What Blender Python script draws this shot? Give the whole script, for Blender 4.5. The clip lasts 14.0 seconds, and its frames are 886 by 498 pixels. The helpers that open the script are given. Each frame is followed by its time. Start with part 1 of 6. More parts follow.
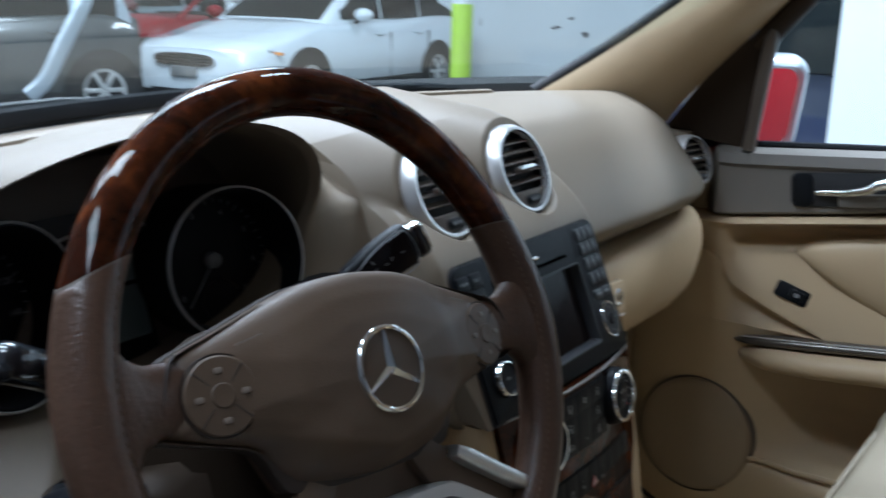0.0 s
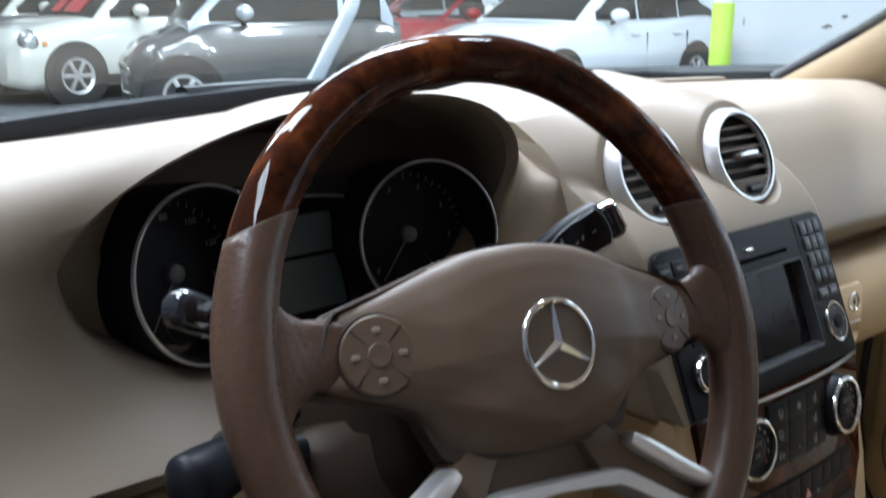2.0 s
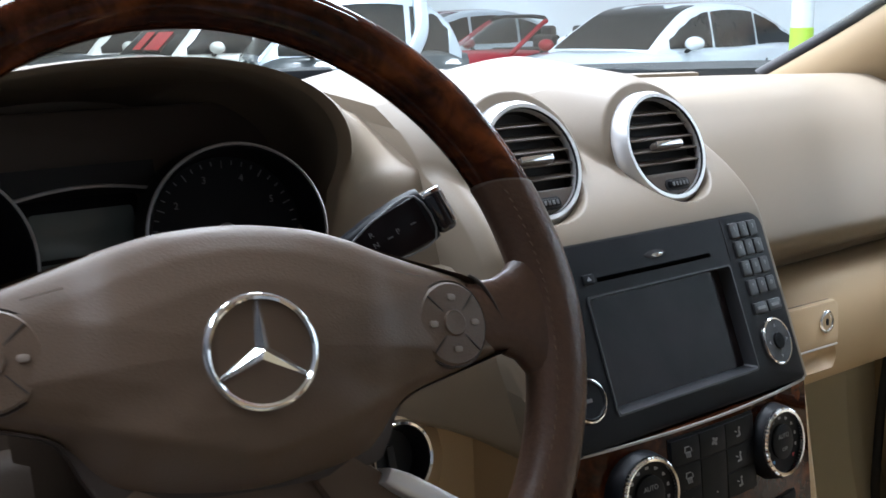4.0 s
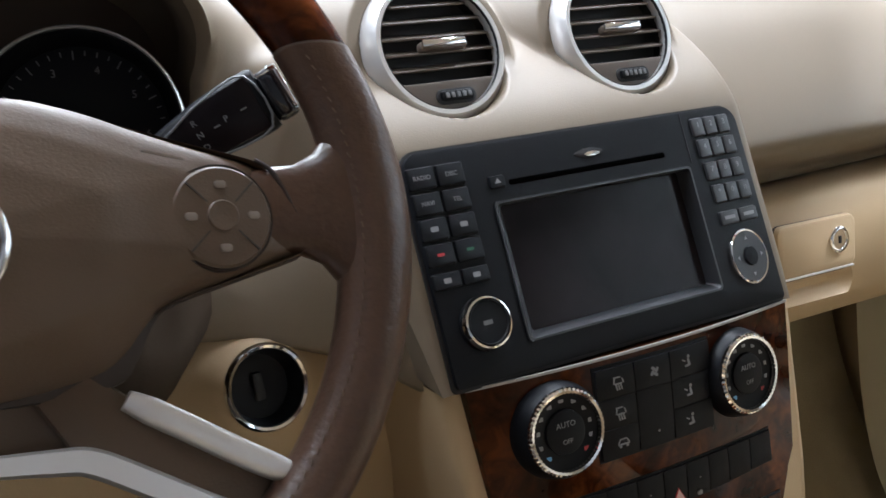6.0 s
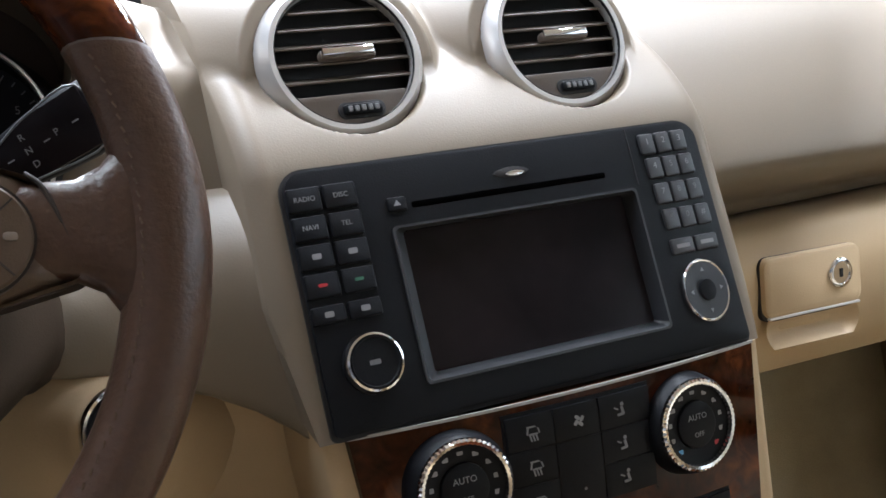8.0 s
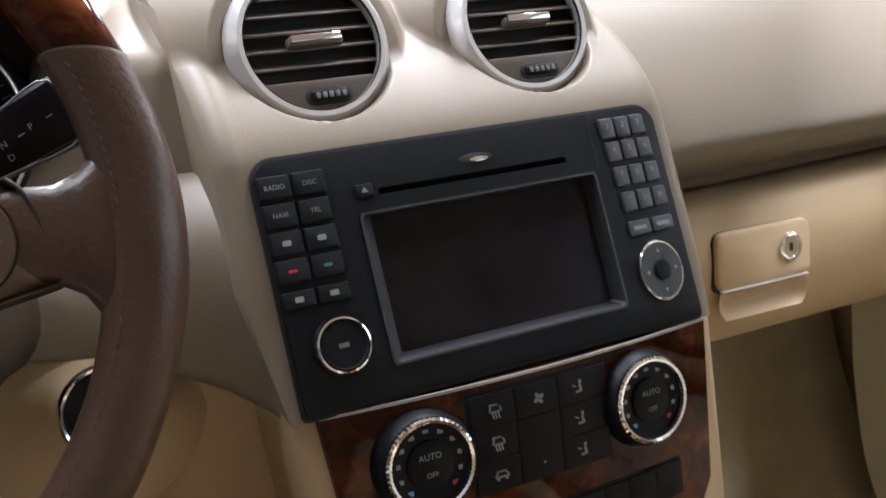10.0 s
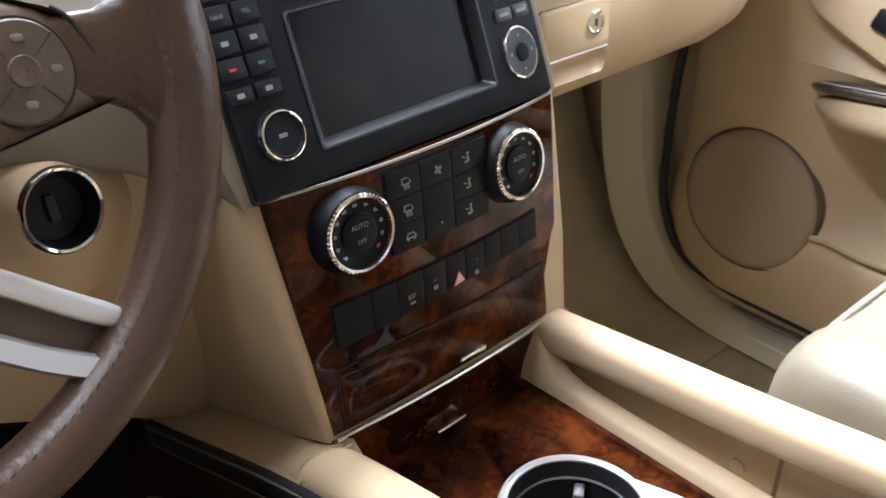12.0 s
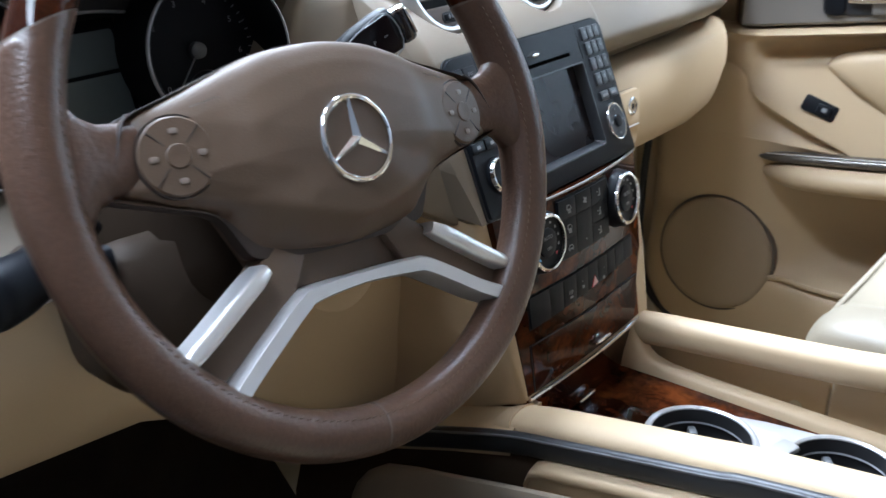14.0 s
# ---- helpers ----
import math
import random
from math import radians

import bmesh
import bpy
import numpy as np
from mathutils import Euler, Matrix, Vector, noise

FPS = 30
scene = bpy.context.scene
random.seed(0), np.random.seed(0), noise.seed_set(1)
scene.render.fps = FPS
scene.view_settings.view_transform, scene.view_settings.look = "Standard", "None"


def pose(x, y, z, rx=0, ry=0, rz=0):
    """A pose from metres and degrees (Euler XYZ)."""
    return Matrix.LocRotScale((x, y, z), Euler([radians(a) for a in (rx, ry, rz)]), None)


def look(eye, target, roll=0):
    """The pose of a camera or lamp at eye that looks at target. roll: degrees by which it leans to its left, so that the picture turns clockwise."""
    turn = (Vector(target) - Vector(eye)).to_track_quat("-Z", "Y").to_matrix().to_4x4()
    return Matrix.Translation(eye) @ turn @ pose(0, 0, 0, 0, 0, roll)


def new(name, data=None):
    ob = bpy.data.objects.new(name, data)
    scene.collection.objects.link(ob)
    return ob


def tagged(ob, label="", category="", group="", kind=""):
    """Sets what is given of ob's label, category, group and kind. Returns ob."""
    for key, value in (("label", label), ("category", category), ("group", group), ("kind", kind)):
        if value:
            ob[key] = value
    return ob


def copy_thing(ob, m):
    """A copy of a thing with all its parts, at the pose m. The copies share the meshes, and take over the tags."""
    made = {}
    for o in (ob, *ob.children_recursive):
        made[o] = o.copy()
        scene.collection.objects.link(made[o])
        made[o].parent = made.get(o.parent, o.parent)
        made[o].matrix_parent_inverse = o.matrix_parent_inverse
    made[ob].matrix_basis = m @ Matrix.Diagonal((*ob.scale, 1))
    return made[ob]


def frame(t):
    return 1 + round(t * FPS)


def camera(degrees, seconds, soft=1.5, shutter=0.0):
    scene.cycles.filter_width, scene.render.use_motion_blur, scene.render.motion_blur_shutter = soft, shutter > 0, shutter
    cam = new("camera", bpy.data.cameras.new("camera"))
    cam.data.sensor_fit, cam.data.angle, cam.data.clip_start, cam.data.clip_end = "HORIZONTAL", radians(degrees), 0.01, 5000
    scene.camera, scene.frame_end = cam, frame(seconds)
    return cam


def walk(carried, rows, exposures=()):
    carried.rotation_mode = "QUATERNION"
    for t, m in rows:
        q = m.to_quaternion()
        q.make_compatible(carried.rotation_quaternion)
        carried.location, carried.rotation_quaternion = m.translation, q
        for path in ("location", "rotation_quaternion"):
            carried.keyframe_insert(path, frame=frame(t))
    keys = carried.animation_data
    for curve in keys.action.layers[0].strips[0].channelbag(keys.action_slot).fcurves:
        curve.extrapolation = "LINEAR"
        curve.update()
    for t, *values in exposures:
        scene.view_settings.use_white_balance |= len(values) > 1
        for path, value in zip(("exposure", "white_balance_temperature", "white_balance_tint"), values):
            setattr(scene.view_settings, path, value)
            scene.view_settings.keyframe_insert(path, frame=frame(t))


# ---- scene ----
cam = camera(47.3, 14.0, shutter=0.5)
PATH = [
    (0, (-0.808, -0.418, 1.341), (0.779, 0.692, 0.84), 1.6),
    (0.5, (-0.824, -0.466, 1.338), (0.61, 0.843, 0.856), -0.0),
    (1, (-0.813, -0.485, 1.319), (0.555, 0.859, 0.753), -0.6),
    (1.5, (-0.8, -0.467, 1.31), (0.497, 0.903, 0.645), -0.3),
    (2, (-0.769, -0.442, 1.319), (0.488, 1.03, 0.816), 0.4),
    (2.5, (-0.714, -0.444, 1.306), (0.495, 1.089, 0.872), -0.1),
    (3, (-0.656, -0.451, 1.293), (0.539, 1.095, 0.868), -0.1),
    (5.5, (-0.427, -0.471, 1.222), (0.543, 1.207, 0.728), -2.8),
    (6, (-0.388, -0.465, 1.212), (0.539, 1.225, 0.678), -3.0),
    (6.5, (-0.349, -0.459, 1.2), (0.529, 1.258, 0.67), -3.0),
    (7, (-0.308, -0.453, 1.19), (0.506, 1.31, 0.71), -3.0),
    (9.5, (-0.25, -0.47, 1.186), (0.508, 1.325, 0.732), -4.3),
    (10, (-0.268, -0.47, 1.213), (0.552, 1.263, 0.643), -3.4),
    (10.5, (-0.296, -0.477, 1.239), (0.6, 1.155, 0.507), -1.8),
    (11, (-0.327, -0.476, 1.257), (0.622, 0.997, 0.294), -0.5),
    (11.5, (-0.362, -0.459, 1.265), (0.683, 0.875, 0.204), 0.7),
    (12, (-0.412, -0.456, 1.264), (0.776, 0.785, 0.239), 0.9),
    (12.5, (-0.474, -0.449, 1.27), (0.845, 0.712, 0.315), 1.2),
    (13, (-0.55, -0.451, 1.273), (0.828, 0.719, 0.416), 0.3),
    (13.5, (-0.661, -0.461, 1.279), (0.7, 0.755, 0.462), -0.9),
    (14, (-0.784, -0.458, 1.297), (0.672, 0.664, 0.509), 0.5),
]
EXPO = [(0.0, -0.24, 5800, 10), (0.5, -0.18, 5900, 10), (1.0, 0.08, 6000, 12), (1.5, 0.52, 6250, 13), (3.0, 0.48, 6200, 14), (5.5, 0.76, 6550, 16), (6.5, 0.98, 6550, 16), (7.0, 1.03, 6500, 16), (9.5, 0.77, 6650, 18), (10.5, 1.12, 6900, 21), (11.5, 1.46, 6750, 19), (12.5, 1.44, 6250, 16), (13.5, 1.2, 5900, 13), (14.0, 1.14, 5850, 13)]
walk(cam, [(t, look(e, g, r)) for t, e, g, r in PATH], EXPO)

# ---- world and lights ----
world = bpy.data.worlds.new("world")
scene.world = world
world.use_nodes = True
world.node_tree.nodes["Background"].inputs[0].default_value = (0.75, 0.87, 1.0, 1)
world.node_tree.nodes["Background"].inputs[1].default_value = 0.03


def area_lamp(name, eye, target, sx, sy, watts, colour):
    d = bpy.data.lights.new(name, "AREA")
    d.shape, d.size, d.size_y, d.energy, d.color = "RECTANGLE", sx, sy, watts, colour
    ob = new(name, d)
    ob.matrix_world = look(eye, target)
    return ob


# lamps at x -2.0, 1.95 and 0.2 are unseen, added to brighten the cabin
LAMPS = ((-0.9, 2.0, 150), (1.1, 2.0, 260), (-0.9, 5.0, 120), (1.3, 5.0, 120), (-2.0, 0.2, 90), (4.2, 5.0, 280), (5.0, 8.8, 120), (9.0, 4.2, 138), (2.0, 12.5, 92), (7.0, 12.2, 115), (1.95, -0.9, 300), (0.2, -4.3, 110))
for lx, ly, watts in LAMPS:
    area_lamp("ceiling_lamp_light", (lx, ly, 4.12), (lx, ly + 0.001, 0), 0.5, 2.4, watts, (0.80, 0.90, 1.0))


# ---- materials ----
def material(name, base, rough=0.5, metal=0.0, grain=200.0, bump=0.1, vary=0.12, coat=0.0, spec=0.5, patch=6.0, tint=None):
    """A surface with a fine relief and a colour that varies at two scales."""
    m = bpy.data.materials.new(name)
    m.use_nodes = True
    nt = m.node_tree
    bs = nt.nodes["Principled BSDF"]
    tc = nt.nodes.new("ShaderNodeTexCoord")
    n1, n2 = nt.nodes.new("ShaderNodeTexNoise"), nt.nodes.new("ShaderNodeTexNoise")
    n1.inputs["Scale"].default_value, n2.inputs["Scale"].default_value = patch, grain
    n1.inputs["Detail"].default_value, n2.inputs["Detail"].default_value = 4, 3
    for n in (n1, n2):
        nt.links.new(tc.outputs["Object"], n.inputs["Vector"])
    mixf = nt.nodes.new("ShaderNodeMath")
    mixf.operation = "MULTIPLY_ADD"
    mixf.inputs[1].default_value = 0.7
    half = nt.nodes.new("ShaderNodeMath")
    half.operation = "MULTIPLY"
    half.inputs[1].default_value = 0.3
    nt.links.new(n2.outputs["Fac"], half.inputs[0])
    nt.links.new(n1.outputs["Fac"], mixf.inputs[0])
    nt.links.new(half.outputs[0], mixf.inputs[2])
    ramp = nt.nodes.new("ShaderNodeMapRange")
    ramp.inputs["From Min"].default_value, ramp.inputs["From Max"].default_value = 0.3, 0.7
    nt.links.new(mixf.outputs[0], ramp.inputs["Value"])
    mix = nt.nodes.new("ShaderNodeMix")
    mix.data_type = "RGBA"
    lo = [c * (1 - vary) for c in base]
    hi = [min(1, c * (1 + vary)) for c in (tint or base)]
    mix.inputs["A"].default_value, mix.inputs["B"].default_value = (*lo, 1), (*hi, 1)
    nt.links.new(ramp.outputs[0], mix.inputs["Factor"])
    nt.links.new(mix.outputs["Result"], bs.inputs["Base Color"])
    rr = nt.nodes.new("ShaderNodeMapRange")
    rr.inputs["To Min"].default_value, rr.inputs["To Max"].default_value = max(0.02, rough - 0.06), min(1, rough + 0.06)
    nt.links.new(mixf.outputs[0], rr.inputs["Value"])
    nt.links.new(rr.outputs[0], bs.inputs["Roughness"])
    bs.inputs["Metallic"].default_value = metal
    bs.inputs["Coat Weight"].default_value = coat
    bs.inputs["Coat Roughness"].default_value = 0.04
    bs.inputs["Specular IOR Level"].default_value = spec
    if bump:
        b = nt.nodes.new("ShaderNodeBump")
        b.inputs["Strength"].default_value, b.inputs["Distance"].default_value = bump, 0.0006
        nt.links.new(n2.outputs["Fac"], b.inputs["Height"])
        nt.links.new(b.outputs[0], bs.inputs["Normal"])
    return m


def burl(name):
    """Dark red-brown burl walnut under clear lacquer."""
    m = bpy.data.materials.new(name)
    m.use_nodes = True
    nt = m.node_tree
    bs = nt.nodes["Principled BSDF"]
    tc = nt.nodes.new("ShaderNodeTexCoord")
    n1, n2 = nt.nodes.new("ShaderNodeTexNoise"), nt.nodes.new("ShaderNodeTexNoise")
    n1.inputs["Scale"].default_value, n1.inputs["Detail"].default_value, n1.inputs["Distortion"].default_value = 16, 5, 1.4
    n2.inputs["Scale"].default_value, n2.inputs["Detail"].default_value, n2.inputs["Distortion"].default_value = 55, 6, 2.2
    add = nt.nodes.new("ShaderNodeMath")
    add.operation = "MULTIPLY_ADD"
    add.inputs[1].default_value = 0.45
    for n in (n1, n2):
        nt.links.new(tc.outputs["Object"], n.inputs["Vector"])
    nt.links.new(n2.outputs["Fac"], add.inputs[0])
    nt.links.new(n1.outputs["Fac"], add.inputs[2])
    cr = nt.nodes.new("ShaderNodeValToRGB")
    e = cr.color_ramp.elements
    e[0].position, e[0].color = 0.50, (0.008, 0.002, 0.001, 1)
    e[1].position, e[1].color = 0.97, (0.132, 0.034, 0.009, 1)
    k = e.new(0.72)
    k.color = (0.038, 0.0095, 0.0032, 1)
    nt.links.new(add.outputs[0], cr.inputs[0])
    nt.links.new(cr.outputs[0], bs.inputs["Base Color"])
    bs.inputs["Roughness"].default_value = 0.5
    bs.inputs["Specular IOR Level"].default_value = 0.0
    bs.inputs["Coat Weight"].default_value, bs.inputs["Coat Roughness"].default_value = 0.68, 0.025
    bs.inputs["Coat IOR"].default_value = 1.33
    return m


def glass(name, tint=(0.93, 0.97, 0.96)):
    m = bpy.data.materials.new(name)
    m.use_nodes = True
    nt = m.node_tree
    nt.nodes.remove(nt.nodes["Principled BSDF"])
    tr, gl, mx, lw, pw, ad = (nt.nodes.new("ShaderNode" + k) for k in ("BsdfTransparent", "BsdfGlossy", "MixShader", "LayerWeight", "Math", "Math"))
    tr.inputs[0].default_value = (*tint, 1)
    gl.inputs["Roughness"].default_value = 0.02
    lw.inputs["Blend"].default_value = 0.5
    pw.operation, ad.operation = "POWER", "MULTIPLY_ADD"
    pw.inputs[1].default_value, ad.inputs[1].default_value, ad.inputs[2].default_value = 5.0, 0.5, 0.022
    nt.links.new(lw.outputs["Facing"], pw.inputs[0])
    nt.links.new(pw.outputs[0], ad.inputs[0])
    nt.links.new(ad.outputs[0], mx.inputs[0])
    nt.links.new(tr.outputs[0], mx.inputs[1])
    nt.links.new(gl.outputs[0], mx.inputs[2])
    nt.links.new(mx.outputs[0], nt.nodes["Material Output"].inputs[0])
    return m


def glow(name, colour, strength):
    m = bpy.data.materials.new(name)
    m.use_nodes = True
    bs = m.node_tree.nodes["Principled BSDF"]
    bs.inputs["Base Color"].default_value = (0.8, 0.8, 0.8, 1)
    bs.inputs["Emission Color"].default_value = (*colour, 1)
    bs.inputs["Emission Strength"].default_value = strength
    return m


PAD = material("taupe_soft_plastic", (0.190, 0.154, 0.112), 0.46, grain=900, bump=0.16, vary=0.06, spec=0.32)
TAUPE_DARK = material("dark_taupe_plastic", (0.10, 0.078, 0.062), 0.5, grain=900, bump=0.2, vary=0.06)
LEATHER = material("brown_leather", (0.060, 0.034, 0.023), 0.31, grain=340, bump=0.62, vary=0.12, patch=14, tint=(0.082, 0.045, 0.029), spec=0.34)
AIRBAG = material("brown_moulded_plastic", (0.100, 0.066, 0.043), 0.46, grain=900, bump=0.25, vary=0.05, spec=0.34)
BEIGE = material("beige_vinyl", (0.485, 0.362, 0.222), 0.5, grain=800, bump=0.2, vary=0.05, patch=5, spec=0.3)
BEIGE_DARK = material("beige_fabric_panel", (0.40, 0.30, 0.185), 0.75, grain=1200, bump=0.3, vary=0.06)
CREAM = material("cream_leather", (0.21, 0.178, 0.128), 0.45, grain=500, bump=0.35, vary=0.05, patch=8)
CARPET = material("tan_carpet", (0.40, 0.34, 0.225), 0.95, grain=700, bump=1.0, vary=0.2, patch=12, spec=0.1)
BLACK = material("black_plastic", (0.008, 0.009, 0.011), 0.42, grain=900, bump=0.15, vary=0.15, spec=0.12)
BLACK_MATT = material("matt_black_plastic", (0.012, 0.012, 0.013), 0.7, grain=600, bump=0.1, vary=0.2)
GLOSS = material("gloss_black_plastic", (0.012, 0.013, 0.016), 0.12, grain=300, bump=0.0, vary=0.1, coat=0.4)
BEZEL = material("dark_grey_plastic", (0.024, 0.026, 0.029), 0.42, grain=900, bump=0.1, vary=0.06)
GREY = material("grey_plastic", (0.14, 0.145, 0.15), 0.42, grain=900, bump=0.1, vary=0.06)
DOORGREY = material("grey_taupe_plastic", (0.155, 0.14, 0.12), 0.5, grain=900, bump=0.25, vary=0.06)
SPEAKER = material("speaker_cloth", (0.33, 0.25, 0.165), 0.85, grain=1400, bump=0.5, vary=0.08, spec=0.2)
# column plastic; also stands in for shade under the dash and in the footwell
COLUMN = material("dark_brown_plastic_and_shade", (0.034, 0.023, 0.015), 0.6, grain=900, bump=0.2, vary=0.06, spec=0.12)
GAPBROWN = material("dark_brown_gap", (0.030, 0.020, 0.015), 0.6, grain=600, bump=0.1, vary=0.1)
SILVER = material("satin_silver_paint", (0.66, 0.655, 0.65), 0.30, metal=0.6, grain=900, bump=0.0, vary=0.02)
CHROME = material("chrome", (0.80, 0.80, 0.80), 0.10, metal=1.0, grain=200, bump=0.0, vary=0.04)
SCREEN = material("dark_screen", (0.012, 0.009, 0.010), 0.17, grain=30, bump=0.0, vary=0.5, spec=0.12, patch=22)
LCD = material("grey_display_glass", (0.17, 0.215, 0.22), 0.2, grain=60, bump=0.0, vary=0.08)
INK = material("white_marking", (0.21, 0.215, 0.22), 0.5, grain=300, bump=0.0, vary=0.05)
PADMARK = material("faded_marking", (0.19, 0.15, 0.12), 0.5, grain=300, bump=0.0, vary=0.05)
REDINK = material("red_marking", (0.42, 0.025, 0.03), 0.4, grain=300, bump=0.0, vary=0.05)
BLUEINK = material("blue_marking", (0.12, 0.35, 0.62), 0.4, grain=300, bump=0.0, vary=0.05)
WOOD = burl("burl_walnut")
PANE = glass("window_glass")
PAINT = material("white_wall_paint", (0.74, 0.77, 0.79), 0.75, grain=60, bump=0.15, vary=0.06, patch=0.7)
STRIPE = material("maroon_wall_paint", (0.22, 0.075, 0.085), 0.7, grain=60, bump=0.1, vary=0.08, patch=1)
CONCRETE = material("grey_concrete", (0.17, 0.173, 0.175), 0.38, grain=40, bump=0.3, vary=0.25, patch=0.8)
LIME = material("lime_yellow_paint", (0.50, 0.74, 0.08), 0.5, grain=80, bump=0.1, vary=0.1, patch=2)
BODYRED = material("dark_red_car_paint", (0.26, 0.010, 0.016), 0.5, grain=60, bump=0.0, vary=0.05, spec=0.1)
REDPAINT = material("red_car_paint", (0.24, 0.010, 0.018), 0.45, grain=60, bump=0.0, vary=0.05, coat=0.15, spec=0.2)
WHITEPAINT = material("white_car_paint", (0.72, 0.77, 0.82), 0.3, grain=60, bump=0.0, vary=0.03, coat=1.0)
IVORYPAINT = material("ivory_car_paint", (0.66, 0.66, 0.60), 0.3, grain=60, bump=0.0, vary=0.03, coat=1.0)
DARKPAINT = material("dark_grey_car_paint", (0.05, 0.056, 0.058), 0.3, grain=60, bump=0.0, vary=0.05, coat=1.0)
SILVERPAINT = material("silver_car_paint", (0.50, 0.56, 0.62), 0.3, metal=0.5, grain=60, bump=0.0, vary=0.03, coat=1.0)
CARGLASS = material("dark_car_glass", (0.012, 0.015, 0.016), 0.16, grain=20, bump=0.0, vary=0.2, spec=0.2)
TYRE = material("black_rubber", (0.018, 0.018, 0.018), 0.8, grain=120, bump=0.4, vary=0.2)
LENS = material("clear_headlight_lens", (0.62, 0.66, 0.68), 0.12, metal=0.6, grain=50, bump=0.3, vary=0.2, coat=1.0)
AMBER = material("amber_lens", (0.75, 0.28, 0.06), 0.25, grain=50, bump=0.0, vary=0.1)
TUBE = glow("fluorescent_tube", (0.94, 0.97, 1.0), 9.0)


# ---- mesh helpers ----
def part(name, bm, mat, parent=None, label="", smooth=40):
    """Links a bmesh as one mesh object, under a thing or a part."""
    me = bpy.data.meshes.new(name)
    bmesh.ops.recalc_face_normals(bm, faces=bm.faces)
    bm.to_mesh(me)
    bm.free()
    me.materials.append(mat)
    if smooth:
        me.polygons.foreach_set("use_smooth", [True] * len(me.polygons))
        me.set_sharp_from_angle(angle=radians(smooth))
    ob = new(name, me)
    ob.parent = parent
    return tagged(ob, label)


def thing(name, label, category, m=None, group="", kind=""):
    ob = new(name)
    ob.empty_display_size = 0.02
    ob.matrix_basis = m or Matrix()
    return tagged(ob, label, category, group, kind)


def basis(o, u, v):
    """A pose with its origin at o, its x axis along u and its y axis towards v."""
    u = Vector(u).normalized()
    n = u.cross(Vector(v)).normalized()
    return Matrix.Translation(o) @ Matrix((u, n.cross(u), n)).transposed().to_4x4()


def box(sx, sy, sz, bev=0.0, at=(0, 0, 0), seg=2, m=None):
    bm = bmesh.new()
    bmesh.ops.create_cube(bm, size=1.0, matrix=Matrix.Diagonal((sx, sy, sz, 1)))
    if bev:
        bmesh.ops.bevel(bm, geom=bm.edges[:], offset=min(bev, 0.49 * min(sx, sy, sz)), segments=seg, profile=0.5, affect="EDGES")
    bm.transform((m or Matrix()) @ Matrix.Translation(at) if m else Matrix.Translation(at))
    return bm


def join(*bms):
    """One bmesh out of several."""
    out = bms[0]
    for b in bms[1:]:
        me = bpy.data.meshes.new("scratch")
        b.to_mesh(me)
        b.free()
        out.from_mesh(me)
        bpy.data.meshes.remove(me)
    return out


def loft(rings, closed=True, cap=True):
    """A skin over rings of equally many points."""
    bm = bmesh.new()
    rows = [[bm.verts.new(p) for p in ring] for ring in rings]
    n = len(rows[0])
    for a, b in zip(rows, rows[1:]):
        for i in range(n if closed else n - 1):
            j = (i + 1) % n
            bm.faces.new((a[i], a[j], b[j], b[i]))
    if cap and closed:
        bm.faces.new(rows[0])
        bm.faces.new(rows[-1])
    return bm


def plate(pts, z0, z1, bev=0.001, m=None):
    """A flat outline drawn up from z0 to z1, with a rounded upper edge."""
    c = Vector((sum(p[0] for p in pts) / len(pts), sum(p[1] for p in pts) / len(pts)))
    n = len(pts)

    def inset(d):
        out = []
        area = sum(pts[i][0] * pts[(i + 1) % n][1] - pts[(i + 1) % n][0] * pts[i][1] for i in range(n))
        s = 1 if area > 0 else -1
        for i in range(n):
            a, b, e = Vector(pts[i - 1]), Vector(pts[i]), Vector(pts[(i + 1) % n])
            d1, d2 = (b - a).normalized(), (e - b).normalized()
            n1, n2 = Vector((-d1.y, d1.x)) * s, Vector((-d2.y, d2.x)) * s
            k = n1 + n2
            k = k / max(0.35, k.dot(n1)) if k.length > 1e-6 else n1
            out.append(b + k * d)
        return out

    rings = [[(*p, z0) for p in pts]]
    if bev > 0:
        rings += [[(*p, z1 - bev) for p in pts]]
        rings += [[(*p, z1 - bev * 0.3) for p in inset(bev * 0.3)], [(*p, z1) for p in inset(bev)]]
    else:
        rings += [[(*p, z1) for p in pts]]
    bm = loft(rings)
    if m:
        bm.transform(m)
    return bm


def rrect(w, h, r, at=(0, 0), seg=5, corners=(1, 1, 1, 1)):
    """The outline of a rounded rectangle; corners from the upper right, anticlockwise."""
    out = []
    for k, (sx, sy) in enumerate(((1, 1), (-1, 1), (-1, -1), (1, -1))):
        rr = r * corners[k] + 1e-5
        cx, cy = at[0] + sx * (w / 2 - rr), at[1] + sy * (h / 2 - rr)
        for i in range(seg + 1):
            a = math.pi / 2 * (k + i / seg)
            out.append((cx + rr * math.cos(a), cy + rr * math.sin(a)))
    return out


def lathe(profile, seg=48, m=None, closed=False):
    """A profile of (radius, height) turned about z."""
    rings = [[(r * math.cos(2 * math.pi * i / seg), r * math.sin(2 * math.pi * i / seg), z) for i in range(seg)] for r, z in profile]
    if closed:
        rings.append(rings[0])
    bm = loft(rings, cap=False)
    if m:
        bm.transform(m)
    return bm


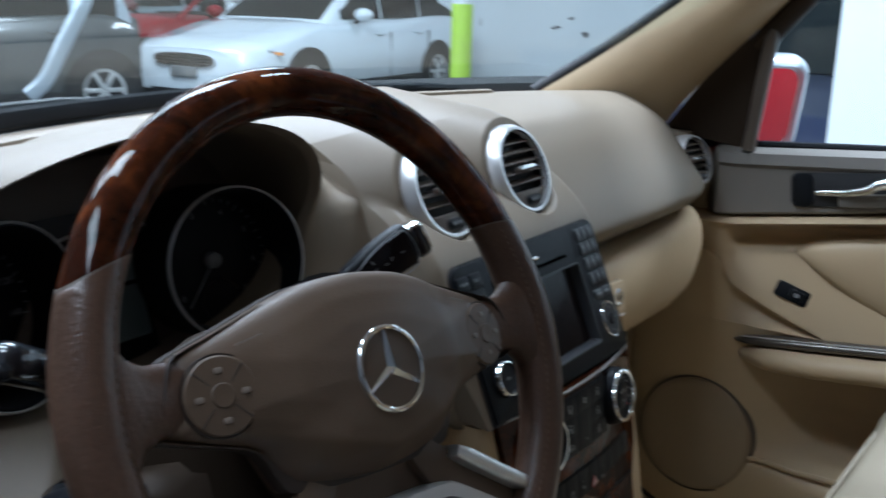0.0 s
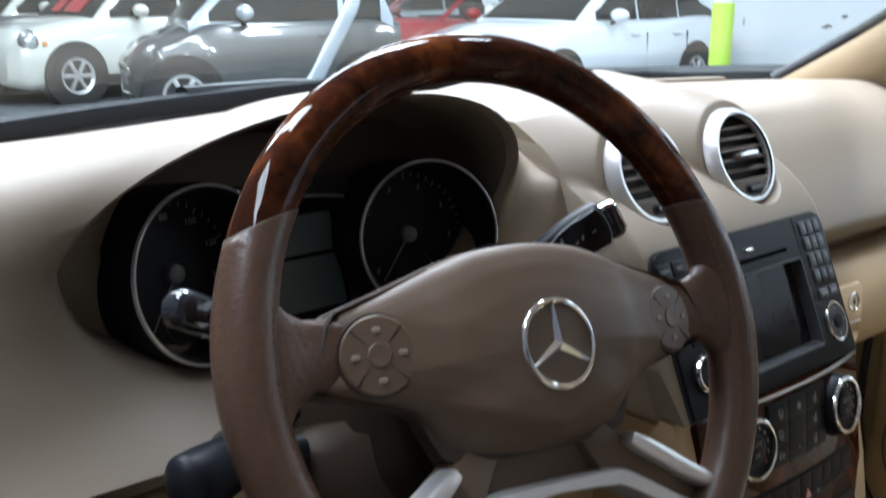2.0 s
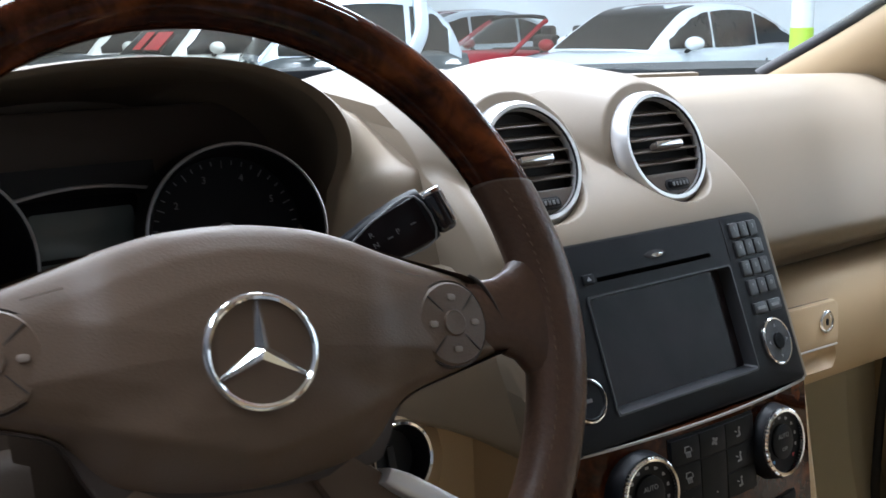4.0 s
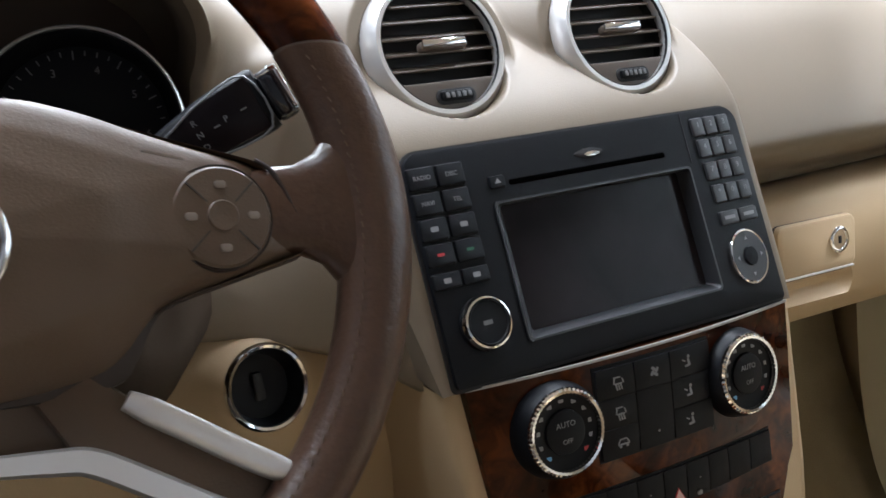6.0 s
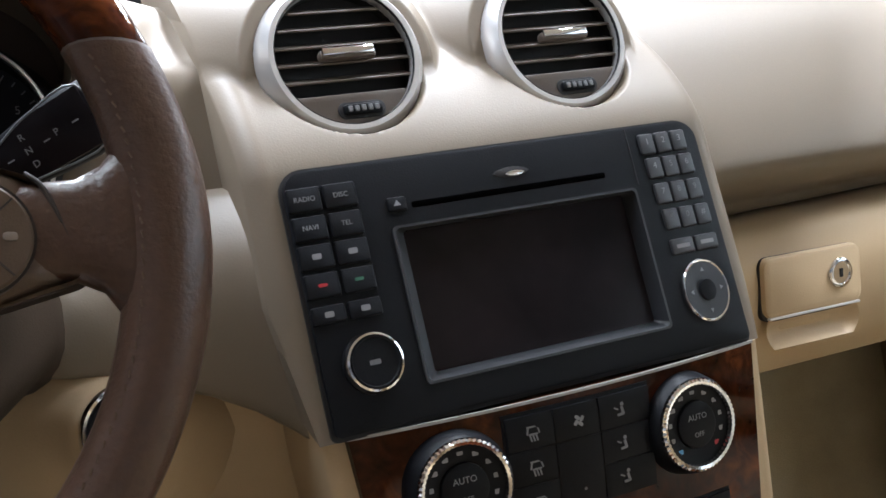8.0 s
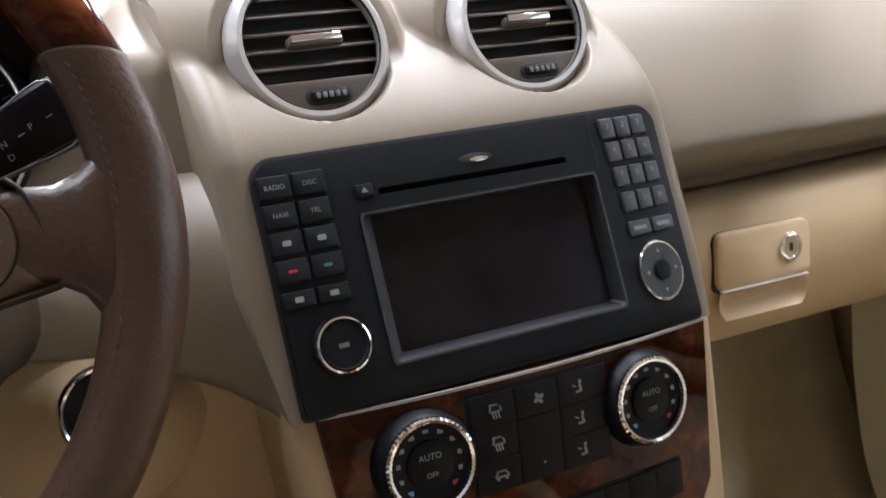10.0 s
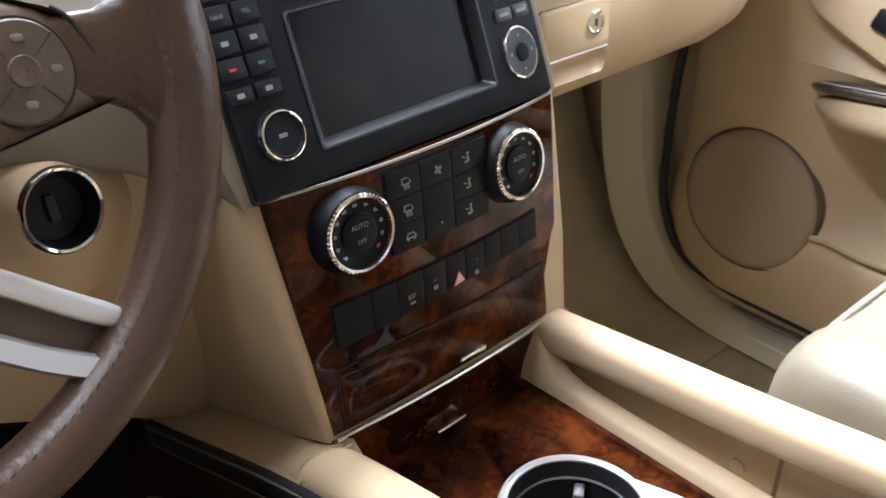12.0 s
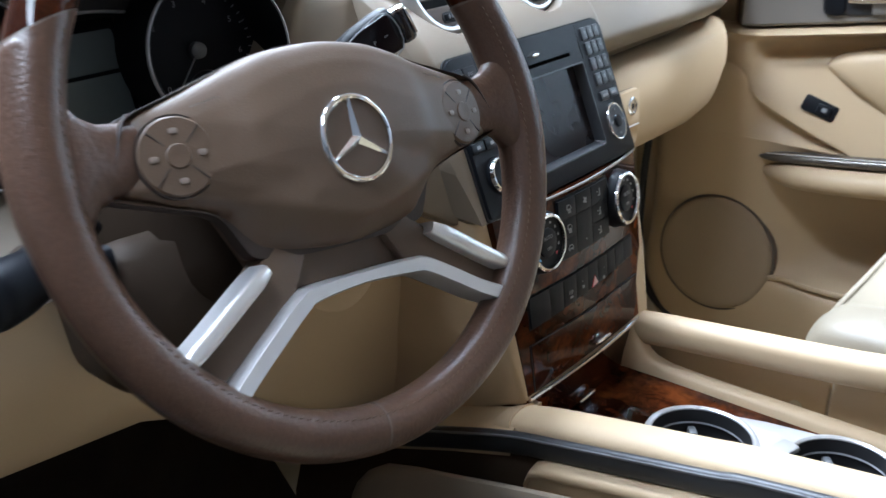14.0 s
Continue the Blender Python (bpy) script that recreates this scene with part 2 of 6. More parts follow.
def smooth_line(pts, n=8, closed=False):
    """A Catmull-Rom line through points."""
    P = [Vector(p) for p in pts]
    k, out = len(P), []
    for i in range(k if closed else k - 1):
        a, b, c, d = (P[(i + j) % k] if closed else P[min(max(i + j, 0), k - 1)] for j in (-1, 0, 1, 2))
        for s in range(n):
            t = s / n
            out.append(0.5 * ((2 * b) + (c - a) * t + (2 * a - 5 * b + 4 * c - d) * t * t + (3 * b - a - 3 * c + d) * t ** 3))
    if not closed:
        out.append(P[-1])
    return out


def sweep(pts, rx, ry=None, seg=12, up=(0, 0, 1), cap=True, power=2.0, closed=False):
    """A tube of superelliptic section along points. rx, ry may be functions of the way from 0 to 1."""
    P = [Vector(p) for p in pts]
    ry = rx if ry is None else ry
    rings = []
    for i, p in enumerate(P):
        s = i / max(1, len(P) - 1)
        if closed:
            t = (P[(i + 1) % len(P)] - P[i - 1]).normalized()
        else:
            t = (P[min(i + 1, len(P) - 1)] - P[max(i - 1, 0)]).normalized()
        side = t.cross(Vector(up)).normalized()
        top = side.cross(t)
        a, b = (f(s) if callable(f) else f for f in (rx, ry))
        ring = []
        for j in range(seg):
            th = 2 * math.pi * j / seg
            c, q = math.cos(th), math.sin(th)
            ring.append(p + side * a * math.copysign(abs(c) ** (2 / power), c) + top * b * math.copysign(abs(q) ** (2 / power), q))
        rings.append(ring)
    if closed:
        rings.append(rings[0])
    return loft(rings, cap=cap and not closed)


def writing(body, size, parent, at, mat=INK, m=None, name="lettering"):
    """Raised lettering in the built-in font, as a mesh."""
    cu = bpy.data.curves.new("scratch", "FONT")
    cu.body, cu.size, cu.align_x, cu.align_y, cu.extrude, cu.resolution_u = body, size, "CENTER", "CENTER", 0.00008, 3
    ob = bpy.data.objects.new("scratch", cu)
    scene.collection.objects.link(ob)
    me = bpy.data.meshes.new_from_object(ob.evaluated_get(bpy.context.evaluated_depsgraph_get()))
    bpy.data.objects.remove(ob)
    bpy.data.curves.remove(cu)
    me.materials.clear()
    me.materials.append(mat)
    me.transform((m or Matrix()) @ Matrix.Translation(at) if m else Matrix.Translation(at))
    t = new(name, me)
    t.parent = parent
    return t


T, R = Matrix.Translation, Matrix.Rotation

# ---- garage ----
def slab(name, x0, x1, y0, y1, z0, z1, mat, bev=0.0):
    return tagged(part(name, box(x1 - x0, y1 - y0, z1 - z0, bev, ((x0 + x1) / 2, (y0 + y1) / 2, (z0 + z1) / 2)), mat), kind="structure")


tagged(slab("ground", -60, 60, -60, 60, -0.2, 0.0, CONCRETE), "grey polished concrete showroom floor", "floor")
tagged(slab("ceiling", -7.0, 14.5, -7.0, 29.0, 4.3, 4.5, PAINT), "plain white painted ceiling", "ceiling")
WALL_A, WALL_B = Vector((13.2, 2.0, 0)), Vector((5.4, 27.5, 0))
wall_dir = (WALL_B - WALL_A).normalized()
wall_m = basis(WALL_A, wall_dir, (0, 0, 1))
wall_len = (WALL_B - WALL_A).length
wall_side = tagged(part("wall_east", box(wall_len, 4.3, 0.2, 0, (wall_len / 2, 2.15, 0.1)), PAINT), "white painted wall with a maroon stripe", "wall", kind="structure")
wall_side.matrix_basis = wall_m
stripe = tagged(part("wall_stripe", box(wall_len, 0.34, 0.01, 0, (wall_len / 2, 1.85, -0.006)), STRIPE), "maroon stripe painted along the white wall", "trim", kind="structure")
stripe.matrix_basis = wall_m
SCUFF = material("dark_scuff", (0.16, 0.16, 0.165), 0.8, grain=40, bump=0.0, vary=0.3)
rng = random.Random(4)
for along_wall, up, w, h, n in ((4.42, 0.77, 0.16, 0.06, 2), (4.60, 0.97, 0.14, 0.05, 2), (4.85, 0.86, 0.16, 0.06, 2), (5.90, 0.90, 0.04, 0.2, 1)):
    for k in range(n):
        cx, cy = along_wall + rng.uniform(-0.5, 0.5) * w, up + rng.uniform(-0.5, 0.5) * h
        pts = [(cx + w * rng.uniform(0.15, 0.4) * math.cos(a), cy + h * rng.uniform(0.2, 0.5) * math.sin(a)) for a in [2 * math.pi * i / 9 for i in range(9)]]
        part("scuff", plate(pts, -0.006, 0.0, 0), SCUFF, wall_side, "dark scuff")
tagged(slab("wall_north", -7.0, 6.0, 28.8, 29.0, 0, 4.3, PAINT), "plain white painted far wall", "wall")
# unseen closing walls, made grey to bounce less light into the car
tagged(slab("wall_south", -7.0, 14.5, -7.0, -6.8, 0, 4.3, CONCRETE), "plain grey back wall", "wall")
tagged(slab("wall_west", -7.0, -6.8, -6.8, 28.8, 0, 4.3, CONCRETE), "plain grey side wall", "wall")
tagged(slab("wall_corner", 13.6, 14.0, -6.8, 2.4, 0, 4.3, PAINT), "plain white painted side wall", "wall")


def ceiling_lamp():
    th = thing("ceiling_lamp", "long white fluorescent ceiling lamp, lit", "lamp", group="ceiling lamps")
    part("housing", box(0.5, 2.4, 0.06, 0.01, (0, 0, 0.06)), PAINT, th)
    for sx in (-0.12, 0.12):
        part("tube", sweep([(sx, -1.15, 0.02), (sx, 1.15, 0.02)], 0.018, seg=8, up=(0, 0, 1)), TUBE, th)
    return th


lamp = ceiling_lamp()
lamp.matrix_basis = T((*LAMPS[0][:2], 4.21))
# every lamp gets a fixture, the added unseen ones too
for lx, ly, watts in LAMPS[1:]:
    copy_thing(lamp, T((lx, ly, 4.21)))


def column(x, y, r, label, lime=True):
    th = thing("column", label, "column", T((x, y, 0)))
    if lime:
        part("painted_base", lathe([(r + 0.004, 0), (r + 0.004, 1.18), (r, 1.182)], 24), LIME, th, "lime yellow painted base")
    part("shaft", lathe([(r, 1.182 if lime else 0), (r, 4.3)], 24), PAINT, th)
    return th


column(7.95, 5.55, 0.105, "round white column with a lime yellow base")
column(3.9, 14.6, 0.14, "round white painted column", False)
column(6.1, 13.8, 0.14, "round white painted column", False)
tagged(slab("partition", 2.55, 2.7, -3.4, 0.44, 0, 2.6, PAINT), "bare white partition wall beside the car", "wall")


# ---- cars standing outside ----
def wheel_for(parent, x, y, r, rim_mat):
    w = part("wheel", lathe([(r * 0.62, -0.1), (r * 0.95, -0.1), (r, -0.06), (r, 0.06), (r * 0.95, 0.1), (r * 0.62, 0.1)], 28, closed=True), TYRE, parent)
    w.matrix_basis = T((x, y, r)) @ R(math.pi / 2, 4, "X")
    rim = lathe([(r * 0.56, 0.090), (r * 0.66, 0.106), (r * 0.66, -0.106), (r * 0.56, -0.090)], 28, closed=True)
    for k in range(6):
        rim = join(rim, box(r * 0.56, r * 0.14, 0.03, 0.008, (r * 0.29, 0, 0.092), 1, R(k * math.pi / 3, 4, "Z")))
        rim = join(rim, box(r * 0.56, r * 0.14, 0.03, 0.008, (r * 0.29, 0, -0.092), 1, R(k * math.pi / 3, 4, "Z")))
    part("rim", rim, rim_mat, w, "alloy rim")
    part("brake_disc", lathe([(0, -0.084), (r * 0.64, -0.084), (r * 0.64, 0.084), (0, 0.084)], 20), BLACK_MATT, w)
    return w


def lerp_table(rows, s):
    """Values between the rows of a table whose first column is the way along."""
    for a, b in zip(rows, rows[1:]):
        if s <= b[0]:
            k = (s - a[0]) / (b[0] - a[0])
            k = k * k * (3 - 2 * k) * 0.5 + k * 0.5
            return [p + (q - p) * k for p, q in zip(a[1:], b[1:])]
    return rows[-1][1:]


def parked_car(name, label, m, length, width, paint, belt, cabin, glass_rows, wheels, rim_mat=SILVER, roof_paint=None, light=(0.35, 0.62, 0.11, 0.09), open_top=False, group="parked cars", grille=(0.6, 0.06), mirror_paint=None, card=()):
    """A car, nose at x = 0, standing along +x. belt: rows of way, half width, lower edge, upper edge. cabin: rows of x, z of the roofline."""
    th = thing(name, label, "car", m, group)
    rings = []
    N = 40
    for i in range(N + 1):
        s = i / N
        hw, z0, z1 = lerp_table(belt, s)
        x = s * length
        mid = (z0 + z1) / 2
        ring = [(x, -hw * 0.9, z0), (x, -hw * 0.99, z0 + 0.08), (x, -hw, mid), (x, -hw * 0.975, z1 - 0.07), (x, -hw * 0.90, z1 - 0.012), (x, -hw * 0.45, z1 + 0.018),
                (x, hw * 0.45, z1 + 0.018), (x, hw * 0.90, z1 - 0.012), (x, hw * 0.975, z1 - 0.07), (x, hw, mid), (x, hw * 0.99, z0 + 0.08), (x, hw * 0.9, z0)]
        rings.append(ring)
    part("body", loft(rings), paint, th, smooth=50)
    for x in wheels:
        r = 0.31
        for y in (-width / 2 + 0.10, width / 2 - 0.10):
            arch = lathe([(r * 0.9, -0.108), (r * 1.22, -0.108), (r * 1.22, 0.108), (r * 0.9, 0.108)], 28, closed=True)
            part("wheel_arch", arch, BLACK_MATT, th).matrix_basis = T((x, y, r * 1.03)) @ R(math.pi / 2, 4, "X")
            wheel_for(th, x, y * 1.018, r, rim_mat)
    # glasshouse: a painted shell with dark panes set 5 mm proud of it
    if cabin:
        hw0 = width / 2 * 0.90
        top = [Vector(p) for p in smooth_line([(x, 0, z) for x, z in cabin], 6)]
        zb = min(p.z for p in top) - 0.02
        zt = max(p.z for p in top)
        rings = []
        for p in top:
            k = (p.z - zb) / max(0.01, zt - zb)
            wt = hw0 * (1 - 0.20 * k)
            rings.append([(p.x, -hw0, zb - 0.1), (p.x, -hw0 + (hw0 - wt) * 0.9, p.z - 0.05), (p.x, -wt * 0.93, p.z - 0.006), (p.x, -wt * 0.5, p.z + 0.012 * k), (p.x, wt * 0.5, p.z + 0.012 * k),
                          (p.x, wt * 0.93, p.z - 0.006), (p.x, hw0 - (hw0 - wt) * 0.9, p.z - 0.05), (p.x, hw0, zb - 0.1)])
        if not open_top:
            part("roof", loft(rings), roof_paint or paint, th, "painted roof and pillars", smooth=50)
            front = [(p, r) for p, r in zip(top, rings) if p.x < top[[q.z > zt - 0.04 for q in top].index(True)].x + 0.01]
            rows = []
            for p, r in front[1:]:
                w = r[5][1] * 0.93
                rows.append([Vector((p.x - 0.012, w * f, p.z + 0.010 - 0.010 * abs(f) ** 2)) for f in (-1, -0.6, -0.2, 0.2, 0.6, 1)])
            part("windscreen", loft([a + [q + Vector((0.03, 0, -0.03)) for q in a[::-1]] for a in rows]), CARGLASS, th, "dark windscreen", smooth=50)
            cuts = [top[0].x + 0.16] + [g for g in glass_rows] + [top[-1].x - 0.10]
            for side in (-1, 1):
                for xa, xb in zip(cuts, cuts[1:]):
                    rows = []
                    for q in range(9):
                        x = xa + 0.03 + (xb - xa - 0.06) * q / 8
                        near = min(range(len(top)), key=lambda m: abs(top[m].x - x))
                        r, roofz = rings[near], top[near].z
                        lo, hi = zb + 0.045, roofz - 0.085
                        if hi < lo + 0.015:
                            continue
                        y_at = lambda z: hw0 + (r[6][1] - hw0) * (z - zb + 0.1) / (roofz - 0.05 - zb + 0.1)
                        rows.append([Vector((x, side * (y_at(z) + d), z)) for z, d in ((lo, 0.012), ((lo + hi) / 2, 0.022), (hi, 0.014), (hi, -0.02), (lo, -0.02))])
                    if len(rows) > 2:
                        part("side_window", loft(rows), CARGLASS, th, "dark side window", smooth=40)
        else:
            wr = [r for r, p in zip(rings, top)]
            part("windscreen", loft([[(x, y, z) for x, y, z in ring[1:7]] + [(x + 0.02, y, z) for x, y, z in ring[1:7]][::-1] for ring in wr]), PANE, th, smooth=50)
            for idx in (1, 6):
                part("windscreen_pillar", sweep([r[idx] for r in wr], 0.03, 0.03, 8, up=(0, 1, 0)), paint, th)
            part("windscreen_header", sweep([wr[-1][k] for k in range(1, 7)], 0.03, 0.025, 8), BLACK, th)
            part("cockpit", box(1.5, width * 0.74, 0.05, 0.02, (top[-1].x + 0.75, 0, belt[2][3] + 0.01), 2), BLACK_MATT, th, "dark open cockpit")
            for sy in (-0.36, 0.36):
                part("headrest", box(0.12, 0.26, 0.2, 0.05, (top[-1].x + 0.75, sy, belt[2][3] + 0.22), 3), BLACK_MATT, th)
                part("seat_back", box(0.16, 0.46, 0.5, 0.06, (top[-1].x + 0.7, sy, belt[2][3] - 0.05), 3), BLACK_MATT, th)
    lx, lz, lw, lh = light[:4]
    nose_y = belt[0][1]
    for side in (-1, 1):
        turn = R(side * -0.55, 4, "Z")
        lamp_bm = bmesh.new()
        spot = T((lx, side * (width / 2 - lw * 1.25), lz)) @ turn
        bmesh.ops.create_uvsphere(lamp_bm, u_segments=24, v_segments=14, radius=1.0, matrix=spot @ Matrix.Diagonal((0.14, lw, lh, 1)))
        hl = part("headlight", lamp_bm, LENS, th, "clear chromed headlight")
        part("headlight_ring", lathe([(1.0, -0.2), (1.07, 0.1), (1.0, 0.35), (0.93, 0.2)], 28, spot @ R(-math.pi / 2, 4, "Y") @ Matrix.Diagonal((lh, lw, 0.10, 1)), closed=True), CHROME, hl, "chrome ring")
        part("reflector", lathe([(0.0, 1.18), (0.34, 1.12), (0.44, 1.02), (0.40, 0.95)], 20, spot @ R(-math.pi / 2, 4, "Y") @ Matrix.Diagonal((lh, lw, 0.13, 1))), GREY, hl)
        part("indicator", box(0.05, lw * 0.45, lh * 0.40, 0.012, (lx + 0.13, side * (width / 2 - 0.035), lz - lh * 0.2)), AMBER, hl)
        mx = (cabin[0][0] if cabin else 1.0) + 0.50
        mirror_bm = bmesh.new()
        bmesh.ops.create_uvsphere(mirror_bm, u_segments=16, v_segments=10, radius=1.0, matrix=T((mx, side * (width / 2 + 0.05), belt[2][3] + 0.09)) @ Matrix.Diagonal((0.085, 0.115, 0.075, 1)))
        mirror = part("door_mirror", mirror_bm, mirror_paint or paint, th)
        part("mirror_foot", sweep([(mx + 0.02, side * (width / 2 - 0.07), belt[2][3] + 0.0), (mx, side * (width / 2 + 0.02), belt[2][3] + 0.05)], 0.03, 0.02, 8), BLACK, mirror)
        for gx in glass_rows:
            part("door_handle", box(0.17, 0.03, 0.028, 0.012, (gx - 0.18, side * (width / 2 - 0.012), belt[2][3] - 0.13)), paint, th)
            part("door_gap", box(0.006, 0.02, 0.52, 0, (gx + 0.05, side * (width / 2 - 0.0125), belt[2][3] - 0.37)), BLACK_MATT, th)
        part("sill", box(wheels[1] - wheels[0] - 0.75, 0.03, 0.10, 0.012, ((wheels[0] + wheels[1]) / 2, side * (width / 2 - 0.014), 0.26)), BLACK_MATT, th)
    # nose: grille with a bright surround, lower intake, fog lamps
    gz, gw, gh = belt[0][3] - 0.10, nose_y * grille[0], grille[1]
    oval = [(gw * math.copysign(abs(math.cos(a)) ** 0.7, math.cos(a)), gh * math.copysign(abs(math.sin(a)) ** 0.7, math.sin(a))) for a in [2 * math.pi * k / 28 for k in range(28)]]
    gr = part("grille", plate(oval, -0.04, 0.020, 0.006, T((0.0, 0, gz)) @ R(-math.pi / 2, 4, "Y") @ R(math.pi / 2, 4, "Z")), BLACK, th, "black grille")
    part("grille_frame", sweep([(-0.020, y, gz + z) for y, z in oval], 0.012, 0.010, 8, closed=True, up=(1, 0, 0)), CHROME, gr, "chrome surround")
    for k in range(3):
        part("grille_bar", box(0.012, gw * 1.7, 0.010, 0.003, (-0.022, 0, gz - gh * 0.5 + gh * 0.5 * k)), CHROME, gr)
    low_pts = [(nose_y * 0.72, 0.0), (nose_y * 0.60, 0.13), (-nose_y * 0.60, 0.13), (-nose_y * 0.72, 0.0)]
    part("lower_intake", plate(low_pts, -0.04, 0.012, 0.004, T((0.0, 0, belt[0][2] + 0.02)) @ R(-math.pi / 2, 4, "Y") @ R(math.pi / 2, 4, "Z")), BLACK_MATT, th, "black lower intake")
    part("number_plate", box(0.02, 0.36, 0.11, 0.004, (-0.022, 0, belt[0][2] + 0.20)), INK, th)
    for side in (-1, 1):
        part("fog_lamp", lathe([(0.0, 0.02), (0.04, 0.015), (0.048, 0.0), (0.05, -0.04)], 18, T((0.035, side * nose_y * 0.82, belt[0][2] + 0.12)) @ R(-math.pi / 2, 4, "Y")), LENS, th)
    if card:
        f = front[len(front) // 2][0]
        g = front[len(front) // 5][0]
        for y0, y1 in card:
            part("price_card", loft([[(q.x - 0.030, y0, q.z + 0.022), (q.x - 0.030, y1, q.z + 0.022), (q.x - 0.022, y1, q.z + 0.018), (q.x - 0.022, y0, q.z + 0.018)] for q in (g, f)]), REDINK, th, "plain red card in the windscreen")
    return th


def along(nose, heading):
    """The pose of a car by its nose and the way from nose to tail, in degrees."""
    return T((nose[0], nose[1], 0)) @ R(radians(heading), 4, "Z")


SEDAN_BELT = [(0, 0.68, 0.24, 0.66), (0.04, 0.83, 0.2, 0.74), (0.27, 0.89, 0.2, 0.93), (0.5, 0.89, 0.2, 0.95), (0.8, 0.88, 0.22, 1.0), (0.96, 0.82, 0.26, 1.0), (1, 0.72, 0.32, 0.95)]
parked_car("sedan_car", "white four-door sedan parked by the white wall", along((6.2, 7.75), 5), 4.6, 1.78, WHITEPAINT, SEDAN_BELT,
           [(1.32, 0.94), (1.72, 1.19), (2.14, 1.39), (2.7, 1.46), (3.3, 1.42), (3.85, 1.22), (4.25, 1.03)], (2.42, 3.28), (0.92, 3.55), light=(0.32, 0.66, 0.2, 0.085))
ROADSTER_BELT = [(0, 0.66, 0.24, 0.62), (0.05, 0.82, 0.2, 0.72), (0.27, 0.87, 0.2, 0.90), (0.5, 0.87, 0.2, 0.90), (0.8, 0.86, 0.22, 0.92), (1, 0.7, 0.3, 0.86)]
parked_car("convertible_car", "red convertible with its roof down", along((6.15, 10.2), -6), 4.3, 1.75, REDPAINT, ROADSTER_BELT,
           [(1.3, 0.88), (1.6, 1.08), (1.9, 1.28), (2.0, 1.33)], (2.6,), (0.9, 3.4), open_top=True, light=(0.3, 0.62, 0.18, 0.09))
MICRO_BELT = [(0, 0.58, 0.24, 0.62), (0.08, 0.74, 0.2, 0.80), (0.27, 0.78, 0.2, 0.98), (0.5, 0.78, 0.2, 0.99), (0.85, 0.78, 0.22, 1.02), (1, 0.70, 0.3, 0.98)]
micro = parked_car("city_car", "small dark grey city car with silver frame", along((3.35, 9.15), -17), 2.6, 1.56, DARKPAINT, MICRO_BELT,
           [(0.5, 0.96), (0.8, 1.26), (1.1, 1.48), (1.6, 1.55), (2.1, 1.5), (2.4, 1.3), (2.52, 1.05)], (1.98,), (0.42, 2.2), roof_paint=SILVERPAINT, light=(0.24, 0.68, 0.17, 0.10), grille=(0.75, 0.045), mirror_paint=SILVERPAINT)
for side in (-1, 1):
    band = smooth_line([(2.12, side * 0.60, 1.48), (2.10, side * 0.70, 1.20), (1.98, side * 0.765, 0.98), (1.82, side * 0.772, 0.70), (1.66, side * 0.772, 0.42), (1.50, side * 0.765, 0.28)], 5)
    part("frame_band", sweep(band, 0.075, 0.022, 12, up=(0, 1, 0), power=3), SILVERPAINT, micro, "silver safety frame behind the door", smooth=50)
MINI_BELT = [(0, 0.66, 0.24, 0.64), (0.05, 0.80, 0.18, 0.80), (0.27, 0.84, 0.18, 0.93), (0.5, 0.84, 0.18, 0.94), (0.85, 0.83, 0.2, 0.97), (1, 0.72, 0.28, 0.92)]
MINI_CABIN = [(1.05, 0.92), (1.3, 1.15), (1.6, 1.37), (2.3, 1.42), (3.1, 1.39), (3.5, 1.15), (3.6, 0.96)]
for nose, paint, roof, text in (((2.75, 11.75), IVORYPAINT, None, "ivory white two-door hatchback with round headlights"), ((2.35, 13.7), DARKPAINT, IVORYPAINT, "dark grey hatchback with a white roof"),
                                ((2.15, 15.7), IVORYPAINT, DARKPAINT, "ivory white hatchback with a dark roof"), ((1.95, 17.7), DARKPAINT, None, "dark grey two-door hatchback"), ((1.6, 19.8), IVORYPAINT, DARKPAINT, "white hatchback with dark roof")):
    parked_car("hatchback_car", text, along(nose, 8), 3.7, 1.68, paint, MINI_BELT, MINI_CABIN, (2.2,), (0.72, 3.0), roof_paint=roof, light=(0.25, 0.70, 0.115, 0.125), grille=(0.55, 0.095), mirror_paint=IVORYPAINT, card=((-0.30, 0.05), (0.16, 0.34)) if paint is IVORYPAINT else ())
parked_car("sedan_car", "silver sedan parked beside the red convertible", along((6.3, 12.6), -4), 4.6, 1.78, SILVERPAINT, SEDAN_BELT,
           [(1.32, 0.94), (1.72, 1.19), (2.14, 1.39), (2.7, 1.46), (3.3, 1.42), (3.85, 1.22), (4.25, 1.03)], (2.42, 3.28), (0.92, 3.55), light=(0.32, 0.66, 0.2, 0.085))

NAVYPAINT = material("dark_blue_car_paint", (0.012, 0.018, 0.045), 0.3, grain=60, bump=0.0, vary=0.05, coat=1.0)
parked_car("hatchback_car", "dark blue hatchback parked behind the white partition", along((3.7, 1.3), 0), 3.7, 1.68, NAVYPAINT, MINI_BELT, MINI_CABIN, (2.2,), (0.72, 3.0), light=(0.22, 0.70, 0.125, 0.13))

# ---- shell of the car that the camera looks into ----
def shell(name, bm, mat, label, category, smooth=40):
    return tagged(part(name, bm, mat, None, label, smooth), label, category, kind="structure")


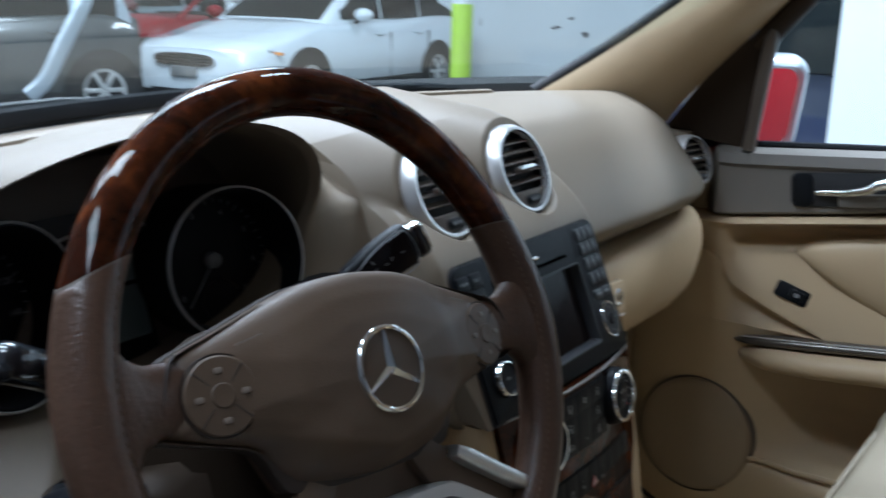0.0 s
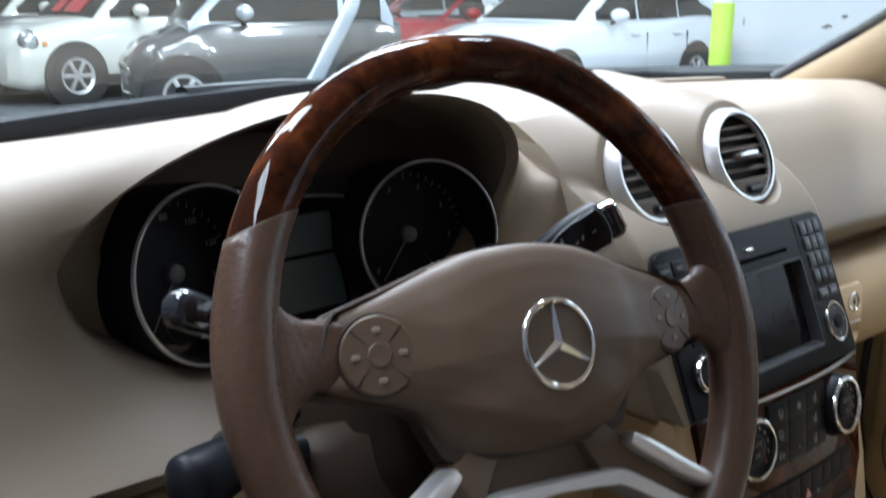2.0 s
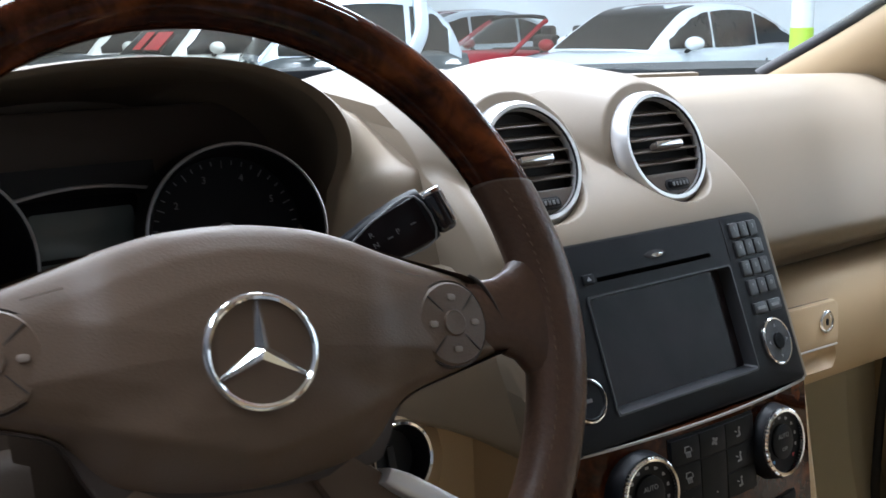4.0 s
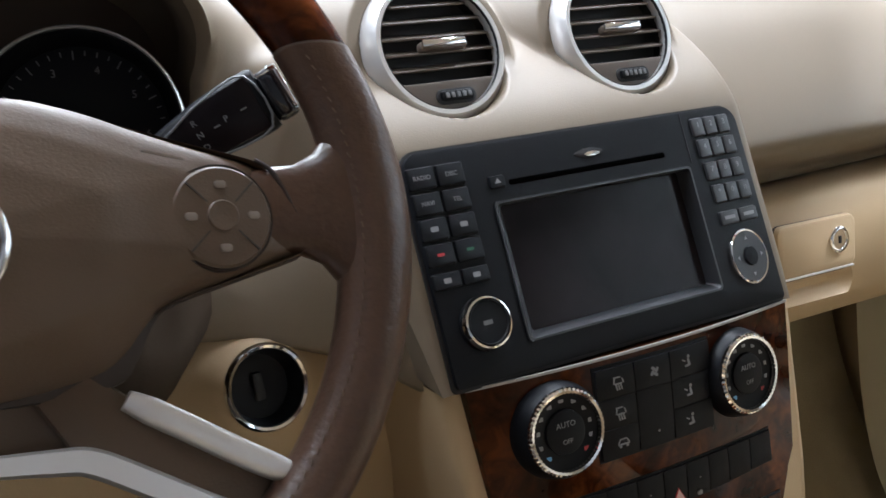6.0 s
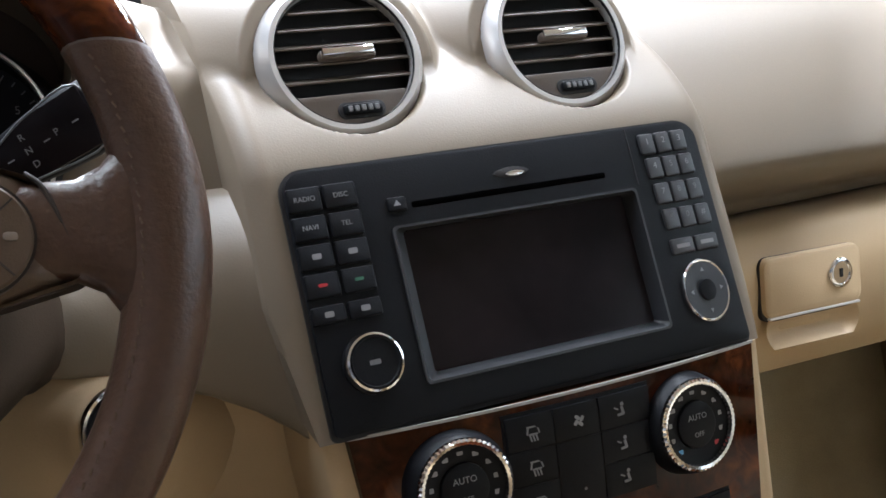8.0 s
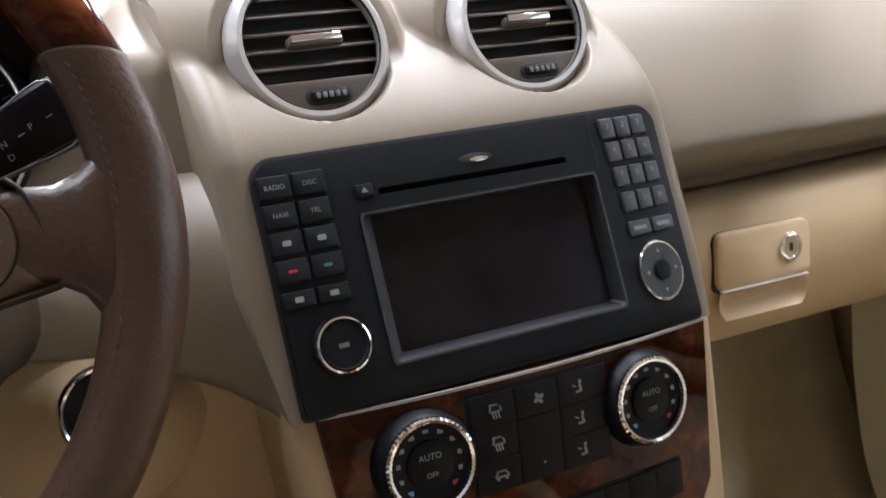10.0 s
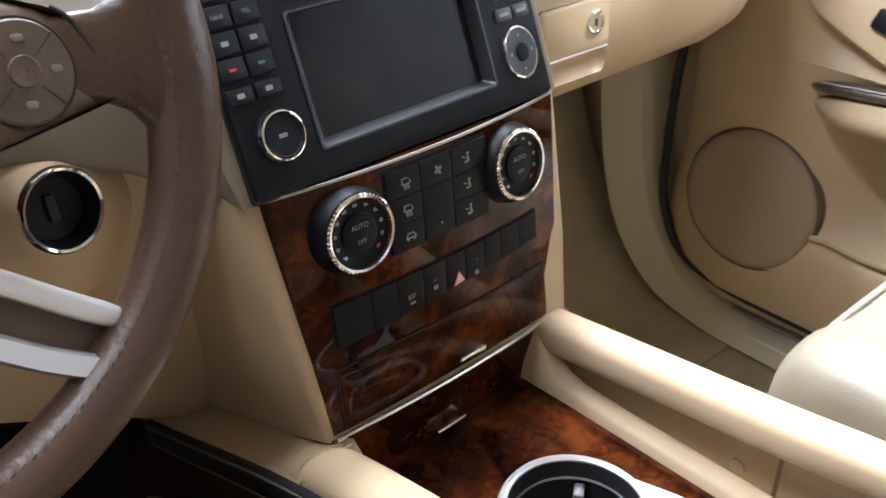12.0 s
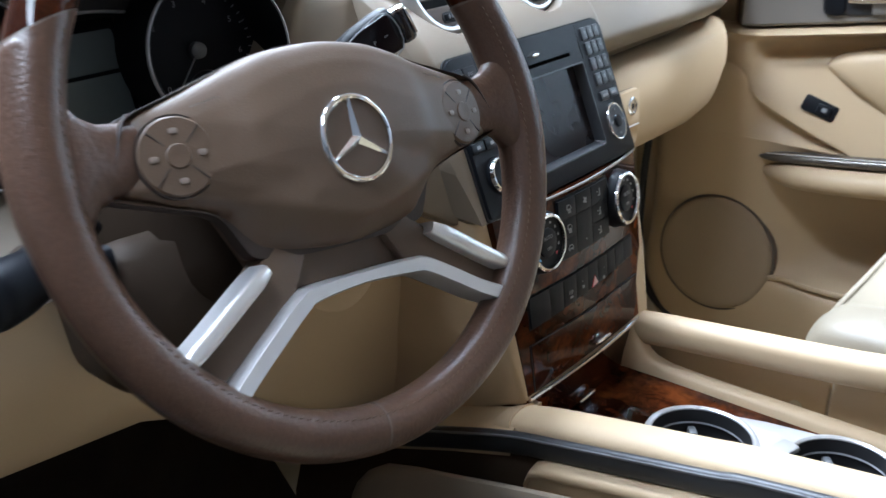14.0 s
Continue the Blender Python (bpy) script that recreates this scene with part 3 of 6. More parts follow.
shell("car_floor", join(box(0.62, 1.3, 0.04, 0.01, (0.42, -0.25, 0.40)), box(0.62, 1.3, 0.04, 0.01, (-0.42, -0.25, 0.40))), CARPET, "tan carpet on the footwell floor", "carpet")
fire = [(0.36, 0.40), (0.46, 0.50), (0.52, 0.66), (0.50, 0.86), (0.46, 1.05)]
shell("firewall", loft([[(x, y, z) for y, z in fire] + [(x, y + 0.03, z) for y, z in fire[::-1]] for x in (0.0, 0.4, 0.77)]), CARPET, "tan carpet over the footwell bulkhead", "carpet")
# shade of the driver's footwell put in as a dark brown colour
FOOTWELL_SHADE = material("footwell_shade", (0.022, 0.017, 0.013), 0.95, grain=500, bump=1.0, vary=0.3, patch=20, spec=0.1)
shell("driver_bulkhead_shaded", loft([[(x, y, z) for y, z in fire] + [(x, y + 0.03, z) for y, z in fire[::-1]] for x in (-0.77, -0.4, 0.0)]), FOOTWELL_SHADE, "driver's bulkhead, its shade put in as dark brown", "carpet")
toe = smooth_line([(0.10, 0.0, 0.425), (0.24, 0, 0.44), (0.36, 0, 0.53), (0.44, 0, 0.68), (0.465, 0, 0.82), (0.455, 0, 0.98)], 6)
shell("toe_board", loft([[(x, p.x, p.z) for p in toe] + [(x, p.x, p.z - 0.03) for p in toe[::-1]] for x in (0.125, 0.3, 0.5, 0.735)]), CARPET, "tan carpet rising under the dashboard", "carpet")
shell("windscreen", loft([[(x, 0.52 - 0.5 * x * x - (z - 1.19) * 1.35, z) for z in (1.185, 1.3, 1.45, 1.6)] + [(x, 0.526 - 0.5 * x * x - (z - 1.19) * 1.35, z) for z in (1.6, 1.45, 1.3, 1.185)] for x in [k * 0.1 - 0.65 for k in range(14)]]),
      PANE, "clear laminated windscreen", "windscreen").visible_shadow = False
# unseen closing panels, added to shape reflections and bounced light in the cabin
tagged(slab("cabin_rear", -0.76, 0.76, -1.66, -1.62, 0.38, 1.10, BEIGE), "plain beige panel closing the cabin's unseen rear", "wall")
tagged(slab("cabin_side", -0.80, -0.76, -1.64, -0.70, 0.38, 1.10, BEIGE), "plain beige panel closing the cabin's unseen left side", "wall")
# unseen panel, added to keep bounced light off knee panel and footwell
tagged(slab("driver_side_blocker", -0.80, -0.775, -0.70, 0.16, 0.38, 1.10, TAUPE_DARK), "unseen dark panel blocking light on the driver's side", "car door")
HEADCLOTH = material("pale_beige_cloth", (0.64, 0.58, 0.48), 0.9, grain=900, bump=0.4, vary=0.05, spec=0.1)
shell("headliner", box(1.3, 1.61, 0.04, 0.02, (0.0, -0.83, 1.66)), HEADCLOTH, "beige fabric headliner", "ceiling")
shell("roof_skin", box(1.36, 1.66, 0.03, 0.012, (0.0, -0.83, 1.70)), BODYRED, "red painted car roof", "roof")
cowl = [(x, 0.545 - 0.5 * x * x) for x in [k * 0.1 - 0.7 for k in range(15)]]
shell("cowl", loft([[(x, y - 0.035, 1.172), (x, y - 0.03, 1.204), (x, y - 0.018, 1.213), (x, y + 0.03, 1.204), (x, y + 0.10, 1.15), (x, y + 0.1, 1.12)] for x, y in cowl]), BLACK_MATT, "black rubber cowl under the windscreen", "trim")
shell("bonnet", loft([[(x, y + 0.10, 1.13), (x, y + 0.4, 1.12), (x, y + 1.0, 1.03), (x, y + 1.15, 0.93), (x, y + 1.15, 0.85), (x, y + 0.1, 1.05)] for x, y in cowl]), BODYRED, "red painted bonnet", "bonnet")


def pillar():
    """The beige windscreen pillar at the passenger's side."""
    a = [(0.50, 0.335, 1.19), (0.585, 0.24, 1.27), (0.64, 0.12, 1.37), (0.66, -0.05, 1.50), (0.66, -0.25, 1.63)]
    b = [(0.735, 0.235, 1.13), (0.725, 0.17, 1.21), (0.715, 0.07, 1.31), (0.70, -0.07, 1.45), (0.69, -0.25, 1.6)]
    rings = []
    for p, q in zip(smooth_line(a, 6), smooth_line(b, 6)):
        out = Vector((0.05, 0.08, 0.02))
        mid = (p + q) / 2 + Vector((-0.028, -0.028, 0.0))
        rings.append([p + Vector((0.004, 0.010, 0.004)), p, p.lerp(mid, 0.55) + Vector((-0.006, -0.008, 0)), mid, q.lerp(mid, 0.45) + Vector((-0.004, -0.006, 0)), q, q + out * 0.6])
    return loft(rings)


shell("windscreen_pillar", pillar(), BEIGE, "beige trimmed windscreen pillar", "pillar", 60)
seal = [(0.510, 0.347, 1.194), (0.593, 0.252, 1.274), (0.648, 0.132, 1.374), (0.668, -0.038, 1.504), (0.668, -0.238, 1.634)]
shell("windscreen_seal", sweep(smooth_line(seal, 6), 0.011, 0.010, 10), BLACK_MATT, "black windscreen edge band", "trim")
shell("rear_flank", loft([[(0.82, y, 1.16), (0.845, y, 1.12), (0.855, y, 1.0), (0.84, y, 0.5), (0.80, y, 0.5), (0.80, y, 1.15)] for y in (-0.98, -1.3, -1.66)]), BODYRED, "red painted rear flank", "car body")
KICK = material("pale_grey_beige_plastic", (0.50, 0.45, 0.32), 0.55, grain=900, bump=0.2, vary=0.05)
kick = [Vector((q.x, q.y)) for q in smooth_line([(0.33, 0.95, 0), (0.318, 0.80, 0), (0.30, 0.66, 0), (0.265, 0.55, 0), (0.20, 0.475, 0), (0.12, 0.445, 0), (0.02, 0.437, 0), (-0.25, 0.436, 0), (-0.7, 0.436, 0)], 5)]
shell("kick_panel", loft([[(0.675, q.x + 0.05, q.y - 0.01), (0.70, q.x, q.y), (0.735, q.x - 0.012, q.y), (0.76, q.x - 0.006, q.y + 0.004), (0.76, q.x + 0.08, q.y - 0.05)] for q in kick]), KICK, "pale beige plastic panel round the door opening", "trim")
shell("door_sill", loft([[(0.69, y, 0.42), (0.70, y, 0.440), (0.735, y, 0.443), (0.76, y, 0.435), (0.76, y, 0.40)] for y in (0.135, 0.0, -0.4, -0.9)]), KICK, "beige plastic door sill", "sill")
tagged(slab("car_side", 0.765, 0.80, 0.16, 0.60, 0.38, 1.12, BEIGE_DARK), "plain inner side of the body", "trim")
# unseen left twin, added to keep lamp light out of the driver's footwell
tagged(slab("car_side", -0.80, -0.765, 0.16, 0.60, 0.38, 1.12, BEIGE_DARK), "plain inner side of the body", "trim")
tagged(slab("dash_end", 0.70, 0.765, 0.185, 0.5, 0.9, 1.13, PAD), "taupe end of the dashboard", "trim")
shell("sill_plate", box(0.032, 0.6, 0.006, 0.002, (0.745, -0.12, 0.4475)), material("brushed_steel", (0.30, 0.30, 0.29), 0.38, metal=0.8, grain=600, bump=0.1, vary=0.08), "brushed steel sill plate with raised lines", "sill plate")

# ---- dashboard ----
dashboard = thing("dashboard", "taupe soft dashboard with a beige lower half", "dashboard", kind="structure")


def pad_profile(x):
    """The section of the upper pad at x, from the windscreen round to its lower edge."""
    yb = 0.505 - 0.5 * x * x
    edge = 1.016 + 0.012 * max(0.0, (x - 0.1) / 0.5)
    near = max(0.0, min(1.0, (x - 0.14) / 0.07))
    near = near * near * (3 - 2 * near)
    tuck = 0.056 * near
    bend = 0.10 * max(0.0, (x - 0.5) / 0.2) ** 2
    f = 0.0 + bend * 0.6
    pts = [(yb, 1.17), (yb - 0.012, 1.192), (max(yb - 0.09, 0.26), 1.200), (0.215 + f, 1.196 - 0.25 * bend), (0.165 + f, 1.172 - 0.35 * bend), (0.122 + f, 1.122 - 0.3 * bend), (0.094 + f, 1.078 - 0.1 * bend),
           (0.087 + tuck * 0.10 + f, 1.062), (0.088 + tuck * 0.45 + f, 1.045), (0.088 + tuck * 0.85 + f, edge + 0.012), (0.092 + tuck + f, edge), (0.21, edge)]
    return [Vector((x, y, z)) for y, z in pts]


xs = [0.10, 0.13, 0.145, 0.16, 0.175, 0.19, 0.21, 0.25, 0.3, 0.36, 0.42, 0.48, 0.54, 0.58, 0.62, 0.66, 0.69, 0.705]
rings = []
for x in xs:
    p = smooth_line(pad_profile(x), 5)
    rings.append(p + [Vector((x, p[0].y, edge_z)) for edge_z in (1.02,)])
part("upper_pad", loft(rings), PAD, dashboard, smooth=60)
# the middle of the top, in front of the vents, and the top behind the cluster
tops = []
for x in [k * 0.05 - 0.78 for k in range(19)]:
    yb = 0.505 - 0.5 * x * x
    fy = 0.15 if x > -0.14 else 0.245
    q = smooth_line([Vector((x, yb, 1.16)), Vector((x, yb - 0.012, 1.192)), Vector((x, yb - 0.09, 1.200)), Vector((x, fy + 0.09, 1.197)), Vector((x, fy + 0.02, 1.187)), Vector((x, fy, 1.15))], 4)
    tops.append(q + [Vector((x, fy + 0.03, 1.1)), Vector((x, yb, 1.1))])
part("top_pad", loft(tops), PAD, dashboard, smooth=60)
defrost = []
for x in [k * 0.05 - 0.55 for k in range(20)]:
    yb = 0.497 - 0.5 * x * x
    defrost.append([Vector((x, yb, 1.194)), Vector((x, yb - 0.006, 1.1985)), Vector((x, yb - 0.06, 1.2045)), Vector((x, yb - 0.068, 1.2035)), Vector((x, yb - 0.068, 1.19)), Vector((x, yb, 1.185))])
part("defroster_panel", loft(defrost), PAD, dashboard, smooth=60)

# left end of the pad, outside the cluster
HOODC = Vector((-0.390, 0.13, 1.155))


def opening(th, grow=1.0):
    """A point of the cluster opening's edge; its crown leans towards the middle of the car."""
    c, s = math.cos(th), math.sin(th)
    p = 2.1
    cx, sx = math.copysign(abs(c) ** (2 / p), c), math.copysign(abs(s) ** (2 / p), s)
    z = 0.0925 * sx * grow * (1.05 if sx < 0 else 1.0)
    y = 0.130 - 0.030 * max(0.0, sx) + 0.012 * max(0.0, -sx)
    return Vector((HOODC.x + (0.187 if cx < 0 else 0.171) * cx * grow + 0.036 * max(0.0, sx), y, HOODC.z + z))


TH = [2 * math.pi * k / 72 for k in range(72)]


def skin(th):
    """Where the hood's outside meets the dashboard."""
    c, s = math.cos(th), math.sin(th)
    k = (abs(c) ** 8 + abs(s) ** 8) ** -0.125
    sq = Vector((c * k, s * k))
    x = HOODC.x + (0.250 if c > 0 else 0.40) * sq.x
    if s >= 0:
        return Vector((x, 0.13 + 0.22 * sq.y, 1.165 + 0.035 * min(1, sq.y * 2)))
    return Vector((x, 0.13 - 0.048 * -sq.y, 1.165 - 0.128 * -sq.y))


hood, throat = [], []
for t in TH:
    left = max(0.0, -math.cos(t)) ** 0.7
    throat.append(Vector((HOODC.x + (opening(t).x - HOODC.x) * (1.03 - 0.27 * left), 0.205 - 0.035 * left, HOODC.z + (opening(t).z - HOODC.z) * 0.93)))
hood.append([Vector((HOODC.x + (q.x - HOODC.x) * 0.02, 0.262, HOODC.z + (q.z - HOODC.z) * 0.02)) for q in throat])
hood.append([Vector((HOODC.x + (q.x - HOODC.x) * 0.7, 0.262, HOODC.z + (q.z - HOODC.z) * 0.7)) for q in throat])
hood.append(throat)
hood.append([opening(t, 0.94) + Vector((0.004 * max(0.0, math.cos(t)), 0.034, 0)) for t in TH])
hood.append([opening(t, 0.955) + Vector((0.002 * max(0.0, math.cos(t)), 0.016, 0)) for t in TH])
hood.append([opening(t, 0.975) + Vector((0, 0.006, 0)) for t in TH])
hood.append([opening(t, 1.0) + Vector((0, 0.000, 0)) for t in TH])
hood.append([opening(t, 1.014) + Vector((0, -0.0015, 0)) for t in TH])
for t_mix, g, in ((0.05, 1.028), (0.12, 1.035), (0.25, 1.035), (0.4, 1.03), (0.58, 1.02), (0.75, 1.01), (0.9, 1.0), (1.0, 1.0)):
    ring = []
    for t in TH:
        a, b = opening(t, g), skin(t)
        k = t_mix
        q = a.lerp(b, k)
        s = math.sin(t)
        if s > 0:
            q.z = a.z + (b.z - a.z) * k ** (1.15 + 0.5 * max(0.0, math.cos(t)))
        else:
            q.y = a.y + (b.y - a.y) * k ** 0.55
        ring.append(q)
    hood.append(ring)
part("cluster_hood", loft(hood[5:], cap=False), PAD, dashboard, smooth=60)
part("hood_lining", loft(hood[:6], cap=False), PAD, dashboard, "taupe lining", smooth=60)
# behind the wheel the pad turns dark brown: shade under the hood, as colour
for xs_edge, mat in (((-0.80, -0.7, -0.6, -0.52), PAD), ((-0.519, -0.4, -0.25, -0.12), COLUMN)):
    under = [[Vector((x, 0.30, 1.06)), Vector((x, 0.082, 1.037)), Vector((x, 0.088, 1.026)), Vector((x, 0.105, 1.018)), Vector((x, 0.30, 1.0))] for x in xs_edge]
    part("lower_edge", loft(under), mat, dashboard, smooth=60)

# beige lower half, passenger's side
low = []
for x in [0.13, 0.15, 0.18, 0.25, 0.35, 0.45, 0.52, 0.57, 0.605, 0.63, 0.65, 0.662, 0.670]:
    k = max(0.0, (x - 0.535) / 0.135)
    lift = 0.10 * k ** 2.0
    back = 0.05 * k ** 2.2
    edge = 1.013 + 0.012 * max(0.0, (x - 0.1) / 0.5)
    bot = 0.893 + lift
    h = edge - bot
    q = smooth_line([Vector((x, 0.16, edge)), Vector((x, 0.114 + back, edge)), Vector((x, 0.099 + back, edge - 0.09 * h)), Vector((x, 0.091 + back, edge - 0.3 * h)), Vector((x, 0.094 + back, edge - 0.6 * h)), Vector((x, 0.110 + back, bot + 0.12 * h)), Vector((x, 0.142 + back, bot)), Vector((x, 0.26, bot - 0.01))], 4)
    low.append(q + [Vector((x, 0.32, edge))])
part("glovebox_panel", loft(low), BEIGE, dashboard, "beige vinyl glovebox front", smooth=60)

GM = basis((0.2645, 0.0908, 0.9745), (1, 0.0, -0.01), (0, 0.10, 1))
latch = part("glovebox_latch", plate(rrect(0.0942, 0.0474, 0.009), -0.006, 0.002, 0.0015), BLACK_MATT, dashboard, "dark gap round the latch")
latch.matrix_basis = GM
part("latch_plate", plate(rrect(0.0925, 0.0445, 0.008, (0, 0.0015)), 0.0, 0.0062, 0.0036), BEIGE, latch)
scoop = []
for k in range(13):
    a = math.pi * k / 12
    w = 0.046 - 0.004 * (1 - math.sin(a)) - 0.004 * (k / 12)
    y = -0.0215 - 0.0225 * k / 12
    d = 0.0032 - 0.0105 * math.sin(a) ** 0.8
    scoop.append([(w * f, y, 0.0030 + (d - 0.0030) * (1 - abs(f) ** 5)) for f in (-1, -0.9, -0.75, -0.5, 0, 0.5, 0.75, 0.9, 1)])
part("grip_recess", loft(scoop, closed=False), BEIGE, latch, "scooped finger grip")
part("latch_edge", box(0.086, 0.0020, 0.004, 0.0008, (0, -0.0205, 0.0045)), SILVER, latch)
lock = part("lock", lathe([(0.0095, 0.004), (0.0095, 0.0075), (0.0085, 0.0086), (0.007, 0.0088), (0.0068, 0.0078), (0, 0.0078)], 28, T((0.024, 0.004, 0)) @ Matrix.Diagonal((1.18, 1.18, 1, 1))), CHROME, latch, "chrome key lock")
part("keyhole", box(0.0022, 0.0062, 0.0008, 0, (0.024, 0.004, 0.0082)), BLACK_MATT, lock)

# beige knee panel, driver's side
knee = []
for x in (-0.72, -0.64, -0.52, -0.40, -0.30, -0.22, -0.14, -0.11):
    bot = 0.875 - 0.15 * max(0.0, (x + 0.45) / 0.34) ** 1.3
    q = smooth_line([Vector((x, 0.16, 1.02)), Vector((x, 0.098, 1.018)), Vector((x, 0.088, 1.0)), Vector((x, 0.09, 0.95)), Vector((x, 0.105, (0.95 + bot) / 2)), Vector((x, 0.125, bot + 0.01)), Vector((x, 0.15, bot)), Vector((x, 0.28, bot))], 4)
    knee.append(q + [Vector((x, 0.28, 1.02))])
part("knee_panel", loft(knee), BEIGE, dashboard, "beige vinyl knee panel", smooth=60)

# taupe lower edge of the pad, sweeping down from the cluster to the stack
sweep_down = []
for x, y, zt, zb in ((-0.330, 0.080, 1.045, 1.022), (-0.290, 0.076, 1.050, 1.020), (-0.262, 0.070, 1.058, 1.017), (-0.235, 0.064, 1.066, 1.012), (-0.208, 0.059, 1.072, 1.005), (-0.180, 0.052, 1.076, 0.995), (-0.158, 0.044, 1.078, 0.984), (-0.142, 0.030, 1.078, 0.974), (-0.134, 0.018, 1.076, 0.969)):
    sweep_down.append(smooth_line([Vector((x, y + 0.055, zt + 0.02)), Vector((x, y + 0.022, zt)), Vector((x, y + 0.006, (zt * 2 + zb) / 3)), Vector((x, y, zb + 0.010)), Vector((x, y + 0.003, zb + 0.002)), Vector((x, y + 0.010, zb))], 3) + [Vector((x, 0.16, zb)), Vector((x, 0.16, zt + 0.02))])
part("lower_sweep", loft(sweep_down), PAD, dashboard, "taupe lower edge between cluster and stack", smooth=60)

# ---- centre stack ----
HEAD = basis((0, 0.006, 1.0), (1, 0.02, 0), (0, 0.39, 0.92))


def face_depth(u, v):
    """How far the centre stack's face lies from the plane of the radio: it leans away towards the top, with a pod round each vent."""
    out = -0.105 * (max(0.0, v - 0.118) / 0.142) ** 1.6
    out -= 0.010 * (max(0.0, abs(u) - 0.136) / 0.014) ** 2
    if abs(u + 0.0012) < 0.0800 and abs(v - 0.0393) < 0.0445:
        out -= 0.014
    for cx in VXS:
        r = math.hypot(u - cx, v - VY)
        pod_n = -0.026 - 1.3 * max(0.0, r - 0.0580)
        k = max(0.0, min(1.0, 0.5 + (pod_n - out) / 0.012))
        out = out + (pod_n - out) * k + 0.003 * k * (1 - k)
        k = max(0.0, min(1.0, (0.0500 - r) / 0.004))
        out += (-0.045 - out) * k * k * (3 - 2 * k)
    return out


VXS, VY = (-0.0745, 0.0680), 0.187
stack = thing("centre_stack", "taupe centre stack with beige lower sides", "centre stack", kind="structure")
bm = bmesh.new()
NU, NV = 230, 214
grid = []
for i in range(NU + 1):
    col = []
    for j in range(NV + 1):
        v = -0.021 + 0.281 * j / NV
        u = (0.150 - 0.010 * max(0.0, (0.05 - v) / 0.071)) * (2 * i / NU - 1)
        col.append(bm.verts.new((u, v, face_depth(u, v) - 0.001)))
    grid.append(col)
for i in range(NU):
    for j in range(NV):
        bm.faces.new((grid[i][j], grid[i + 1][j], grid[i + 1][j + 1], grid[i][j + 1]))
edge = [grid[i][0] for i in range(NU)] + [grid[NU][j] for j in range(NV)] + [grid[i][NV] for i in range(NU, 0, -1)] + [grid[0][j] for j in range(NV, 0, -1)]
rear = [bm.verts.new(HEAD.inverted() @ (HEAD @ q.co + Vector((0, 0.19 - 0.35 * max(0, q.co.y - 0.1), 0.012)))) for q in edge]
for i in range(len(edge)):
    j = (i + 1) % len(edge)
    bm.faces.new((edge[i], rear[i], rear[j], edge[j]))
bm.transform(HEAD)
part("surround", bm, PAD, stack, "taupe surround with round pods for the vents", smooth=50)
side = []
for z, hw, yf, off in ((0.978, 0.141, 0.004, 0.003), (0.93, 0.137, -0.008, 0.004), (0.87, 0.130, -0.024, 0.006), (0.806, 0.121, -0.038, 0.008), (0.800, 0.120, -0.030, 0.008)):
    r = 0.008
    low = z - 0.135 * min(1.0, max(0.0, (0.93 - z) / 0.124))
    side.append([(off - hw, 0.26, low), (off - hw, yf + r, z), (off - hw + r * 0.3, yf + r * 0.3, z), (off - hw + r, yf, z), (off + hw - r, yf, z), (off + hw - r * 0.3, yf + r * 0.3, z), (off + hw, yf + r, z), (off + hw, 0.26, low)])
part("lower_body", loft(side), BEIGE, stack, "beige lower sides", smooth=50)

# ---- air vents ----
def air_vent(m, r=0.0480, group="round air vents"):
    th = thing("air_vent", "round air vent with a satin silver ring", "air vent", m, group)
    part("ring", lathe([(r * 0.93, 0.001), (r * 0.86, 0.004), (r * 0.84, 0.012), (r * 0.86, 0.0165), (r * 0.92, 0.0165), (r * 1.0, 0.011), (r * 1.045, 0.003), (r * 1.058, -0.010)], 64, closed=False), SILVER, th, "satin silver ring", smooth=35)
    part("duct", lathe([(r * 0.85, 0.0165), (r * 0.85, 0.001), (0.0, 0.001)], 48), BLACK_MATT, th, "dark duct")
    for k, v in enumerate((0.74, 0.49, 0.23, -0.02, -0.28)):
        w = r * 0.84 * math.sqrt(1 - v * v * 0.98)
        b = box(2 * w, 0.0016, 0.011, 0.0006, (0, 0, 0.0), 1)
        for q in b.verts:
            q.co.y += 0.0035 * (1 - (q.co.x / max(w, 1e-6)) ** 2)
        b.transform(T((0, v * r * 0.84, 0.0075)) @ R(0.5, 4, "X"))
        part("slat", b, TAUPE_DARK, th)
    # plain chord below the slats with the thumb wheel
    pts = [(r * 0.845 * math.cos(a), r * 0.845 * math.sin(a)) for a in [math.pi + 0.56 + (math.pi - 1.12) * k / 16 for k in range(17)]]
    lower = part("lower_plate", plate(pts, 0.001, 0.0125, 0.001), TAUPE_DARK, th, "taupe lower plate")
    part("wheel_slot", plate(rrect(0.0285, 0.0098, 0.0045, (0.0035, -r * 0.665)), 0.012, 0.0133, 0.0004), BLACK_MATT, lower, "dark slot round the thumb wheel")
    wheel = part("thumb_wheel", box(0.0240, 0.0064, 0.0042, 0.0021, (0.0035, -r * 0.665, 0.0142), 2), BLACK, lower)
    for k in range(5):
        part("rib", box(0.0026, 0.0034, 0.001, 0.0004, (-0.0045 + 0.0040 * k, -r * 0.665, 0.0163), 1), GREY, wheel)
    slider = part("slider", box(0.034, 0.0056, 0.007, 0.002, (0.001, -0.02 * r * 0.84 + 0.001, 0.0148), 2), TAUPE_DARK, th)
    part("slider_cap", box(0.031, 0.0044, 0.002, 0.0009, (0.001, -0.02 * r * 0.84 + 0.0022, 0.0187), 2), CHROME, slider)
    return th


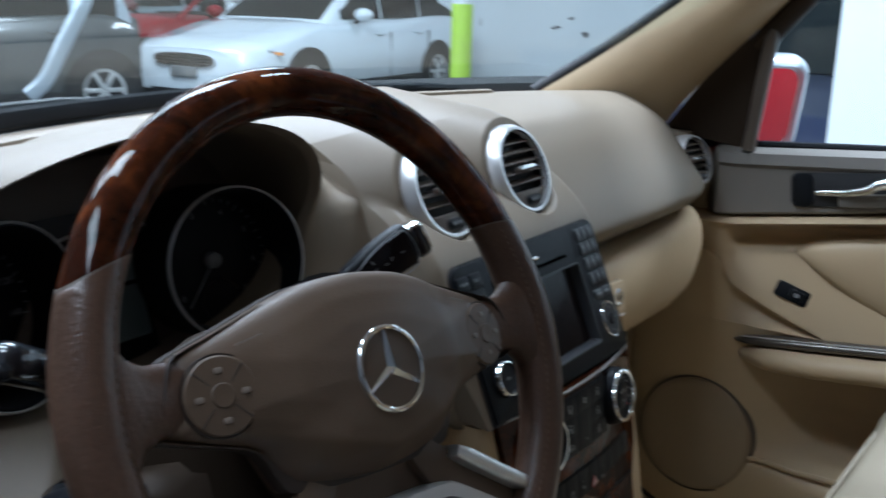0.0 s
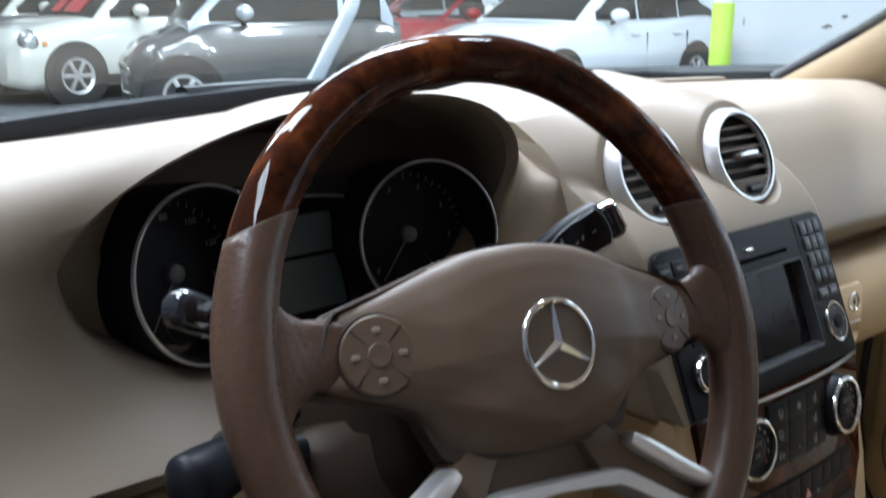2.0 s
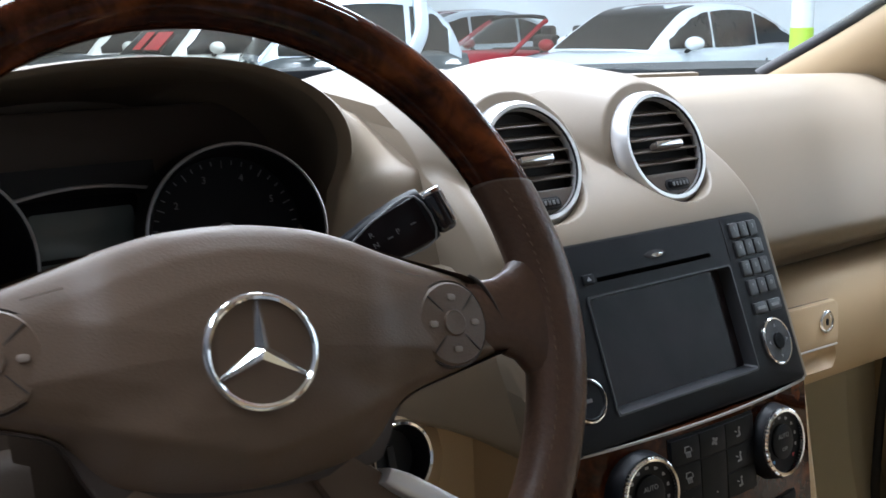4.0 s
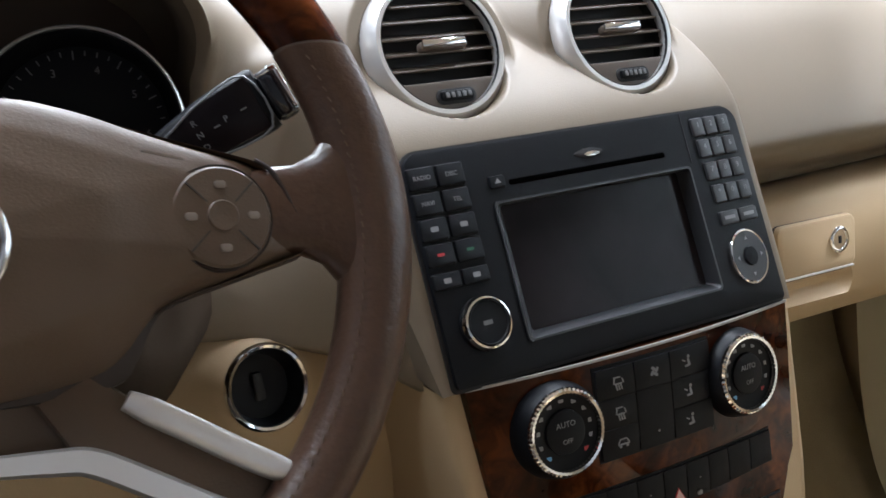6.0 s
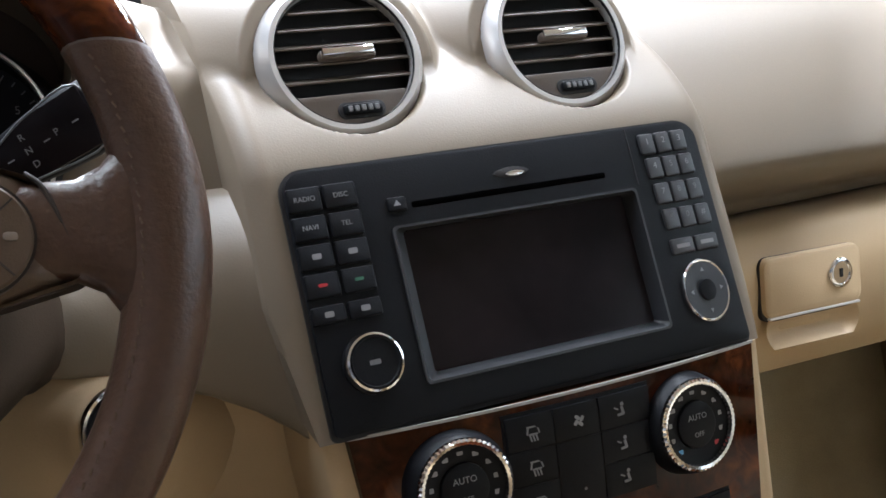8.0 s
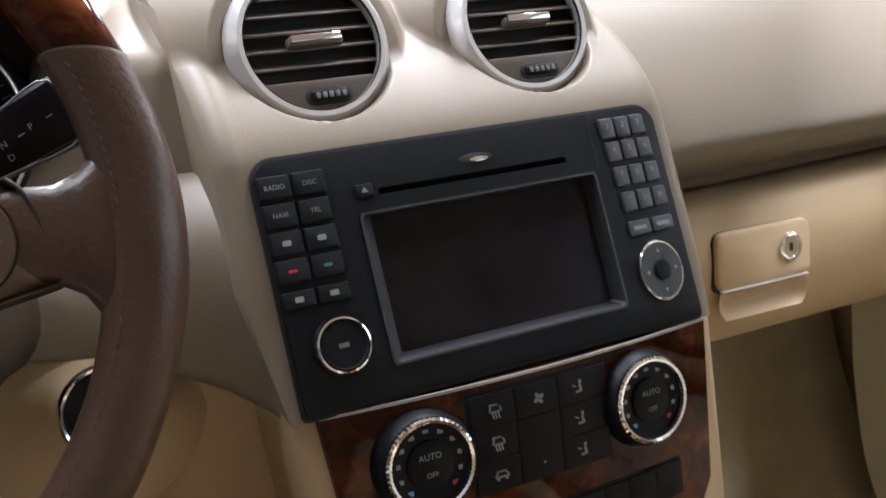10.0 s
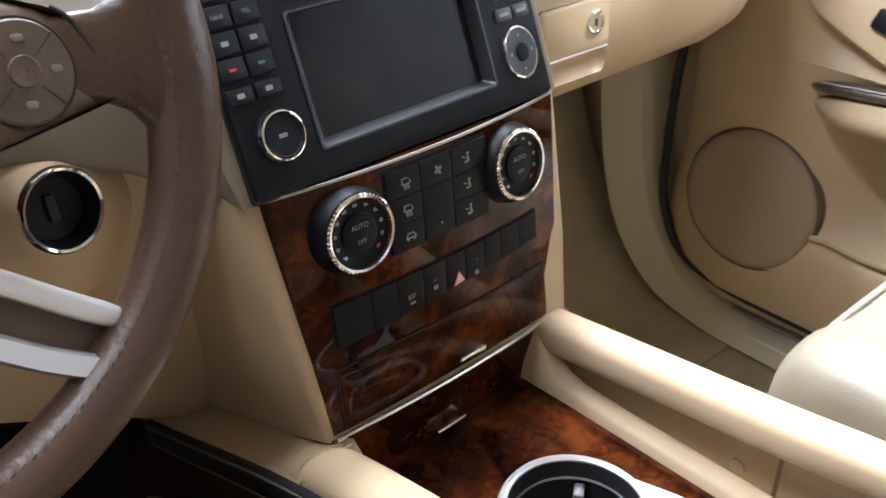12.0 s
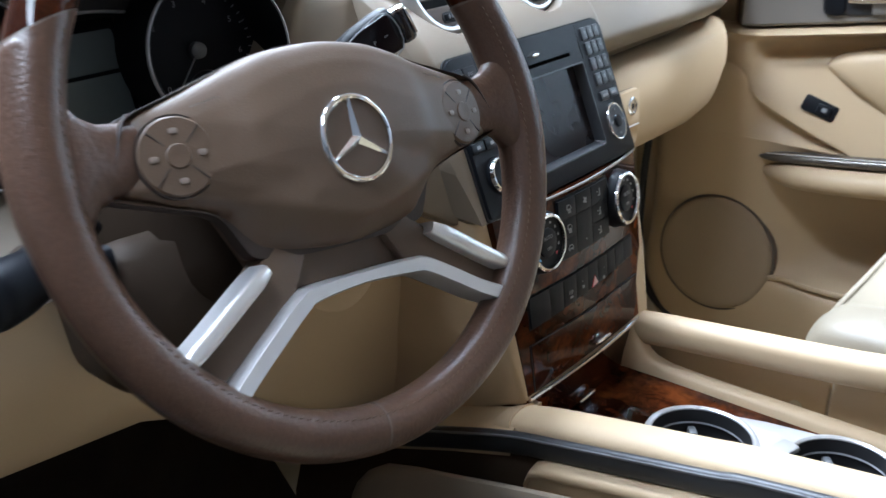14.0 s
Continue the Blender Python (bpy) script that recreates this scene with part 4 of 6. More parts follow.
air_vent(HEAD @ T((VXS[0], VY, -0.0315)))
air_vent(HEAD @ T((VXS[1], VY, -0.0315)))
air_vent(basis((0.668, 0.158, 1.092), (0.985, -0.17, 0.0), (0.06, 0.36, 0.93)), 0.0405)
pod = lathe([(0.052, -0.09), (0.050, -0.01), (0.047, -0.003), (0.040, -0.002)], 40)
pod.transform(basis((0.668, 0.158, 1.092), (0.985, -0.17, 0.0), (0.06, 0.36, 0.93)))
part("vent_pod", pod, PAD, dashboard)

# ---- head unit ----
unit = thing("navigation_radio", "black navigation radio with a dark blank screen", "car radio", HEAD)
gap_out, gap_in = (rrect(w, h, r, (-0.001, 0.0495), corners=(1, 1, 0.3, 0.3)) for w, h, r in ((0.2665, 0.1415, 0.0135), (0.2560, 0.1310, 0.0090)))
part("gap", loft([[(*p, -0.004) for p in gap_out], [(*p, 0.0008) for p in gap_out], [(*p, 0.0008) for p in gap_in], [(*p, -0.004) for p in gap_in]], cap=False), BLACK_MATT, unit, "black gap round the faceplate")
OUT = rrect(0.2625, 0.1375, 0.012, (-0.001, 0.0497), corners=(1, 1, 0.25, 0.25))
OUT2 = rrect(0.2593, 0.1343, 0.0105, (-0.001, 0.0497), corners=(1, 1, 0.25, 0.25))
WIN = rrect(0.1563, 0.0850, 0.003, (-0.0012, 0.0393))
WIN2 = rrect(0.1535, 0.0822, 0.003, (-0.0012, 0.0393))
SCR = rrect(0.1420, 0.0775, 0.002, (0.0012, 0.0415))
part("faceplate", loft([[(*p, -0.002) for p in OUT], [(*p, 0.0029) for p in OUT], [(*p, 0.0040) for p in OUT], [(*p, 0.0045) for p in OUT2], [(*p, 0.0045) for p in WIN], [(*p, -0.002) for p in WIN]], cap=False), BLACK, unit, "black faceplate")
part("screen_bezel", loft([[(*p, 0.0043) for p in WIN], [(*p, 0.0058) for p in WIN], [(*p, 0.0058) for p in WIN2], [(*p, -0.0042) for p in SCR], [(*p, -0.006) for p in SCR]], cap=False), BEZEL, unit, "dark grey sloping bezel", smooth=25)
part("screen", plate(rrect(0.146, 0.0815, 0.002, (0.0012, 0.0415)), -0.007, -0.0042, 0.0), SCREEN, unit, "dark glossy screen with a patchy tone")
part("key_seam", box(0.0006, 0.034, 0.0006, 0, (0.0800, 0.1005, 0.0046)), BLACK_MATT, unit, "seam beside the number keys")
part("disc_slot", plate(rrect(0.1235, 0.0034, 0.0012, (-0.003, 0.0921)), 0.004, 0.00475, 0.0001), material("slot_black", (0.001, 0.001, 0.001), 0.9, grain=300, bump=0.0, vary=0.05, spec=0.0), unit, "dark disc slot")
notch = [(0.0115 * math.cos(a), 0.0030 * math.sin(a) * abs(math.sin(a)) ** 0.4) for a in [2 * math.pi * k / 20 for k in range(20)]]
part("slot_notch", plate([(x - 0.0015, y + 0.1020) for x, y in notch], 0.004, 0.0049, 0.0001), BLACK_MATT, unit, "dark finger notch")
part("notch_tab", plate([(x * 0.55 + 0.0005, y * 0.55 + 0.1010) for x, y in notch], 0.0046, 0.0058, 0.0004), CHROME, unit, "small bright catch")
key = part("eject_key", plate(rrect(0.011, 0.0075, 0.0012, (-0.0735, 0.0935)), 0.004, 0.0062, 0.0008), BLACK, unit)
part("mark", plate([(-0.0757, 0.0925), (-0.0713, 0.0925), (-0.0735, 0.0955)], 0.006, 0.00635, 0.0), INK, key)
for r, (v, lab) in enumerate(zip((0.1065, 0.0915, 0.0755, 0.0595), ("123", "456", "789", "*0#"))):
    for c, ch in enumerate(lab):
        k = part("number_key", plate(rrect(0.0106, 0.0128, 0.0015, (0.0925 + 0.0116 * c + 0.0011 * r, v)), 0.004, 0.0064, 0.0012), BEZEL, unit)
        writing(ch, 0.0052, k, (0.0925 + 0.0116 * c + 0.0011 * r, v + 0.0012, 0.0066))
for c in range(2):
    k = part("function_key", plate(rrect(0.0165, 0.0095, 0.0015, (0.0985 + 0.0175 * c, 0.0425)), 0.004, 0.0064, 0.0012), BEZEL, unit)
    part("mark", plate(rrect(0.0095, 0.0024, 0.0004, (0.0985 + 0.0175 * c, 0.0425)), 0.0063, 0.0066, 0), INK, k)
for r, v in enumerate((0.1028, 0.0876, 0.0726, 0.0576, 0.0424)):
    for c in range(2):
        at = (-0.1230 + 0.0196 * c, v)
        k = part("function_key", plate(rrect(0.0182, 0.0130 if r < 4 else 0.0095, 0.0014, at), 0.004, 0.0064, 0.0011), BLACK, unit)
        lab = (("RADIO", "DISC"), ("NAVI", "TEL"), ("", ""), ("", ""), ("", ""))[r][c]
        if lab:
            writing(lab, 0.0038, k, (*at, 0.0066))
        else:
            part("mark", plate(rrect(0.005, 0.0018 if r == 3 else 0.003, 0.0008, at), 0.0063, 0.0066, 0.0), REDINK if (r, c) == (3, 0) else material("green_marking", (0.03, 0.14, 0.08), 0.5, vary=0.05, bump=0) if (r, c) == (3, 1) else INK, k)
K = T((-0.1060, 0.0140, 0)) @ Matrix.Diagonal((0.94, 0.94, 1, 1))
knob = part("volume_knob", lathe([(0.0172, 0.004), (0.0168, 0.0085), (0.0158, 0.0108), (0.0135, 0.0115), (0.0128, 0.0104), (0.0, 0.0098)], 40, K), BLACK, unit, "satin black volume knob")
part("knob_ring", lathe([(0.0173, 0.0082), (0.0168, 0.0096), (0.0160, 0.0112), (0.0148, 0.0117), (0.0146, 0.0106)], 40, K), CHROME, knob, "chrome ring")
part("mark", plate(rrect(0.006, 0.0026, 0.0006, (-0.1060, 0.0140)), 0.0097, 0.0101, 0), GREY, knob)
K = T((0.1060, 0.0140, 0)) @ Matrix.Diagonal((0.92, 1.08, 1, 1))
pad_ob = part("cursor_pad", lathe([(0.0172, 0.004), (0.0170, 0.0062), (0.0160, 0.0072), (0.0, 0.0070)], 40, K), BEZEL, unit, "dark grey cursor pad")
part("pad_ring", lathe([(0.0178, 0.004), (0.0176, 0.0068), (0.0168, 0.0076), (0.0160, 0.0071)], 40, K), CHROME, pad_ob, "chrome ring")
part("ok_key", lathe([(0.0062, 0.007), (0.0058, 0.0088), (0.0, 0.0091)], 24, K), BLACK, pad_ob)
for k in range(4):
    part("mark", plate([(-0.0013, 0.0105), (0.0013, 0.0105), (0, 0.0128)], 0.007, 0.0075, 0.0, K @ R(k * math.pi / 2, 4, "Z")), INK, pad_ob)

# ---- wood panel with the climate controls ----
LOWM = basis((0.004, -0.012, 0.9), (1, 0.01, 0), (0, 0.2, 0.98))


def bow(u, v):
    """How far the panel stands proud of its plane."""
    k = min(1.0, max(0.0, (v + 0.10) / 0.17))
    return 0.004 + (0.004 + 0.013 * k) * (1 - (u / 0.135) ** 2)


def half_width(v):
    return 0.1105 + 0.098 * (v + 0.10) * 1.0


climate = thing("climate_panel", "burl walnut panel with black climate controls", "control panel", LOWM)


def bowed(u0, u1, v0, v1, lift, thick, nu=16, nv=6, r=0.0, fit=False):
    """A plate that follows the panel's bow."""
    top, bottom = [], []
    bm = bmesh.new()
    g = [[None] * (nv + 1) for _ in range(nu + 1)]
    g2 = [[None] * (nv + 1) for _ in range(nu + 1)]
    for i in range(nu + 1):
        for j in range(nv + 1):
            v = v0 + (v1 - v0) * j / nv
            s = half_width(v) / half_width(0.08) if fit else 1.0
            u = (u0 + (u1 - u0) * i / nu) * s
            edge = min(i, nu - i, j, nv - j) == 0
            h = bow(u, v) + lift
            g[i][j] = bm.verts.new((u, v, h - (r if edge else 0)))
            g2[i][j] = bm.verts.new((u, v, h - thick)) if edge else None
    for i in range(nu):
        for j in range(nv):
            bm.faces.new((g[i][j], g[i + 1][j], g[i + 1][j + 1], g[i][j + 1]))
    rim = [(i, 0) for i in range(nu)] + [(nu, j) for j in range(nv)] + [(i, nv) for i in range(nu, 0, -1)] + [(0, j) for j in range(nv, 0, -1)]
    for a, b in zip(rim, rim[1:] + rim[:1]):
        bm.faces.new((g[a[0]][a[1]], g2[a[0]][a[1]], g2[b[0]][b[1]], g[b[0]][b[1]]))
    return bm


part("wood_panel", bowed(-0.129, 0.129, -0.0915, 0.080, 0.0, 0.02, fit=True), WOOD, climate, "glossy burl walnut veneer")
part("top_trim", bowed(-0.1295, 0.1295, 0.0798, 0.0813, 0.0007, 0.0025, nv=2, fit=True), material("dull_silver", (0.34, 0.33, 0.32), 0.4, metal=0.5, grain=600, bump=0.0, vary=0.05), climate, "thin silver trim strip")
def icon(kind, at, z):
    """A small printed symbol."""
    def bar(w, h, x=0.0, y=0.0, turn=0.0, r=0.0003):
        return plate(rrect(w, h, r), z - 0.0002, z + 0.0002, 0, T((at[0] + x, at[1] + y, 0)) @ R(turn, 4, "Z"))
    if kind == "defrost":
        b = join(bar(0.0072, 0.0009, 0, 0.0028), bar(0.0056, 0.0009, 0, -0.0012), bar(0.0009, 0.0040, -0.0032, 0.0008, -0.25), bar(0.0009, 0.0040, 0.0032, 0.0008, 0.25))
        return join(b, *[bar(0.0009, 0.0042, x, -0.0030, 0.2) for x in (-0.0018, 0.0, 0.0018)])
    if kind == "fan":
        return join(*[bar(0.0034, 0.0019, 0.0020 * math.cos(a), 0.0020 * math.sin(a), a + 0.5, 0.0008) for a in [math.pi * k / 2 + 0.4 for k in range(4)]])
    if kind == "person":
        return join(bar(0.0022, 0.0022, 0.0010, 0.0030, 0, 0.001), bar(0.0016, 0.0046, 0.0010, -0.0006, 0.2), bar(0.0040, 0.0014, -0.0004, -0.0026, 0.1), bar(0.0030, 0.0009, -0.0030, 0.0010, -0.5))
    if kind == "car":
        return join(bar(0.0088, 0.0010, 0, -0.0014), bar(0.0050, 0.0009, 0, 0.0018), bar(0.0009, 0.0034, -0.0032, 0.0004, -0.6), bar(0.0009, 0.0034, 0.0034, 0.0004, 0.6), bar(0.0018, 0.0014, -0.0026, -0.0026, 0, 0.0006), bar(0.0018, 0.0014, 0.0026, -0.0026, 0, 0.0006))
    return bar(0.0016, 0.0016, r=0.0007)


part("control_block", bowed(-0.0500, 0.0420, 0.0170, 0.0765, 0.0018, 0.006, r=0.0015), BLACK, climate, "black button block")
COLS = (-0.0492, -0.0213, 0.0067, 0.0412)
SYMBOLS = (("defrost", "defrost", "car"), ("fan", "dot"), ("person", "person", "person"))
for c in range(3):
    rows3 = ((0.0653, 0.0180), (0.0465, 0.0180), (0.0277, 0.0180)) if c != 1 else ((0.0653, 0.0180), (0.0371, 0.0368))
    for (v, h), sym in zip(rows3, SYMBOLS[c]):
        b = part("climate_button", bowed(COLS[c] + 0.0005, COLS[c + 1] - 0.0005, v - h / 2, v + h / 2, 0.0030, 0.004, 5, 4, r=0.0008), BLACK, climate)
        at = ((-0.0340, -0.0065, 0.0205)[c], 0.0275 if sym == "dot" else v)
        part("mark", icon(sym, at, bow(*at) + 0.0031), INK, b)


def climate_knob(u, v):
    h = bow(u, v)
    M = T((u, v, h - 0.0105)) @ R(0.05 * (1 if u > 0 else -1), 4, "Y")
    k = part("temperature_knob", lathe([(0.0302, 0.0), (0.0298, 0.009), (0.0276, 0.0190), (0.0262, 0.0212), (0.0240, 0.0200), (0.0, 0.0195)], 56, M), BLACK, climate, "black temperature dial")
    n = lathe([(0.0263, 0.0212), (0.0261, 0.0228), (0.0248, 0.0240), (0.0232, 0.0236), (0.0226, 0.0212)], 112, M)
    for q in n.verts:
        c = M.inverted() @ q.co
        if round(math.atan2(c.y, c.x) / (2 * math.pi / 112)) % 2:
            q.co = M @ Vector((c.x * 0.978, c.y * 0.978, c.z))
    part("dial_ring", n, CHROME, k, "knurled chrome ring", smooth=20)
    part("dial_centre", lathe([(0.0135, 0.0190), (0.0132, 0.0210), (0.012, 0.0217), (0.0, 0.0219)], 40, M), BLACK, k)
    for i in range(11):
        a = radians(225 - 27 * i)
        blob = plate(rrect(0.0034, 0.0026, 0.0006), 0.0196, 0.0199, 0, M @ T((0.0185 * math.cos(a), 0.0185 * math.sin(a), 0)))
        part("mark", blob, INK if 0 < i < 10 else (BLUEINK if i == 0 else REDINK), k)
    writing("AUTO", 0.0048, k, (0, 0.0045, 0.0220), m=M)
    writing("OFF", 0.0040, k, (0, -0.0055, 0.0220), m=M)
    return k


climate_knob(-0.0765, 0.0462)
climate_knob(0.0660, 0.0465)
def strip_low(u):
    """The lower edge of the switch strip, which narrows towards the passenger."""
    return -0.0305 + 0.0095 * (u + 0.0995) / 0.193


bm = bowed(-0.1005, 0.0945, -1.0, 0.0012, 0.0018, 0.006, 20, 4, r=0.0015)
for q in bm.verts:
    k = (0.0012 - q.co.y) / 1.0012
    v = 0.0012 + (strip_low(q.co.x) - 0.0012 - 0.0012) * k
    q.co.z += bow(q.co.x, v) - bow(q.co.x, q.co.y)
    q.co.y = v
part("switch_panel", bm, BLACK, climate, "black strip behind the switches")
edges = [-0.0995, -0.0700, -0.0488, -0.0265, -0.0055, 0.0135, 0.0330, 0.0510, 0.0720, 0.0935]
for k, (a, b) in enumerate(zip(edges, edges[1:])):
    mid = (a + b) / 2
    sw = part("hazard_switch" if k == 4 else "rocker_switch", bowed(a + 0.0004, b - 0.0004, strip_low(mid), -0.0004, 0.0031, 0.004, 5, 4, r=0.0009), BLACK, climate)
    z = bow(mid, -0.016) + 0.0032
    if k == 4:
        part("mark", plate([(mid - 0.0058, -0.0240), (mid + 0.0062, -0.0225), (mid + 0.001, -0.0135)], z - 0.0003, z + 0.0003, 0), REDINK, sw, "red warning triangle")
        part("mark", plate([(mid - 0.0045, -0.0232), (mid + 0.0052, -0.0220), (mid + 0.001, -0.0147)], z, z + 0.0006, 0), material("pink_marking", (0.7, 0.45, 0.42), 0.5, vary=0.05, bump=0), sw)
        part("mark", plate(rrect(0.0016, 0.0016, 0.0006, (mid + 0.0005, -0.0035)), z - 0.0003, z + 0.0003, 0), REDINK, sw)
    elif k in (3, 5):
        part("mark", icon("car", (mid + (0.0015 if k == 3 else -0.002), -0.0090), z), INK, sw)
        part("mark", plate(rrect(0.0040, 0.0030, 0.0008, (mid - 0.001, -0.0175 if k == 3 else -0.0215)), z - 0.0003, z + 0.0003, 0), GREY, sw)
    elif k == 2:
        writing("ESP", 0.0048, sw, (mid - 0.0006, -0.0160, z + 0.0001))
        part("mark", plate(rrect(0.0050, 0.0016, 0.0005, (mid - 0.0006, -0.0205)), z - 0.0003, z + 0.0003, 0), INK, sw)
part("drawer_gap", bowed(-0.1030, 0.1000, -0.0910, -0.0452, 0.0012, 0.006, 20, 4), BLACK_MATT, climate, "dark gap round the drawer")
drawer = part("drawer_front", bowed(-0.1018, 0.0988, -0.0900, -0.0464, 0.0028, 0.005, 20, 5, r=0.001), WOOD, climate, "walnut drawer front")
part("drawer_tab", box(0.026, 0.0042, 0.0075, 0.0018, (0.0095, -0.0815, bow(0.01, -0.082) + 0.0055), 2), CHROME, drawer, "silver pull tab")
arc = []
for k in range(25):
    u = -0.112 + 0.2225 * k / 24
    arc.append((u, -0.0935 - 0.0025 * (1 - (u / 0.115) ** 2), bow(u, -0.1) + 0.0025))
part("chrome_strip", sweep(arc, 0.0021, 0.0021, 8), CHROME, climate, "curved chrome strip")
lowp = []
for k in range(17):
    u = -0.114 + 0.226 * k / 16
    zt = -0.0950 - 0.0025 * (1 - (u / 0.115) ** 2)
    f = bow(u, -0.1)
    lowp.append([(u, zt, f), (u, zt - 0.006, f - 0.003), (u, -0.135, f - 0.013), (u, -0.168, f - 0.022), (u, -0.17, f - 0.04), (u, zt, f - 0.03)])
ash = part("ashtray_front", loft(lowp), WOOD, climate, "walnut ashtray front")
part("ashtray_tab", box(0.030, 0.0042, 0.007, 0.0018, (-0.0060, -0.1400, -0.002), 2), CHROME, ash, "chrome pull tab")

# ---- steering wheel ----
WC, WN = Vector((-0.3782, -0.0581, 1.1232)), Vector((-0.0730, -0.9106, 0.4067)).normalized()
wu = Vector((0.9968, -0.0799, 0)).normalized()
WHEEL = basis(WC, wu, WN.cross(wu)) @ R(radians(-5.1), 4, "Z")
wheel = thing("steering_wheel", "brown leather steering wheel with walnut upper rim", "steering wheel", WHEEL)
RM, RT = 0.1698, 0.0147


JOINTS = (radians(26), radians(154))


def level_cut(bm):
    """Turns the tube's ends so that wood and leather meet along a level line."""
    for q in bm.verts:
        rho, a = math.hypot(q.co.x, q.co.y), math.atan2(q.co.y, q.co.x)
        for e in JOINTS:
            k = max(0.0, 1 - abs(a - e) / radians(16))
            b = math.asin(min(1.0, RM * math.sin(e) / rho))
            b = (b if e < 1.5 else math.pi - b) + (0 if e < 1.5 else 0.5 * (rho - RM) / RM)
            a += k * (b - e)
        q.co.x, q.co.y = rho * math.cos(a), rho * math.sin(a)
    return bm


def rim_arc(a0, a1, n, ra, rb, name, mat, label, wave=0.0):
    pts = [(RM * math.cos(radians(a0 + (a1 - a0) * k / n)), RM * math.sin(radians(a0 + (a1 - a0) * k / n)), 0) for k in range(n + 1)]

    def grip(s):
        a = a0 + (a1 - a0) * s
        g = sum(math.exp(-(((a - c + 180) % 360 - 180) / 16) ** 2) for c in (2, 178))
        return 1 + wave * g
    return part(name, level_cut(sweep(pts, lambda s: ra * grip(s), lambda s: rb * grip(s), 20, up=(0, 0, 1))), mat, wheel, label, smooth=60)


rim_arc(26.15, 153.85, 60, RT, RT * 1.02, "wood_rim", WOOD, "glossy burl walnut rim")
rim_arc(154.15, 385.85, 110, RT * 1.02, RT * 1.06, "leather_rim", LEATHER, "brown leather rim", 0.10)
for a in (26, 154):
    c, s = math.cos(radians(a)), math.sin(radians(a))
    part("rim_joint", level_cut(sweep([(RM * math.cos(radians(a + d)), RM * math.sin(radians(a + d)), 0) for d in (-0.30, 0, 0.30)], RT * 1.035, RT * 1.06, 20)), TAUPE_DARK, wheel)
for a in (265.0,):
    part("leather_seam", sweep([(RM * math.cos(radians(a + d)), RM * math.sin(radians(a + d)), 0) for d in (-0.25, 0, 0.25)], RT * 1.035, RT * 1.075, 20), TAUPE_DARK, wheel)

stitch = bmesh.new()
for k in range(130):
    a = radians(155 + 230 * k / 129)
    g = 1 + 0.10 * sum(math.exp(-(((math.degrees(a) - q + 180) % 360 - 180) / 16) ** 2) for q in (2, 178))
    r_in = RM + RT * 1.02 * g * math.cos(2.15)
    c = Vector((r_in * math.cos(a), r_in * math.sin(a), RT * 1.06 * g * math.sin(2.15)))
    bmesh.ops.create_cube(stitch, size=1.0, matrix=T(c) @ R(a, 4, "Z") @ R(0.25, 4, "Z") @ Matrix.Diagonal((0.0007, 0.0026, 0.0008, 1)))
part("stitching", stitch, AIRBAG, wheel, "brown stitches along the leather rim")

half = [(0.0, 0.0558), (0.03, 0.0535), (0.045, 0.0505), (0.067, 0.0437), (0.092, 0.0356), (0.112, 0.0296), (0.121, 0.0264), (0.1265, 0.0212), (0.1345, 0.0035), (0.1392, -0.0085), (0.1378, -0.0125), (0.130, -0.0152), (0.105, -0.0222), (0.083, -0.0288), (0.0745, -0.0365), (0.068, -0.0490), (0.060, -0.0575), (0.035, -0.0608), (0.0, -0.0618)]
cover = smooth_line([(x, y, 0) for x, y in half[::-1]] + [(-x, y, 0) for x, y in half[1:-1]], 5, closed=True)
DOME = [(0.0, 0.0272), (0.25, 0.0268), (0.5, 0.0252), (0.75, 0.0215), (0.9, 0.0172), (0.955, 0.0142), (0.985, 0.0105), (1.0, 0.004)]


def cover_height(x, y, k):
    """The cover's face: a dome over the airbag, a step down to each wing and a fold below."""
    z = next(a[1] + (b[1] - a[1]) * (k - a[0]) / (b[0] - a[0]) for a, b in zip(DOME, DOME[1:]) if k <= b[0])
    if z > 0.0045:
        step = max(0.0, min(1.0, (abs(x) - 0.055) / 0.020))
        z -= 0.0068 * (x / 0.11) ** 2 + 0.0030 * step * step * (3 - 2 * step)
    fold = -0.0165 - 0.30 * max(0.0, 0.105 - abs(x))
    return z - 0.85 * max(0.0, fold - y)


rings = [[Vector((p.x, p.y, -0.012)) for p in cover]]
for k in [1.0, 0.993, 0.985, 0.972] + [0.955 - 0.035 * q for q in range(27)] + [0.01]:
    rings.append([Vector((p.x * k, p.y * k - (1 - k) * 0.002, cover_height(p.x * k, p.y * k, k))) for p in cover])
part("airbag_cover", loft(rings), AIRBAG, wheel, "brown airbag cover", smooth=60)
rings = [[Vector((p.x * k, p.y * k, z)) for p in cover] for k, z in ((1.010, -0.014), (1.010, -0.004), (1.0, -0.0035))]
part("cover_base", loft(rings), GAPBROWN, wheel, "dark base of the cover")
for sx in (-1, 1):
    part("cover_gap", sweep(smooth_line([(sx * 0.1215, 0.0270, 0.0036), (sx * 0.1278, 0.0205, 0.0062), (sx * 0.1352, 0.0035, 0.0068), (sx * 0.1402, -0.0088, 0.0052)], 4), 0.0010, 0.0014, 8), GAPBROWN, wheel, "dark gap beside the cover")
    part("airbag_mark", plate(rrect(0.017, 0.0009, 0.0003), 0.0, 0.0004, 0, T((sx * 0.083, 0.0275, cover_height(sx * 0.083, 0.0275, 0.78) + 0.0008)) @ R(-0.2 * sx, 4, "Z") @ R(0.16 * sx, 4, "Y")), PADMARK, wheel, "faint moulded marking")
